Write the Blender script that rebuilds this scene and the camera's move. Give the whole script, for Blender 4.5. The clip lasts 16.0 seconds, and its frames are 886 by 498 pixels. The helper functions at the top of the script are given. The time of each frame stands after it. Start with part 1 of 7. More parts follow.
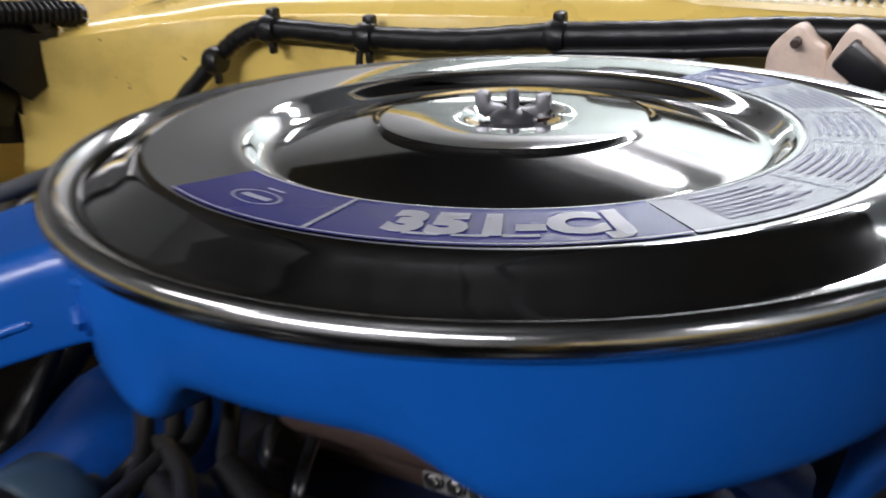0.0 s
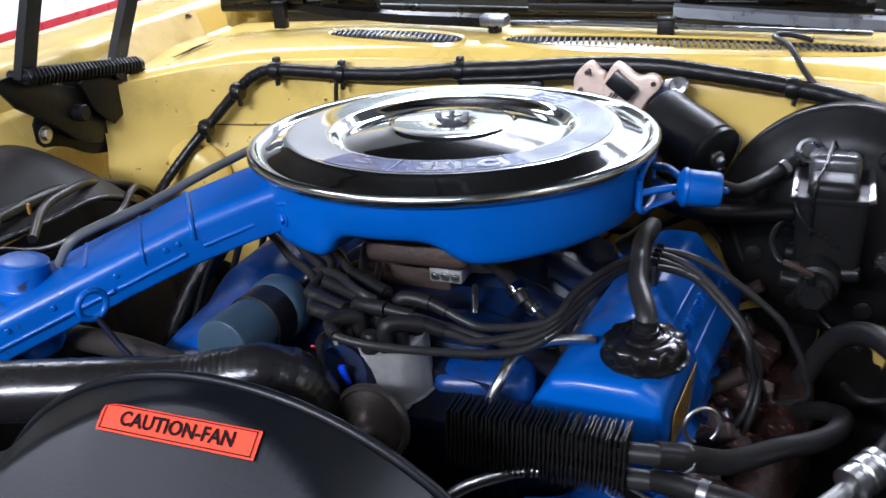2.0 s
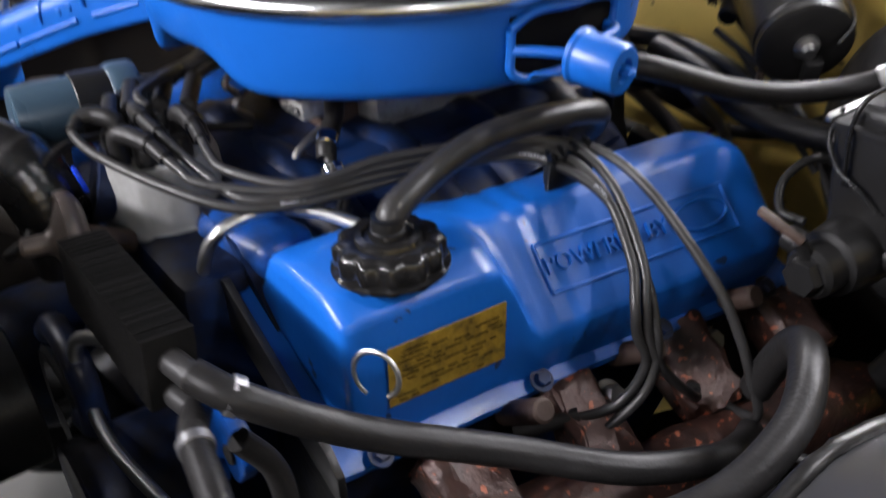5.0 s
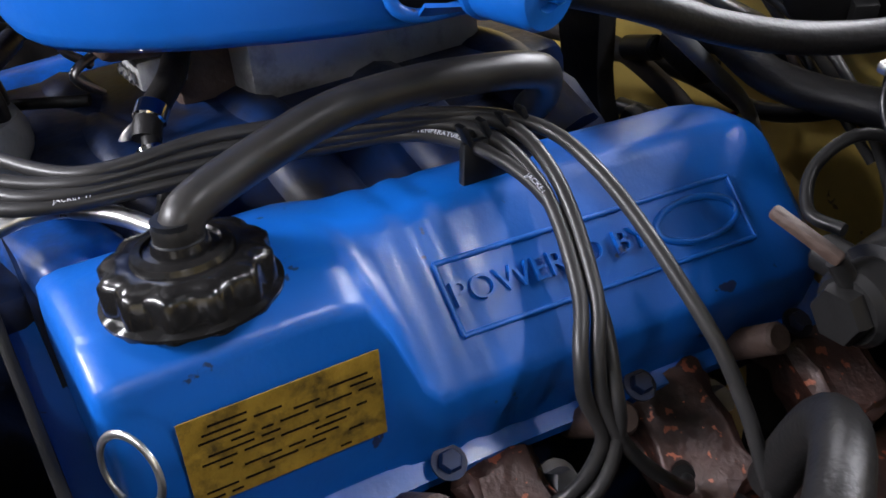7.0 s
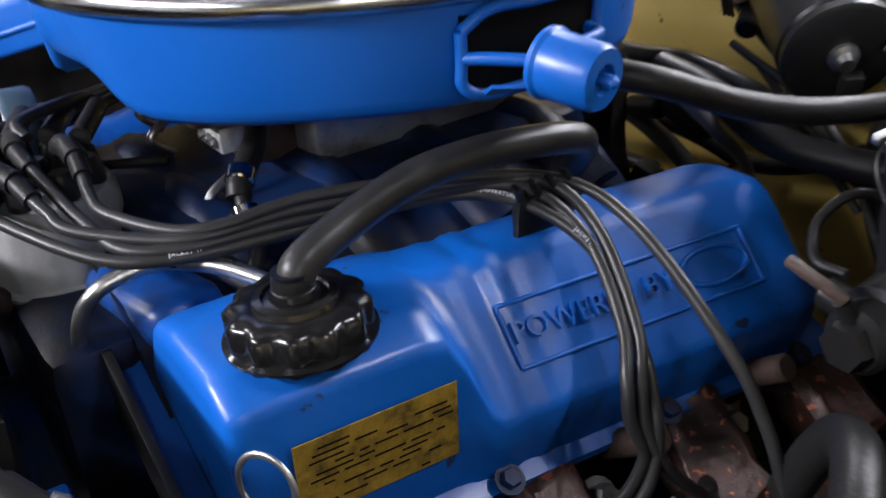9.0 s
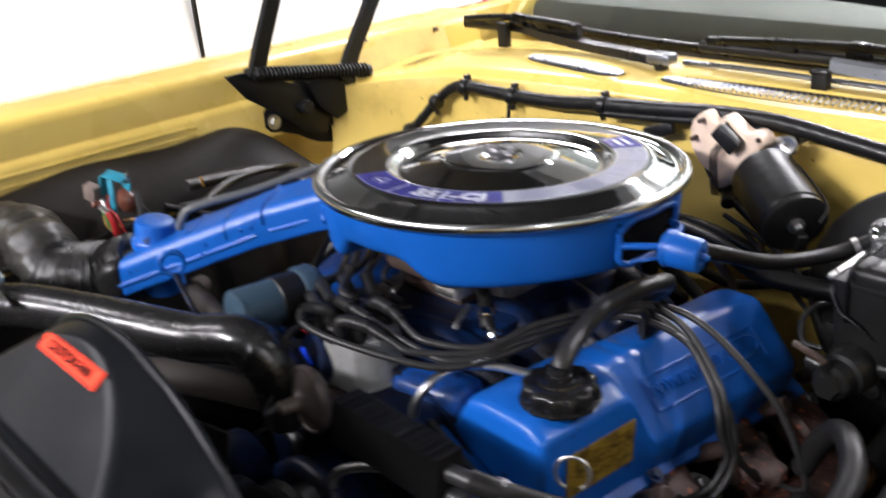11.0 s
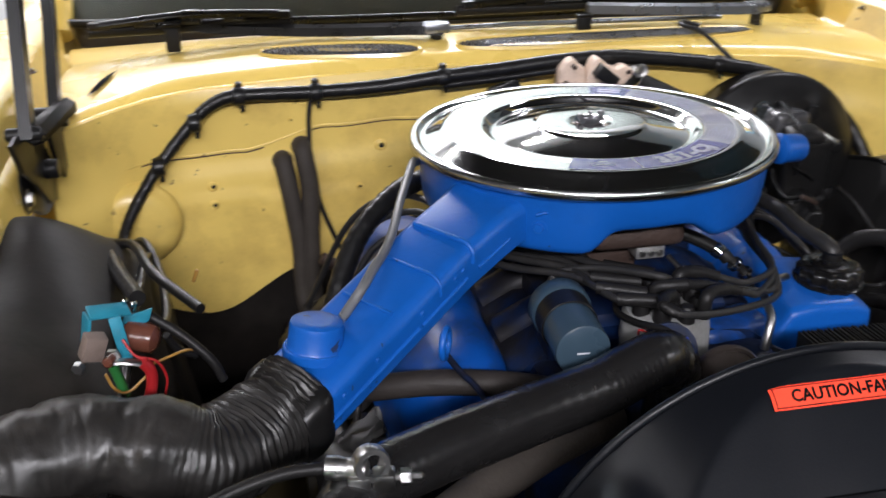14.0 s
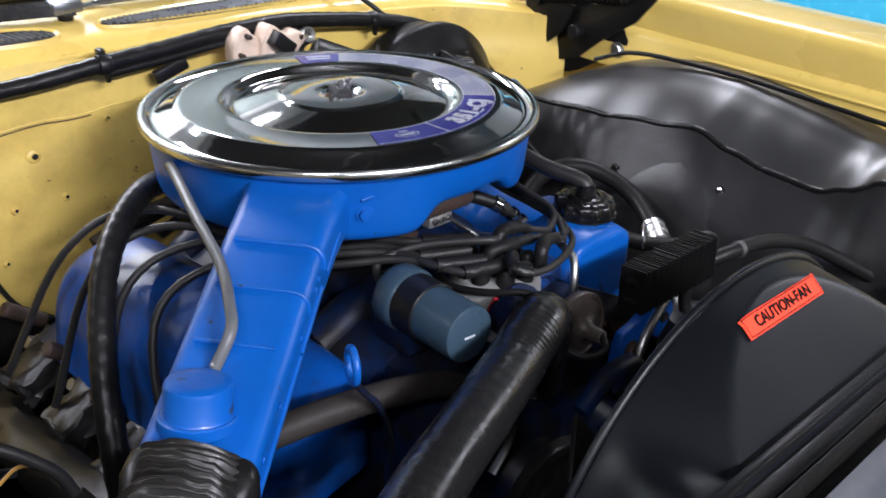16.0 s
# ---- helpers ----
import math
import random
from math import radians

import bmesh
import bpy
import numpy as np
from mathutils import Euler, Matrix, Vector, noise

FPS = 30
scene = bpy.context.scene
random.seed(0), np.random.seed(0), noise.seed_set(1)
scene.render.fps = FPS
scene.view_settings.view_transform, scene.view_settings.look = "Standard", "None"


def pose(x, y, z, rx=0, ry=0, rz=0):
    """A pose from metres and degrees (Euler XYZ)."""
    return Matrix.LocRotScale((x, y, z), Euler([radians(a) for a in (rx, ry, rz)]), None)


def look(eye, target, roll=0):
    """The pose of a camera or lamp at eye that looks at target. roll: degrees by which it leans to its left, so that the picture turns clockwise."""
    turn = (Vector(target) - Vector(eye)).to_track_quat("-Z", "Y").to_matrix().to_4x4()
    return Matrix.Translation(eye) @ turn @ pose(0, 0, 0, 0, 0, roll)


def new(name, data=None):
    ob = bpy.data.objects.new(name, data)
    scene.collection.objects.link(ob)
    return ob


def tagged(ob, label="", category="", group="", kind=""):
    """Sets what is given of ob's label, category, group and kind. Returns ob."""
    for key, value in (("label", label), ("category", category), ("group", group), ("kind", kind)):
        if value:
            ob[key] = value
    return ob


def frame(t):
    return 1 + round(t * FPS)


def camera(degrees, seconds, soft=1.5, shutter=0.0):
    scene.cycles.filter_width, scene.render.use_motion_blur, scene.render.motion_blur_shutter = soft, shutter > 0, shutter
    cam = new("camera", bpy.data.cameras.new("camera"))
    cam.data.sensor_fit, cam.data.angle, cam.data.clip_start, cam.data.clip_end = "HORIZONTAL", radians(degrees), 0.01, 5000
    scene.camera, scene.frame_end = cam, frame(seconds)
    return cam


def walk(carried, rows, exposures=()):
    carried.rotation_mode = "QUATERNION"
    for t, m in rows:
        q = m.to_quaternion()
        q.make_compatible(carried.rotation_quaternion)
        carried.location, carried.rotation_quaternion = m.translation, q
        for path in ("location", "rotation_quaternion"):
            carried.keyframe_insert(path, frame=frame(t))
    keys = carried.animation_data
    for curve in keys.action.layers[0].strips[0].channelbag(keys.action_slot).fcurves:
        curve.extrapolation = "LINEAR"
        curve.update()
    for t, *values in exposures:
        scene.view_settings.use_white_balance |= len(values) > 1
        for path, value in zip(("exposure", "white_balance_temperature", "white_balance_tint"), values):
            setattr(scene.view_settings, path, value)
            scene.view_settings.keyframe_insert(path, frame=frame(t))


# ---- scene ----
cam = camera(48.4, 16.0, shutter=0.5)
PATH = [
    (0, (0.191, -0.396, 1.117), (-0.727, 1.196, 0.327), -2.4),
    (0.4, (0.241, -0.506, 1.147), (-0.72, 1.089, 0.418), -3.5),
    (0.5, (0.253, -0.534, 1.151), (-0.715, 1.065, 0.439), -3.2),
    (1, (0.307, -0.665, 1.206), (-0.667, 0.938, 0.513), -1.4),
    (1.5, (0.33, -0.792, 1.23), (-0.546, 0.826, 0.447), -3.8),
    (2, (0.358, -0.9, 1.288), (-0.343, 0.784, 0.468), -3.5),
    (2.5, (0.437, -0.942, 1.315), (-0.312, 0.729, 0.51), -4.9),
    (3, (0.511, -0.928, 1.305), (-0.431, 0.623, 0.464), -8.7),
    (3.5, (0.549, -0.826, 1.284), (-0.419, 0.727, 0.477), -8.6),
    (4, (0.618, -0.73, 1.26), (-0.499, 0.736, 0.483), -9.2),
    (4.3, (0.688, -0.659, 1.243), (-0.644, 0.581, 0.415), -6.7),
    (4.5, (0.719, -0.586, 1.222), (-0.681, 0.53, 0.33), -6.6),
    (5, (0.689, -0.422, 1.171), (-0.742, 0.524, 0.142), -3.8),
    (5.2, (0.67, -0.374, 1.147), (-0.76, 0.489, 0.047), -4.5),
    (7.4, (0.579, -0.235, 1.047), (-0.973, 0.584, 0.087), -6.5),
    (8, (0.569, -0.242, 1.039), (-1.018, 0.512, 0.083), -6.4),
    (10.3, (0.767, -0.534, 1.256), (-0.592, 0.652, 0.393), -3.3),
    (10.5, (0.787, -0.584, 1.278), (-0.603, 0.588, 0.445), -4.1),
    (11, (0.758, -0.731, 1.326), (-0.649, 0.462, 0.553), -4.7),
    (11.5, (0.644, -0.951, 1.353), (-0.516, 0.513, 0.637), -4.3),
    (12, (0.473, -1.031, 1.328), (-0.511, 0.519, 0.536), -4.0),
    (12.5, (0.266, -1.048, 1.326), (-0.482, 0.569, 0.417), -2.3),
    (13, (0.036, -1.106, 1.358), (-0.182, 0.647, 0.421), 1.9),
    (13.5, (-0.177, -1.069, 1.356), (-0.093, 0.717, 0.459), -0.4),
    (14, (-0.384, -1.028, 1.36), (-0.026, 0.733, 0.482), -0.0),
    (14.5, (-0.53, -0.992, 1.36), (0.274, 0.626, 0.503), 1.5),
    (15, (-0.558, -0.892, 1.353), (0.294, 0.701, 0.496), -2.1),
    (15.5, (-0.618, -0.822, 1.338), (0.524, 0.571, 0.468), 2.1),
    (16, (-0.636, -0.775, 1.323), (0.643, 0.466, 0.414), 3.4),
]
EXPOSURES = [(0.0, -0.82, 6200, 14), (0.5, -0.68, 6050, 14), (1.0, -0.62, 5800, 14), (1.5, -0.42, 5750, 14), (2.0, -0.26, 5600, 14), (3.0, -0.09, 5350, 14), (3.5, -0.1, 5450, 14), (4.0, 0.04, 5500, 14), (4.5, 0.26, 6150, 14), (5.0, 0.70, 6300, 14), (7.5, 0.68, 6100, 14), (8.0, 0.5, 6100, 14), (10.5, 0.46, 6150, 14), (11.0, 0.13, 6300, 14), (11.5, -0.36, 6300, 14), (12.0, -0.3, 6300, 14), (12.5, -0.28, 6300, 14), (13.0, -0.08, 6150, 14), (13.5, -0.18, 6150, 14), (14.0, -0.58, 6250, 14), (14.5, -0.62, 6000, 14), (15.0, -0.62, 5950, 14), (15.5, -0.55, 5950, 14), (16.0, -0.18, 5950, 14)]
walk(cam, [(t, look(eye, target, roll)) for t, eye, target, roll in PATH], EXPOSURES)

# ---- light ----
world = bpy.data.worlds.new("world")
scene.world = world
world.use_nodes = True
world.node_tree.nodes["Background"].inputs[0].default_value = (0.75, 0.82, 0.9, 1)
world.node_tree.nodes["Background"].inputs[1].default_value = 0.05


def area_lamp(name, eye, target, sx, sy, watts, color=(1, 0.98, 0.985)):
    d = bpy.data.lights.new(name, "AREA")
    d.shape, d.size, d.size_y, d.energy, d.color = "RECTANGLE", sx, sy, watts, color
    o = new(name, d)
    o.matrix_world = look(eye, target)
    return o


LAMP_POS = [(-2.1, -1.6, 2.75), (-0.5, -3.3, 2.75), (0.8, -3.3, 2.75), (-1.7, -3.3, 2.75), (4.2, -1.6, 2.75), (-1.9, 1.6, 2.75), (1.7, 0.8, 2.75), (-0.8, 3.4, 3.1), (0.8, 3.4, 3.1)]
LAMP_W = [36, 335, 45, 80, 42, 60, 40, 170, 170]
for (lx, ly, lz), w in zip(LAMP_POS, LAMP_W):
    area_lamp("tube_light_glow", (lx, ly, lz - 0.03), (lx, ly, 0), 1.2, 0.22, w)

# ---- materials ----


def mat(name, base, rough=0.5, metal=0.0, var=0.15, scale=30.0, bump=0.0, bscale=250.0, dirt=None, amount=0.4,
        dscale=9.0, dlo=0.52, chips=None, coat=0.0, spec=0.5, rvar=0.12, stretch=(1, 1, 1), emit=0.0, clo=0.69, cscale=55):
    m = bpy.data.materials.new(name)
    m.use_nodes = True
    nt = m.node_tree
    n, l = nt.nodes, nt.links
    p = n["Principled BSDF"]
    tc = n.new("ShaderNodeTexCoord")
    mp = n.new("ShaderNodeMapping")
    mp.inputs["Scale"].default_value = stretch
    l.new(tc.outputs["Object"], mp.inputs[0])
    fine = n.new("ShaderNodeTexNoise")
    fine.inputs["Scale"].default_value, fine.inputs["Detail"].default_value = scale, 5
    l.new(mp.outputs[0], fine.inputs["Vector"])
    mix = n.new("ShaderNodeMix")
    mix.data_type = "RGBA"
    lo = tuple(c * (1 - var) for c in base)
    hi = tuple(min(1, c * (1 + var)) for c in base)
    mix.inputs[6].default_value, mix.inputs[7].default_value = (*lo, 1), (*hi, 1)
    l.new(fine.outputs[0], mix.inputs[0])
    out = mix.outputs[2]
    if dirt:
        big = n.new("ShaderNodeTexNoise")
        big.inputs["Scale"].default_value, big.inputs["Detail"].default_value = dscale, 8
        big.inputs["Roughness"].default_value = 0.65
        l.new(mp.outputs[0], big.inputs["Vector"])
        ramp = n.new("ShaderNodeMapRange")
        ramp.inputs[1].default_value, ramp.inputs[2].default_value = dlo, dlo + 0.2
        ramp.inputs[4].default_value = amount
        l.new(big.outputs[0], ramp.inputs[0])
        mix2 = n.new("ShaderNodeMix")
        mix2.data_type = "RGBA"
        mix2.inputs[7].default_value = (*dirt, 1)
        l.new(ramp.outputs[0], mix2.inputs[0])
        l.new(out, mix2.inputs[6])
        out = mix2.outputs[2]
    if chips:
        spots = n.new("ShaderNodeTexNoise")
        spots.inputs["Scale"].default_value, spots.inputs["Detail"].default_value = cscale, 4
        l.new(tc.outputs["Object"], spots.inputs["Vector"])
        cut = n.new("ShaderNodeMapRange")
        cut.inputs[1].default_value, cut.inputs[2].default_value, cut.inputs[4].default_value = clo, clo + 0.02, 0.85
        l.new(spots.outputs[0], cut.inputs[0])
        mix3 = n.new("ShaderNodeMix")
        mix3.data_type = "RGBA"
        mix3.inputs[7].default_value = (*chips, 1)
        l.new(cut.outputs[0], mix3.inputs[0])
        l.new(out, mix3.inputs[6])
        out = mix3.outputs[2]
    l.new(out, p.inputs["Base Color"])
    rr = n.new("ShaderNodeMapRange")
    rr.inputs[3].default_value, rr.inputs[4].default_value = max(0.01, rough - rvar), min(1, rough + rvar)
    l.new(fine.outputs[0], rr.inputs[0])
    l.new(rr.outputs[0], p.inputs["Roughness"])
    p.inputs["Metallic"].default_value = metal
    p.inputs["Specular IOR Level"].default_value = spec
    p.inputs["Coat Weight"].default_value = coat
    p.inputs["Coat Roughness"].default_value = 0.06
    if bump:
        bn = n.new("ShaderNodeTexNoise")
        bn.inputs["Scale"].default_value, bn.inputs["Detail"].default_value = bscale, 4
        l.new(mp.outputs[0], bn.inputs["Vector"])
        b = n.new("ShaderNodeBump")
        b.inputs["Strength"].default_value, b.inputs["Distance"].default_value = bump, 0.002
        l.new(bn.outputs[0], b.inputs["Height"])
        l.new(b.outputs[0], p.inputs["Normal"])
    if emit:
        p.inputs["Emission Color"].default_value = (*base, 1)
        p.inputs["Emission Strength"].default_value = emit
    return m


BLUE = mat("blue_engine_paint", (0.005, 0.085, 0.375), 0.36, spec=0.40, var=0.12, scale=14, bump=0.12, bscale=160, dirt=(0.002, 0.045, 0.20), amount=0.45, coat=0.05, chips=(0.02, 0.018, 0.03))
# engine blue with grime, its base also darkened for shade deep in the bay
BLUE_OLD_SHADED = mat("grimy_shaded_blue_paint", (0.003, 0.014, 0.056), 0.42, spec=0.2, var=0.3, scale=22, bump=0.25, bscale=120, dirt=(0.009, 0.008, 0.008), amount=0.95, dscale=16, dlo=0.38)
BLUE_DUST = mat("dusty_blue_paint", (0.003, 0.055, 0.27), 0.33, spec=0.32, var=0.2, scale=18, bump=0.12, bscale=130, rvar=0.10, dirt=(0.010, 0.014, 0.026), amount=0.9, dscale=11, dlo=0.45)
CHROME = mat("chrome", (0.70, 0.70, 0.695), 0.065, 1.0, var=0.04, rvar=0.03, scale=9, bump=0.012, bscale=25)
RIMM = mat("brushed_bright_rim", (0.62, 0.62, 0.61), 0.19, 1.0, var=0.06, rvar=0.06, scale=14, bump=0.02, bscale=40)
ZINC = mat("dull_zinc", (0.22, 0.22, 0.23), 0.42, 0.9, var=0.2, scale=60, bump=0.1)
STEEL = mat("dull_steel", (0.48, 0.48, 0.47), 0.32, 1.0, var=0.2, scale=60, bump=0.1, dirt=(0.12, 0.10, 0.08), amount=0.5, dscale=30)
ALU = mat("cast_aluminium", (0.40, 0.40, 0.39), 0.45, 0.7, var=0.15, scale=70, bump=0.2, dirt=(0.07, 0.06, 0.05), amount=0.7, dscale=25)
RUBBER = mat("black_rubber", (0.0095, 0.0090, 0.0090), 0.42, spec=0.22, var=0.25, scale=40, bump=0.2, bscale=300, dirt=(0.012, 0.011, 0.010), amount=0.4, dscale=20)
WIRE = mat("dark_grey_cable_jacket", (0.018, 0.0175, 0.0175), 0.38, spec=0.3, var=0.2, scale=50, dirt=(0.03, 0.027, 0.024), amount=0.5, dscale=30)
TAPE = mat("glossy_black_tape", (0.0085, 0.0082, 0.0082), 0.34, spec=0.30, var=0.3, scale=60, bump=0.35, bscale=90)
PLASTIC = mat("satin_black_plastic", (0.0050, 0.0058, 0.0078), 0.36, spec=0.30, var=0.15, scale=12, bump=0.06, bscale=500, dirt=(0.012, 0.012, 0.012), amount=0.4, dscale=6)
BLACKP = mat("black_chassis_paint", (0.0085, 0.0083, 0.0083), 0.36, spec=0.22, var=0.3, scale=25, bump=0.2, bscale=120, dirt=(0.010, 0.009, 0.008), amount=0.4, dscale=14)
# black of the left inner wing, also of the sheets shading the lower firewall
APRON = mat("undersealed_steel_and_shade_black", (0.0095, 0.0080, 0.0070), 0.55, spec=0.12, var=0.3, scale=12, bump=0.25, bscale=70, dirt=(0.035, 0.029, 0.024), amount=0.5, dscale=5)
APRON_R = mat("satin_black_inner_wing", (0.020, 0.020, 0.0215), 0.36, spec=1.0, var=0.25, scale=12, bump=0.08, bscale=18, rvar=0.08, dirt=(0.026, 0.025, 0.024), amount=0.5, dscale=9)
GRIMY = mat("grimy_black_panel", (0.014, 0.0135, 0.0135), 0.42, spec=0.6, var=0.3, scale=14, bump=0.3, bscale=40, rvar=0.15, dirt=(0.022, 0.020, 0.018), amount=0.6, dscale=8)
YELLOW = mat("yellow_body_paint", (0.76, 0.55, 0.135), 0.28, var=0.06, scale=6, bump=0.05, bscale=60, dirt=(0.46, 0.29, 0.07), amount=0.30, dscale=7, coat=0.3)
YELLOW_D = mat("yellow_bay_paint", (0.72, 0.52, 0.13), 0.38, var=0.13, scale=9, bump=0.14, bscale=50, dirt=(0.34, 0.21, 0.055), amount=0.6, dscale=6, dlo=0.48, coat=0.1, chips=(0.16, 0.09, 0.03))
GREY_CAP = mat("grey_bakelite", (0.21, 0.21, 0.205), 0.42, var=0.1, scale=40, bump=0.1, dirt=(0.08, 0.075, 0.07), amount=0.6, dscale=24)
RUST = mat("rusty_brown_steel", (0.05, 0.031, 0.024), 0.6, 0.25, var=0.35, scale=60, bump=0.5, bscale=200, dirt=(0.03, 0.022, 0.018), amount=0.6, dscale=30)
RUST_RED = mat("rusty_cast_iron", (0.045, 0.019, 0.014), 0.45, 0.35, spec=0.6, var=0.5, scale=50, bump=0.8, bscale=120, dirt=(0.014, 0.010, 0.009), amount=0.9, dscale=30, dlo=0.46, chips=(0.34, 0.10, 0.05), clo=0.63, cscale=130)
CANM = mat("tarnished_brown_can", (0.10, 0.080, 0.070), 0.42, 0.3, var=0.3, scale=50, bump=0.25, dirt=(0.05, 0.036, 0.030), amount=0.6, dscale=26)
CAPM = mat("glossy_black_bakelite", (0.0060, 0.0058, 0.0060), 0.20, spec=0.40, var=0.2, rvar=0.08, scale=40, bump=0.08, bscale=200, dirt=(0.012, 0.011, 0.010), amount=0.4, dscale=25)
TEAL = mat("slate_blue_coil_enamel", (0.032, 0.056, 0.080), 0.30, spec=0.35, var=0.1, scale=20, dirt=(0.03, 0.045, 0.06), amount=0.3)
TURQ = mat("turquoise_plated_bracket", (0.020, 0.21, 0.30), 0.38, 0.15, var=0.25, scale=60, bump=0.3, dirt=(0.05, 0.06, 0.06), amount=0.6, dscale=40)
COPPER = mat("brown_bakelite", (0.10, 0.035, 0.022), 0.2, var=0.2, scale=50)
ORANGE = mat("red_orange_sticker", (0.95, 0.075, 0.035), 0.6, spec=0.08, var=0.06, scale=40)
INK = mat("black_ink", (0.006, 0.004, 0.004), 0.6, spec=0.1, var=0.1)
LBLUE = mat("violet_blue_label", (0.045, 0.045, 0.28), 0.2, var=0.05, scale=20, coat=0.5)
LWHITE = mat("white_label_paper", (0.34, 0.35, 0.42), 0.22, var=0.06, scale=30, coat=0.4)
LINK = mat("grey_label_print", (0.22, 0.23, 0.36), 0.4, var=0.1)
LTEXT = mat("white_label_print", (0.55, 0.56, 0.62), 0.3, var=0.05)
GOLD = mat("yellowed_foil_plate", (0.36, 0.23, 0.03), 0.38, 0.35, var=0.5, scale=90, bump=0.3, dirt=(0.05, 0.036, 0.016), amount=0.9, dscale=60, dlo=0.47)
TAN = mat("beige_cast_housing", (0.70, 0.54, 0.42), 0.5, var=0.1, scale=60, bump=0.15, dirt=(0.3, 0.2, 0.13), amount=0.4, dscale=40)
WHITE = mat("white_car_paint", (0.82, 0.82, 0.80), 0.25, var=0.02, scale=3, coat=0.5)
RED = mat("red_stripe_paint", (0.45, 0.02, 0.03), 0.3, var=0.05)
SKYBLUE = mat("light_blue_car_paint", (0.05, 0.42, 0.68), 0.25, var=0.03, coat=0.5)
REDW = mat("red_wire", (0.30, 0.012, 0.014), 0.4, var=0.1)
GREENW = mat("green_wire", (0.02, 0.13, 0.03), 0.4, var=0.1)
YELW = mat("amber_wire", (0.28, 0.15, 0.03), 0.45, var=0.2)
GREENB = mat("green_battery_case", (0.02, 0.42, 0.10), 0.4, var=0.15, scale=30, dirt=(0.05, 0.08, 0.05), amount=0.4)
BLUEW = mat("bright_blue_plastic", (0.01, 0.05, 0.6), 0.3, var=0.1)
GREYTUBE = mat("grey_vacuum_tube", (0.11, 0.115, 0.12), 0.35, spec=0.4, var=0.2, scale=60, dirt=(0.2, 0.18, 0.15), amount=0.3, dscale=20)
FLOORM = mat("dark_painted_concrete", (0.06, 0.06, 0.058), 0.5, var=0.15, scale=6, bump=0.1, bscale=30, dirt=(0.08, 0.075, 0.07), amount=0.5, dscale=2)
WALLM = mat("off_white_wall", (0.72, 0.73, 0.72), 0.7, var=0.05, scale=4, bump=0.1, bscale=60)
WALLG = mat("grey_hall_wall", (0.22, 0.22, 0.215), 0.7, var=0.08, scale=4, bump=0.1, bscale=60)
CEILM = mat("grey_hall_ceiling", (0.16, 0.16, 0.16), 0.8, var=0.1, scale=4)
TYRE = mat("tyre_rubber", (0.012, 0.012, 0.012), 0.75, spec=0.2, var=0.2)
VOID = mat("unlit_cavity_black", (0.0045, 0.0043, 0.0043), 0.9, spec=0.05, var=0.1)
DARKIN = mat("dark_cabin_vinyl", (0.075, 0.066, 0.056), 0.55, var=0.2, scale=60, bump=0.3)
GLOW = mat("lit_tube_diffuser", (1.0, 0.97, 0.92), 0.4, var=0.0, emit=6.0)
WIPER = mat("wiper_black_metal", (0.006, 0.006, 0.0065), 0.30, spec=0.35, var=0.2, scale=40)
HHOSE = mat("dusty_heater_hose", (0.040, 0.034, 0.029), 0.6, spec=0.2, var=0.25, scale=40, bump=0.3, bscale=200, dirt=(0.07, 0.06, 0.05), amount=0.5, dscale=12)
SLAM = mat("satin_grey_black_panel", (0.095, 0.102, 0.118), 0.34, spec=0.5, var=0.2, scale=14, bump=0.1, bscale=200, dirt=(0.045, 0.044, 0.042), amount=0.5, dscale=8)
SILVER = mat("brushed_wiper_arm", (0.22, 0.23, 0.25), 0.3, 0.8, var=0.1, scale=60)

GLASS = bpy.data.materials.new("green_tinted_glass")
GLASS.use_nodes = True
gp = GLASS.node_tree.nodes["Principled BSDF"]
gp.inputs["Base Color"].default_value = (0.72, 0.80, 0.76, 1)
gp.inputs["Roughness"].default_value = 0.02
gp.inputs["Transmission Weight"].default_value = 1.0
gp.inputs["IOR"].default_value = 1.5

# ---- mesh tools ----


def finish(bm, name, material, smooth=True, angle=35):
    bmesh.ops.recalc_face_normals(bm, faces=bm.faces)
    me = bpy.data.meshes.new(name)
    if smooth:
        lim = radians(angle)
        for f in bm.faces:
            f.smooth = True
        for e in bm.edges:
            if len(e.link_faces) == 2 and e.calc_face_angle(0) > lim:
                e.smooth = False
    bm.to_mesh(me)
    bm.free()
    for m in material if isinstance(material, (list, tuple)) else [material]:
        me.materials.append(m)
    return me


def thing(name, base, label, category, group="", kind=""):
    e = new(name)
    e.empty_display_size = 0.02
    e.matrix_world = Matrix.Translation(base)
    return tagged(e, label, category, group, kind)


def part(name, bm, material, parent, label="", angle=35):
    ob = new(name, finish(bm, name, material, angle=angle))
    if parent is not None:
        ob.parent = parent
        if parent.parent is None:
            ob.matrix_parent_inverse = parent.matrix_basis.inverted()
    return tagged(ob, label)


def solo(name, bm, material, label, category, group="", kind="", angle=35):
    ob = new(name, finish(bm, name, material, angle=angle))
    return tagged(ob, label, category, group, kind)


def smooth_path(pts, per=6):
    p = [Vector(a) for a in pts]
    p = [p[0] * 2 - p[1]] + p + [p[-1] * 2 - p[-2]]
    out = []
    for i in range(1, len(p) - 2):
        for k in range(per):
            t = k / per
            a, b, c, d = p[i - 1], p[i], p[i + 1], p[i + 2]
            out.append(0.5 * (2 * b + (c - a) * t + (2 * a - 5 * b + 4 * c - d) * t * t + (3 * b - a - 3 * c + d) * t ** 3))
    out.append(p[-2])
    return out


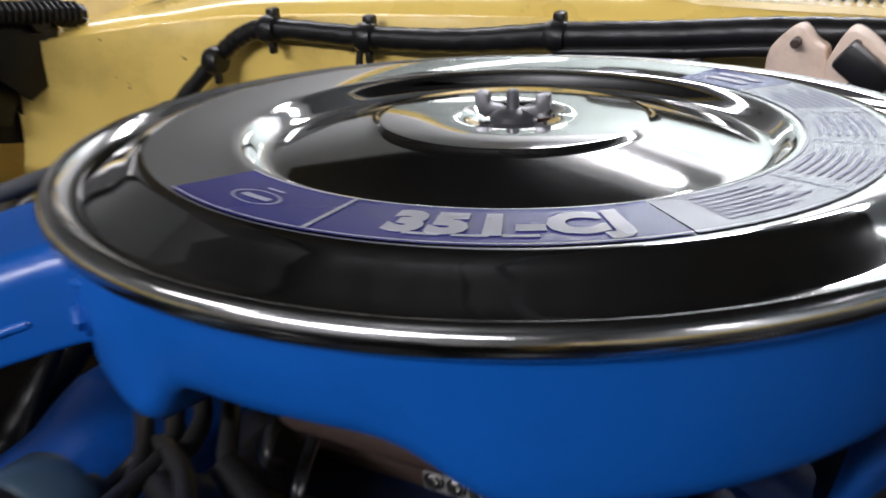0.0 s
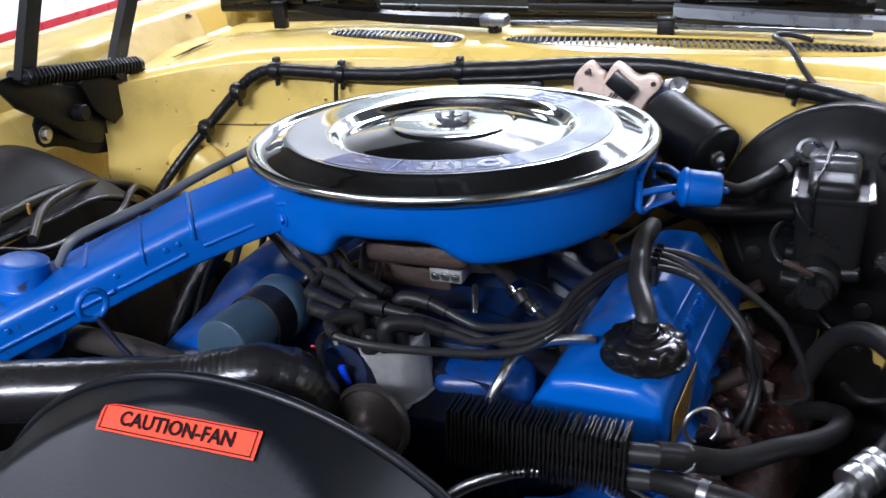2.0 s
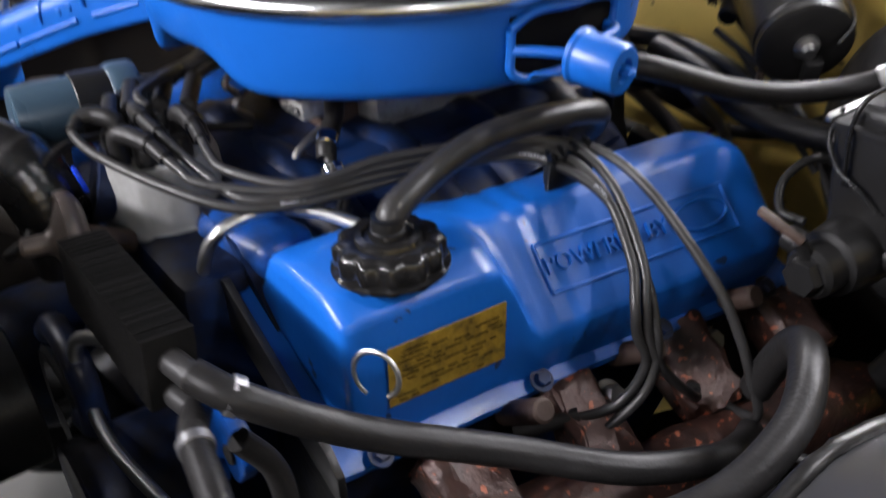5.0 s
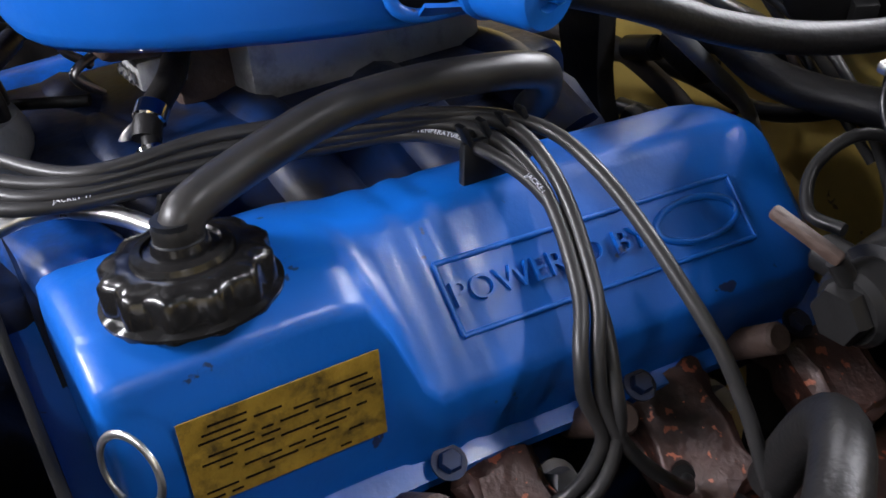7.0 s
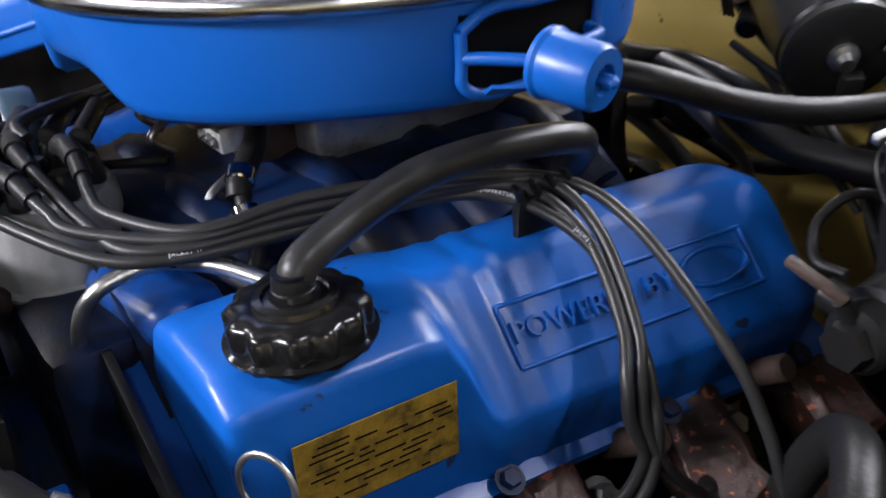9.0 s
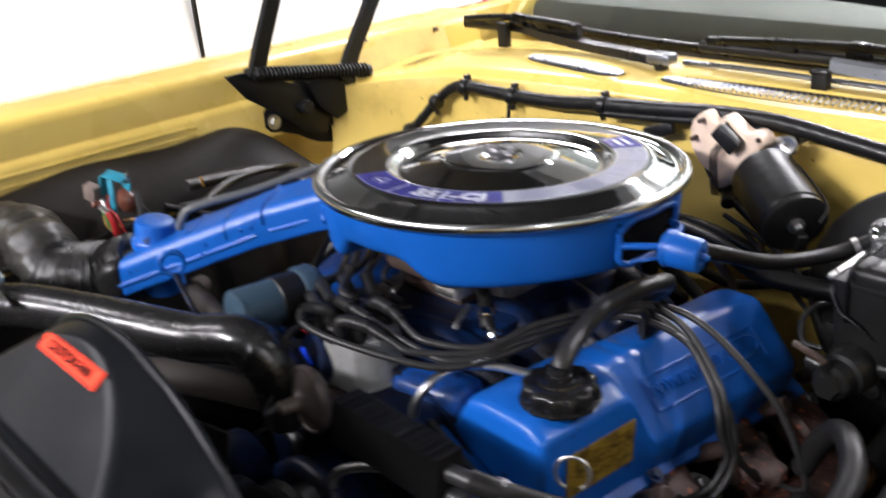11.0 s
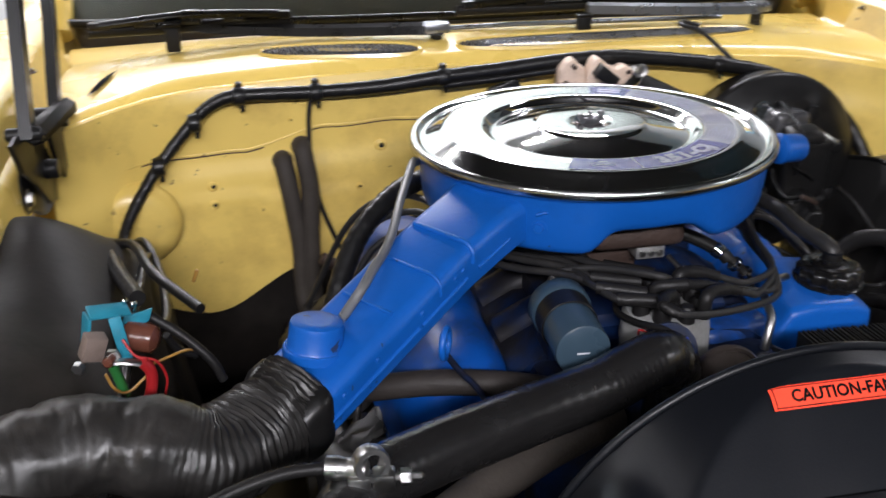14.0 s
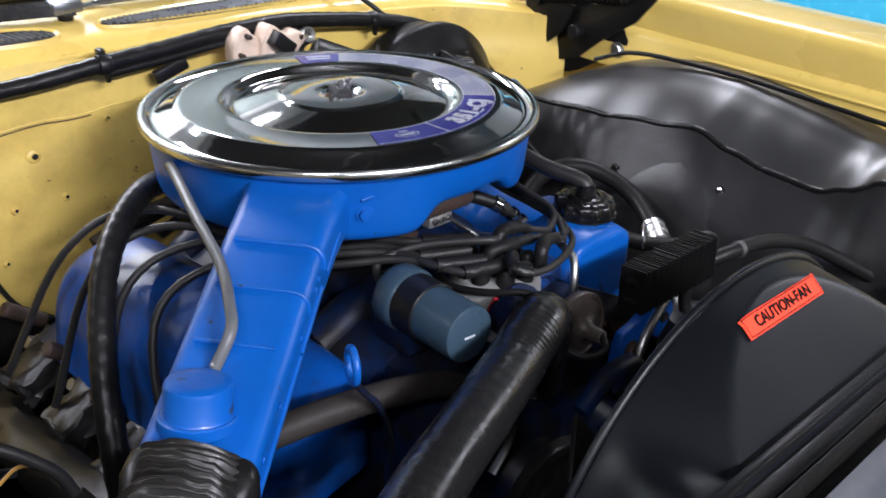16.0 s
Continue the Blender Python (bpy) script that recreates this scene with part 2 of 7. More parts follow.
def tube(pts, r, segs=10, per=6, radius=None, bm=None, cap=True, flat=1.0):
    """A tube along a smooth path; radius(i, n) may vary it, flat squeezes it upright."""
    segs = max(segs, 12)
    bm = bm or bmesh.new()
    path = smooth_path(pts, per) if per > 1 else [Vector(a) for a in pts]
    n = len(path)
    up = Vector((0, 0, 1))
    rings = []
    side = None
    for i, c in enumerate(path):
        d = (path[min(i + 1, n - 1)] - path[max(i - 1, 0)]).normalized()
        if side is None:
            side = d.cross(up)
            if side.length < 0.1:
                side = d.cross(Vector((0, 1, 0)))
        side = (side - d * side.dot(d)).normalized()
        nor = side.cross(d)
        rr = radius(i, n) if radius else r
        rings.append([bm.verts.new(c + (side * math.cos(2 * math.pi * k / segs) + nor * flat * math.sin(2 * math.pi * k / segs)) * rr) for k in range(segs)])
    for a, b in zip(rings, rings[1:]):
        for k in range(segs):
            bm.faces.new((a[k], a[(k + 1) % segs], b[(k + 1) % segs], b[k]))
    if cap:
        bm.faces.new(rings[0])
        bm.faces.new(rings[-1])
    return bm


def place(bm, start, m):
    vs = list(bm.verts)[start:]
    bmesh.ops.transform(bm, matrix=m, verts=vs)


def align(a, b):
    """A pose at a whose z axis points to b."""
    q = (Vector(b) - Vector(a)).to_track_quat("Z", "Y")
    return Matrix.Translation(a) @ q.to_matrix().to_4x4()


def lathe(profile, segs=32, m=None, bm=None, wob=None):
    """Turns (radius, height) pairs round z; a radius of 0 closes the end."""
    bm = bm or bmesh.new()
    m = m or Matrix.Identity(4)
    rings = []
    for r, z in profile:
        if r <= 1e-6:
            rings.append([bm.verts.new(m @ Vector((0, 0, z)))])
        else:
            rings.append([bm.verts.new(m @ Vector((r * (wob(k / segs, r, z) if wob else 1) * math.cos(2 * math.pi * k / segs),
                                                   r * (wob(k / segs, r, z) if wob else 1) * math.sin(2 * math.pi * k / segs), z))) for k in range(segs)])
    for a, b in zip(rings, rings[1:]):
        for k in range(segs):
            k2 = (k + 1) % segs
            if len(a) == 1 and len(b) == 1:
                continue
            if len(a) == 1:
                bm.faces.new((a[0], b[k], b[k2]))
            elif len(b) == 1:
                bm.faces.new((a[k], a[k2], b[0]))
            else:
                bm.faces.new((a[k], a[k2], b[k2], b[k]))
    return bm


def rod(a, b, r, segs=20, bevel=0.002, bm=None):
    h = (Vector(b) - Vector(a)).length
    v = min(bevel, r * 0.6, h * 0.4)
    return lathe([(0, 0), (r - v, 0), (r, v), (r, h - v), (r - v, h), (0, h)], segs, align(a, b), bm)


def box(size, m=None, bevel=0.003, segs=2, bm=None):
    bm2 = bmesh.new()
    bmesh.ops.create_cube(bm2, size=1)
    bmesh.ops.scale(bm2, vec=size, verts=bm2.verts)
    if bevel > 0:
        bmesh.ops.bevel(bm2, geom=list(bm2.edges), offset=min(bevel, min(size) * 0.45), segments=segs, affect="EDGES", profile=0.5)
    bmesh.ops.transform(bm2, matrix=m or Matrix.Identity(4), verts=bm2.verts)
    if bm is None:
        return bm2
    merge(bm, bm2)
    return bm


def merge(bm, other):
    me = bpy.data.meshes.new("tmp")
    other.to_mesh(me)
    other.free()
    bm.from_mesh(me)
    bpy.data.meshes.remove(me)
    return bm


def loft(sections, closed=True, cap=True, bm=None):
    bm = bm or bmesh.new()
    rings = [[bm.verts.new(p) for p in s] for s in sections]
    n = len(rings[0])
    for a, b in zip(rings, rings[1:]):
        for k in range(n if closed else n - 1):
            bm.faces.new((a[k], a[(k + 1) % n], b[(k + 1) % n], b[k]))
    if cap and closed:
        bm.faces.new(rings[0])
        bm.faces.new(rings[-1])
    return bm


def sheet(fn, us, vs, thick=0.0015, bm=None):
    """A sheet of points fn(u, v), with thickness along its normals."""
    bm2 = bmesh.new()
    g = [[bm2.verts.new(fn(u, v)) for v in vs] for u in us]
    for i in range(len(us) - 1):
        for j in range(len(vs) - 1):
            bm2.faces.new((g[i][j], g[i + 1][j], g[i + 1][j + 1], g[i][j + 1]))
    bmesh.ops.recalc_face_normals(bm2, faces=bm2.faces)
    if thick:
        bmesh.ops.solidify(bm2, geom=list(bm2.faces), thickness=thick)
    return merge(bm, bm2) if bm is not None else bm2


def plate(outline, axis, at, thick, bevel=0.001, bm=None):
    """A flat plate from a 2D outline, thick along x, y or z."""
    bm2 = bmesh.new()
    def p3(a, b, c):
        return {"x": (c, a, b), "y": (a, c, b), "z": (a, b, c)}[axis]
    lo = [bm2.verts.new(p3(a, b, at)) for a, b in outline]
    hi = [bm2.verts.new(p3(a, b, at + thick)) for a, b in outline]
    n = len(lo)
    bm2.faces.new(lo)
    bm2.faces.new(hi)
    for k in range(n):
        bm2.faces.new((lo[k], lo[(k + 1) % n], hi[(k + 1) % n], hi[k]))
    bmesh.ops.recalc_face_normals(bm2, faces=bm2.faces)
    if bevel:
        bmesh.ops.bevel(bm2, geom=list(bm2.edges), offset=bevel, segments=2, affect="EDGES", profile=0.5)
    return merge(bm, bm2) if bm is not None else bm2


def rounded(poly, times=2):
    """Chaikin rounding of a closed 2D outline."""
    for _ in range(times):
        out = []
        for a, b in zip(poly, poly[1:] + poly[:1]):
            out += [(0.8 * a[0] + 0.2 * b[0], 0.8 * a[1] + 0.2 * b[1]), (0.2 * a[0] + 0.8 * b[0], 0.2 * a[1] + 0.8 * b[1])]
        poly = out
    return poly


def linspace(a, b, n):
    return [a + (b - a) * i / (n - 1) for i in range(n)]


def hexbolt(at, to, r=0.006, h=0.005, washer=True, bm=None):
    m = align(at, to)
    bm = bm or bmesh.new()
    if washer:
        lathe([(0, 0), (r * 1.5, 0), (r * 1.5, 0.0015), (0, 0.0015)], 16, m, bm)
    lathe([(r, 0.001), (r, h * 0.8), (r * 0.85, h), (0, h)], 6, m, bm)
    return bm


def letters(text, size, fn, depth=0.0006, spacing=1.0, bm=None, bold=0.0):
    """Letters of the built-in font, centred on 0, 0 and laid on a surface by fn(u, v, w)."""
    c = bpy.data.curves.new("letters", "FONT")
    c.body, c.size, c.extrude, c.align_x, c.align_y, c.space_character = text, size, depth, "CENTER", "CENTER", spacing
    c.resolution_u = 3
    c.offset = bold
    o = bpy.data.objects.new("letters", c)
    scene.collection.objects.link(o)
    me = bpy.data.meshes.new_from_object(o.evaluated_get(bpy.context.evaluated_depsgraph_get()))
    bpy.data.objects.remove(o)
    bm2 = bmesh.new()
    bm2.from_mesh(me)
    bpy.data.meshes.remove(me)
    bmesh.ops.subdivide_edges(bm2, edges=[e for e in bm2.edges if e.calc_length() > size * 0.35], cuts=1)
    for v in bm2.verts:
        v.co = fn(v.co.x, v.co.y, v.co.z)
    return merge(bm, bm2) if bm is not None else bm2

# ---- hall ----


def hall_wall(name, m, size, label):
    return solo(name, box(size, m, 0.0), WALLM if name in ("wall_north", "wall_east") else WALLG, label, "wall", kind="structure")


HX, HY0, HY1, HZ = 5.0, -6.0, 4.3, 4.3
solo("floor", box((2 * HX, HY1 - HY0, 0.1), pose(0, (HY0 + HY1) / 2, -0.05), 0.0), FLOORM, "dark grey painted concrete hall floor under the cars", "floor", kind="structure")
solo("ceiling", box((2 * HX, HY1 - HY0, 0.1), pose(0, (HY0 + HY1) / 2, HZ + 0.05), 0.0), CEILM, "grey painted ceiling of the hall with tube lights", "ceiling", kind="structure")
hall_wall("wall_west", pose(-HX - 0.05, 0, HZ / 2), (0.1, HY1 - HY0, HZ), "plain grey painted wall of the hall")
hall_wall("wall_east", pose(HX + 0.05, 0, HZ / 2), (0.1, HY1 - HY0, HZ), "plain off-white painted side wall of the hall")
hall_wall("wall_north", pose(0, HY1 + 0.05, HZ / 2), (2 * HX, 0.1, HZ), "plain off-white painted wall of the hall")
hall_wall("wall_south", pose(0, HY0 - 0.05, HZ / 2), (2 * HX, 0.1, HZ), "plain grey painted wall of the hall")
for lx, ly, lz in LAMP_POS:
    t = thing("tube_light", (lx, ly, lz), "long white tube light hanging under the hall ceiling", "ceiling light", "tube lights of the hall")
    part("housing", box((1.3, 0.26, 0.06), pose(lx, ly, lz + 0.04), 0.01), WALLM, t)
    part("diffuser", box((1.22, 0.2, 0.02), pose(lx, ly, lz + 0.002), 0.004), GLOW, t, "lit white diffuser")
    for sx in (-0.5, 0.5):
        part("hanger", rod((lx + sx, ly, lz + 0.06), (lx + sx, ly, HZ), 0.006, 8), STEEL, t)


def parked_car(x0, side, paint, stripe, low, label, y0=0.0):
    """A neighbouring car whose flank faces the bay; side is +1 when it faces +x."""
    c = thing("parked_car", (x0 - side * 0.9, y0, 0), label, "car")
    def sec(y):
        f = 1 - 0.06 * max(0, abs(y - y0) - 1.6) ** 2
        return [Vector((x0 - side * dx, y, z)) for dx, z in ((0.06, 0.28), (0.0, 0.45), (-0.02, 0.72), (0.0, 0.98 * f), (0.05, 1.06 * f), (0.2, 1.10 * f), (1.6, 1.10 * f), (1.75, 1.06 * f), (1.8, 0.7), (1.74, 0.28))]
    part("body", loft([sec(y) for y in linspace(y0 - 2.3, y0 + 2.3, 25)]), paint, c)
    def cab(z, inset):
        return [Vector((x0 - side * dx, y, z)) for dx, y in ((0.13 + inset, y0 - 0.7 + inset * 1.3), (0.13 + inset, y0 + 1.3 - inset), (1.67 - inset, y0 + 1.3 - inset), (1.67 - inset, y0 - 0.7 + inset * 1.3))]
    part("roof", loft([cab(1.42, 0.30), cab(1.48, 0.36)]), paint, c)
    part("side_window", loft([cab(1.09, 0.02), cab(1.42, 0.30)]), TYRE, c, "dark side windows")
    for yy in (y0 - 0.55, y0 + 0.60):
        part("door_seam", box((0.012, 0.010, 0.60), pose(x0 + side * 0.014, yy, 0.72), 0.0), BLACKP, c)
    if stripe:
        part("stripe", box((0.008, 4.4, 0.045), pose(x0 + side * 0.020, y0, low), 0.0), stripe, c, "painted stripe along the flank")
    for wy in (y0 - 1.45, y0 + 1.35):
        for wx in (0.12, 1.5):
            w = part("wheel", lathe([(0, 0), (0.2, 0.01), (0.3, 0.0), (0.33, 0.04), (0.33, 0.16), (0.3, 0.2), (0, 0.19)], 24, align((x0 - side * wx, wy, 0.33), (x0 - side * (wx + 1), wy, 0.33))), TYRE, c)
            part("rim", lathe([(0, -0.01), (0.17, -0.012), (0.19, 0.0), (0, 0.01)], 20, align((x0 - side * wx, wy, 0.33), (x0 - side * (wx + 1), wy, 0.33))), STEEL, w)
    return c


parked_car(-1.9, 1, WHITE, RED, 0.737, "white car with a red flank stripe parked alongside", 1.2)
parked_car(1.95, -1, SKYBLUE, None, 0.6, "light blue car parked alongside in the hall", 0.6)

# ---- car body round the engine bay ----

car = thing("car_body", (0, 0.4, 0), "yellow car with its bonnet open over the engine bay", "car")


def fw_y(x):
    a = max(0.0, abs(x) - 0.45)
    return 0.347 - 3.2 * a * a


def firewall_at(u, v):
    x, z = u, 0.30 + (0.968 - 0.075 * u * u - 0.30) * v
    y = fw_y(x)
    y += 0.008 * math.sin(x * 7 + 1) * (0.5 if z > 0.8 else 1)
    y -= 0.010 / (1 + math.exp((z - 0.86 - 0.05 * x) * 120))
    y += 0.022 * max(0.0, (z - 0.93) / 0.035) ** 2 * 0.5
    return (x, y, z)


part("firewall", sheet(firewall_at, linspace(-0.645, 0.645, 110), linspace(0, 1, 72), 0.002), YELLOW_D, car, "yellow painted firewall with dents and seams")


def cowl_z(x, y):
    return 0.980 - 0.085 * x * x + 0.011 * math.sin(max(0, min(1, (y - 0.36) / 0.20)) * math.pi)


def cowl_at(u, v):
    y0 = fw_y(u) + 0.012
    y = y0 + (0.56 + 0.10 * (u / 0.65) ** 2 - y0) * v
    z = cowl_z(u, y)
    if v < 0.10:
        z -= 0.014 * (1 - v / 0.10) ** 2
    return (u, y, z)


part("cowl_panel", sheet(cowl_at, linspace(-0.665, 0.665, 60), linspace(0, 1, 40), 0.0015), YELLOW, car, "yellow cowl panel below the windscreen")
part("firewall_lip", tube([(x, fw_y(x) + 0.012, 0.9655 - 0.078 * x * x) for x in linspace(-0.64, 0.64, 24)], 0.0045, 10, 2), YELLOW, car)


# flat black leaf on the cowl, painting the shade inside a torn slot
bm = bmesh.new()
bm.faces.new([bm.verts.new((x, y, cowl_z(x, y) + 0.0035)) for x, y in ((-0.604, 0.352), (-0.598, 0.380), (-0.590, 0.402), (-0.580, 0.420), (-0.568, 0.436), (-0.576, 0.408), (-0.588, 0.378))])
part("cowl_slot", bm, VOID, car, "black leaf for the shaded depth of a torn slot beside the bonnet hinge")


def cowl_grille(x0, x1, ya, yb, bow=0.0):
    """A sunk black grille of slanting slats in the cowl."""
    cx, w = (x0 + x1) / 2, x1 - x0
    bm = bmesh.new()
    def edge(k, grow):
        a = 2 * math.pi * k / 40
        s = 0.75
        ex = abs(math.cos(a)) ** s * (1 if math.cos(a) > 0 else -1)
        ey = abs(math.sin(a)) ** s * (1 if math.sin(a) > 0 else -1)
        x = cx + ex * (w / 2 + grow)
        k2 = (x - x0) / w
        ym = ya + (yb - ya) * k2 - 4 * bow * k2 * (1 - k2)
        y = ym + ey * (0.022 + grow)
        return Vector((x, y, cowl_z(x, y) + 0.0022))
    loft([[edge(k, 0.0) for k in range(40)], [edge(k, 0.004) + Vector((0, 0, 0.002)) for k in range(40)], [edge(k, 0.006) - Vector((0, 0, 0.003)) for k in range(40)]], cap=False, bm=bm)
    g = part("cowl_grille", bm, YELLOW, car, "sunken cowl grille of dull metal slats")
    bm = bmesh.new()
    bm.faces.new([bm.verts.new(edge(k, 0.0) - Vector((0, 0, 0.0008))) for k in range(40)])
    part("backing", bm, TYRE, g)
    bm = bmesh.new()
    n = int(w / 0.0085)
    for i in range(1, n):
        x = x0 + w * i / n
        ym = ya + (yb - ya) * (x - x0) / w - 4 * bow * (x - x0) / w * (1 - (x - x0) / w)
        hh = 0.019 * (1 - abs(2 * (x - cx) / w) ** 6) ** 0.5
        merge(bm, box((0.0022, 2 * hh, 0.003), pose(x, ym, cowl_z(x, ym) + 0.0035, 0, 25, 12), 0.0))
    tagged(part("slats", bm, SILVER, g), kind="stuff")


cowl_grille(-0.360, -0.132, 0.436, 0.393)
cowl_grille(-0.070, 0.425, 0.398, 0.440, 0.014)


def glass_at(u, v):
    y = 0.575 + 0.16 * (u / 0.68) ** 2 + 0.46 * v
    return (u, y, 0.995 - 0.02 * (u / 0.68) ** 2 + 0.42 * v)


ws = part("windshield", sheet(glass_at, linspace(-0.68, 0.68, 30), linspace(0, 1, 12), 0.005), GLASS, car, "tinted windscreen glass")
ws.visible_shadow = False
part("windshield_trim", tube([Vector(glass_at(x, 0)) + Vector((0, -0.006, -0.004)) for x in linspace(-0.68, 0.68, 20)], 0.008, 8, 2), WIPER, car, "black rubber windscreen seal")
for sx in (-1, 1):
    part("pillar", tube([Vector(glass_at(sx * 0.685, v)) for v in linspace(-0.05, 1, 8)], 0.02, 8, 2), YELLOW, car)
part("dashboard", box((1.36, 0.5, 0.10), pose(0, 1.02, 0.94, -4), 0.03), DARKIN, car, "dark dashboard behind the glass")
part("seat_back", box((1.24, 0.12, 0.80), pose(0, 1.75, 0.84, -10), 0.05), DARKIN, car)
for sx in (-1, 1):
    part("door", box((0.06, 1.75, 1.0), pose(sx * 0.73, 1.46, 0.50), 0.01), YELLOW, car)


def fender(sx):
    def sec(y):
        w = 0.012 * (y - 0.1)
        base = [(0.651, 0.880), (0.654, 0.936), (0.659, 0.943), (0.667, 0.947), (0.671, 0.985), (0.676, 0.997), (0.686, 1.002),
                (0.70, 1.003), (0.76, 1.004), (0.81, 1.000), (0.845, 0.990), (0.872, 0.960), (0.885, 0.88), (0.89, 0.70), (0.88, 0.42)]
        drop = 0.02 * max(0, -y - 0.3)
        return [Vector((sx * (a - (w if a > 0.7 else 0)), y, z - drop)) for a, z in base]
    bm = loft([sec(y) for y in linspace(-0.95, 0.62, 40)], closed=False, cap=False)
    bmesh.ops.recalc_face_normals(bm, faces=bm.faces)
    bmesh.ops.solidify(bm, geom=list(bm.faces), thickness=0.0015)
    f = part("fender", bm, YELLOW, car, "yellow front wing with a rain channel", 50)
    groove = [(-0.50, 0.912), (-0.50, 0.926), (-0.06, 0.930), (-0.05, 0.922), (-0.06, 0.916), (-0.50, 0.912)]
    part("pressing", tube([(sx * 0.6525, yy, zz) for yy, zz in groove], 0.0022, 8, 4), YELLOW, f)
    part("rear_gusset", sheet(lambda u, v: (sx * (0.612 + 0.055 * v + 0.02 * (1 - u)), 0.24 + 0.28 * u, 0.90 + 0.095 * v - 0.02 * u * (1 - v)), linspace(0, 1, 10), linspace(0, 1, 8), 0.002), YELLOW_D, f)
    for yy, zz in ((0.33, 0.985), (0.50, 0.975)):
        part("fender_bolt", hexbolt((sx * 0.666, yy, zz + 0.012), (sx * 0.666, yy, 2), 0.006), RUST, f)
    return f


fender(-1)
fender(1)


FLANGE = [(-0.76, 0.862), (-0.48, 0.884), (-0.385, 0.880), (-0.345, 0.858), (-0.305, 0.843), (-0.235, 0.847), (-0.177, 0.857), (-0.124, 0.872), (-0.05, 0.861), (0.045, 0.848), (0.154, 0.838), (0.32, 0.80)]


def apron(sx, material, label):
    def edge(y):
        """Height of the sealed flange."""
        if sx < 0:
            return zc(y) - 0.062
        i = max(k for k in range(len(FLANGE) - 1) if FLANGE[k][0] <= y + 1e-6)
        (ya, za), (yb, zb) = FLANGE[i], FLANGE[i + 1]
        q = (y - ya) / (yb - ya)
        return za + (zb - za) * q * q * (3 - 2 * q)
    def zc(y):
        if sx > 0:
            return 0.927 - 1.2 * max(0, y + 0.076) ** 2 - 0.4 * max(0, -y - 0.076) ** 2
        return 0.912 - 3.3 * max(0, y) ** 2 - 0.35 * max(0, -y - 0.22) ** 2
    def at(u, v):
        y = u
        if v <= 0.55:
            s = v / 0.55
            x = 0.662 - 0.142 * s + 0.03 * max(0, -y - 0.25)
            z = zc(y) + 0.012 * math.sin(s * math.pi) + (edge(y) - zc(y)) * s ** 1.5
            if sx > 0:
                z -= 0.007 / (1 + math.exp(-(s - 0.46 + 0.25 * (y + 0.1)) * 34)) * (1 - s)
            else:
                z += 0.004 * math.sin(y * 23 + s * 5)
        else:
            s = (v - 0.55) / 0.45
            x = 0.52 - 0.003 * (1 if s > 0 else 0) - 0.075 * s ** 1.3 + 0.03 * max(0, -y - 0.25) + (0.003 * math.sin(y * 40) if sx > 0 else 0.008 * max(0.0, math.sin(y * 48 + 0.6)) ** 3) * min(1.0, 4 * s)
            x += 0.004 * math.sin(y * 150) * math.exp(-((y - 0.06) / 0.05) ** 2) * (1 - s) ** 2 * (sx > 0)
            z = edge(y) - 0.42 * s
            if sx > 0:
                x -= 0.030 * min(1.0, s / 0.2) + 0.006 * math.exp(-((s - 0.03) / 0.03) ** 2) * math.sin(y * 170) * math.exp(-((y - 0.06) / 0.06) ** 2)
        return (sx * x, y, z)
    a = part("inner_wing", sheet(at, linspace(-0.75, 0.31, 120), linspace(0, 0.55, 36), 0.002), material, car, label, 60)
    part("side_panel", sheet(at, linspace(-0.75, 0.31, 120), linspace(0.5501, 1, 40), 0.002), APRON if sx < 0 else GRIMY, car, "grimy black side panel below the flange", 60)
    part("seam_flange", tube([Vector(at(y, 0.55)) + Vector((0, 0, 0.003)) for y in linspace(-0.6, 0.28, 60)], 0.0045, 8, 3, radius=lambda i, n: 0.0044 + 0.0016 * noise.noise(Vector((i * 0.9, sx * 3, 0)))), TAPE, a, "ragged black sealer along the flange")
    return at


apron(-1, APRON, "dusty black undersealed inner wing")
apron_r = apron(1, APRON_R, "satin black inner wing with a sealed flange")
part("sealing_cable", tube([(0.60, 0.12, 0.90), (0.61, 0.05, 0.925), (0.615, -0.1, 0.931), (0.62, -0.25, 0.925), (0.62, -0.45, 0.915)], 0.0035, 8), RUBBER, car)


def hood_at(u, v):
    """u runs across, v from the rear edge up and forward."""
    k = 1 - (u / 0.62) ** 2
    y = 0.30 - 0.13 * k - 1.02 * v
    z = 1.095 + 0.072 * k + (1.08 - 0.05 * k) * v + 0.04 * math.sin(v * math.pi)
    return (u * (1 - 0.06 * v), y, z)


part("bonnet_lining", sheet(hood_at, linspace(-0.60, 0.60, 24), linspace(0.0, 1, 24), 0.004), BLACKP, car, "black underside of the raised bonnet")
part("bonnet", sheet(lambda u, v: Vector(hood_at(u, v)) + Vector((0, 0.012, 0.035)), linspace(-0.645, 0.645, 24), linspace(-0.01, 1.01, 24), 0.002), YELLOW, car, "yellow outer skin of the raised bonnet")
for u in (-0.35, 0.0, 0.35):
    part("bonnet_rib", loft([[Vector(hood_at(u + a, v)) - Vector((0, 0.3 * b, b)) for a, b in ((-0.04, 0.0), (-0.025, 0.018), (0.025, 0.018), (0.04, 0.0))] for v in linspace(0.05, 0.95, 14)]), BLACKP, car)

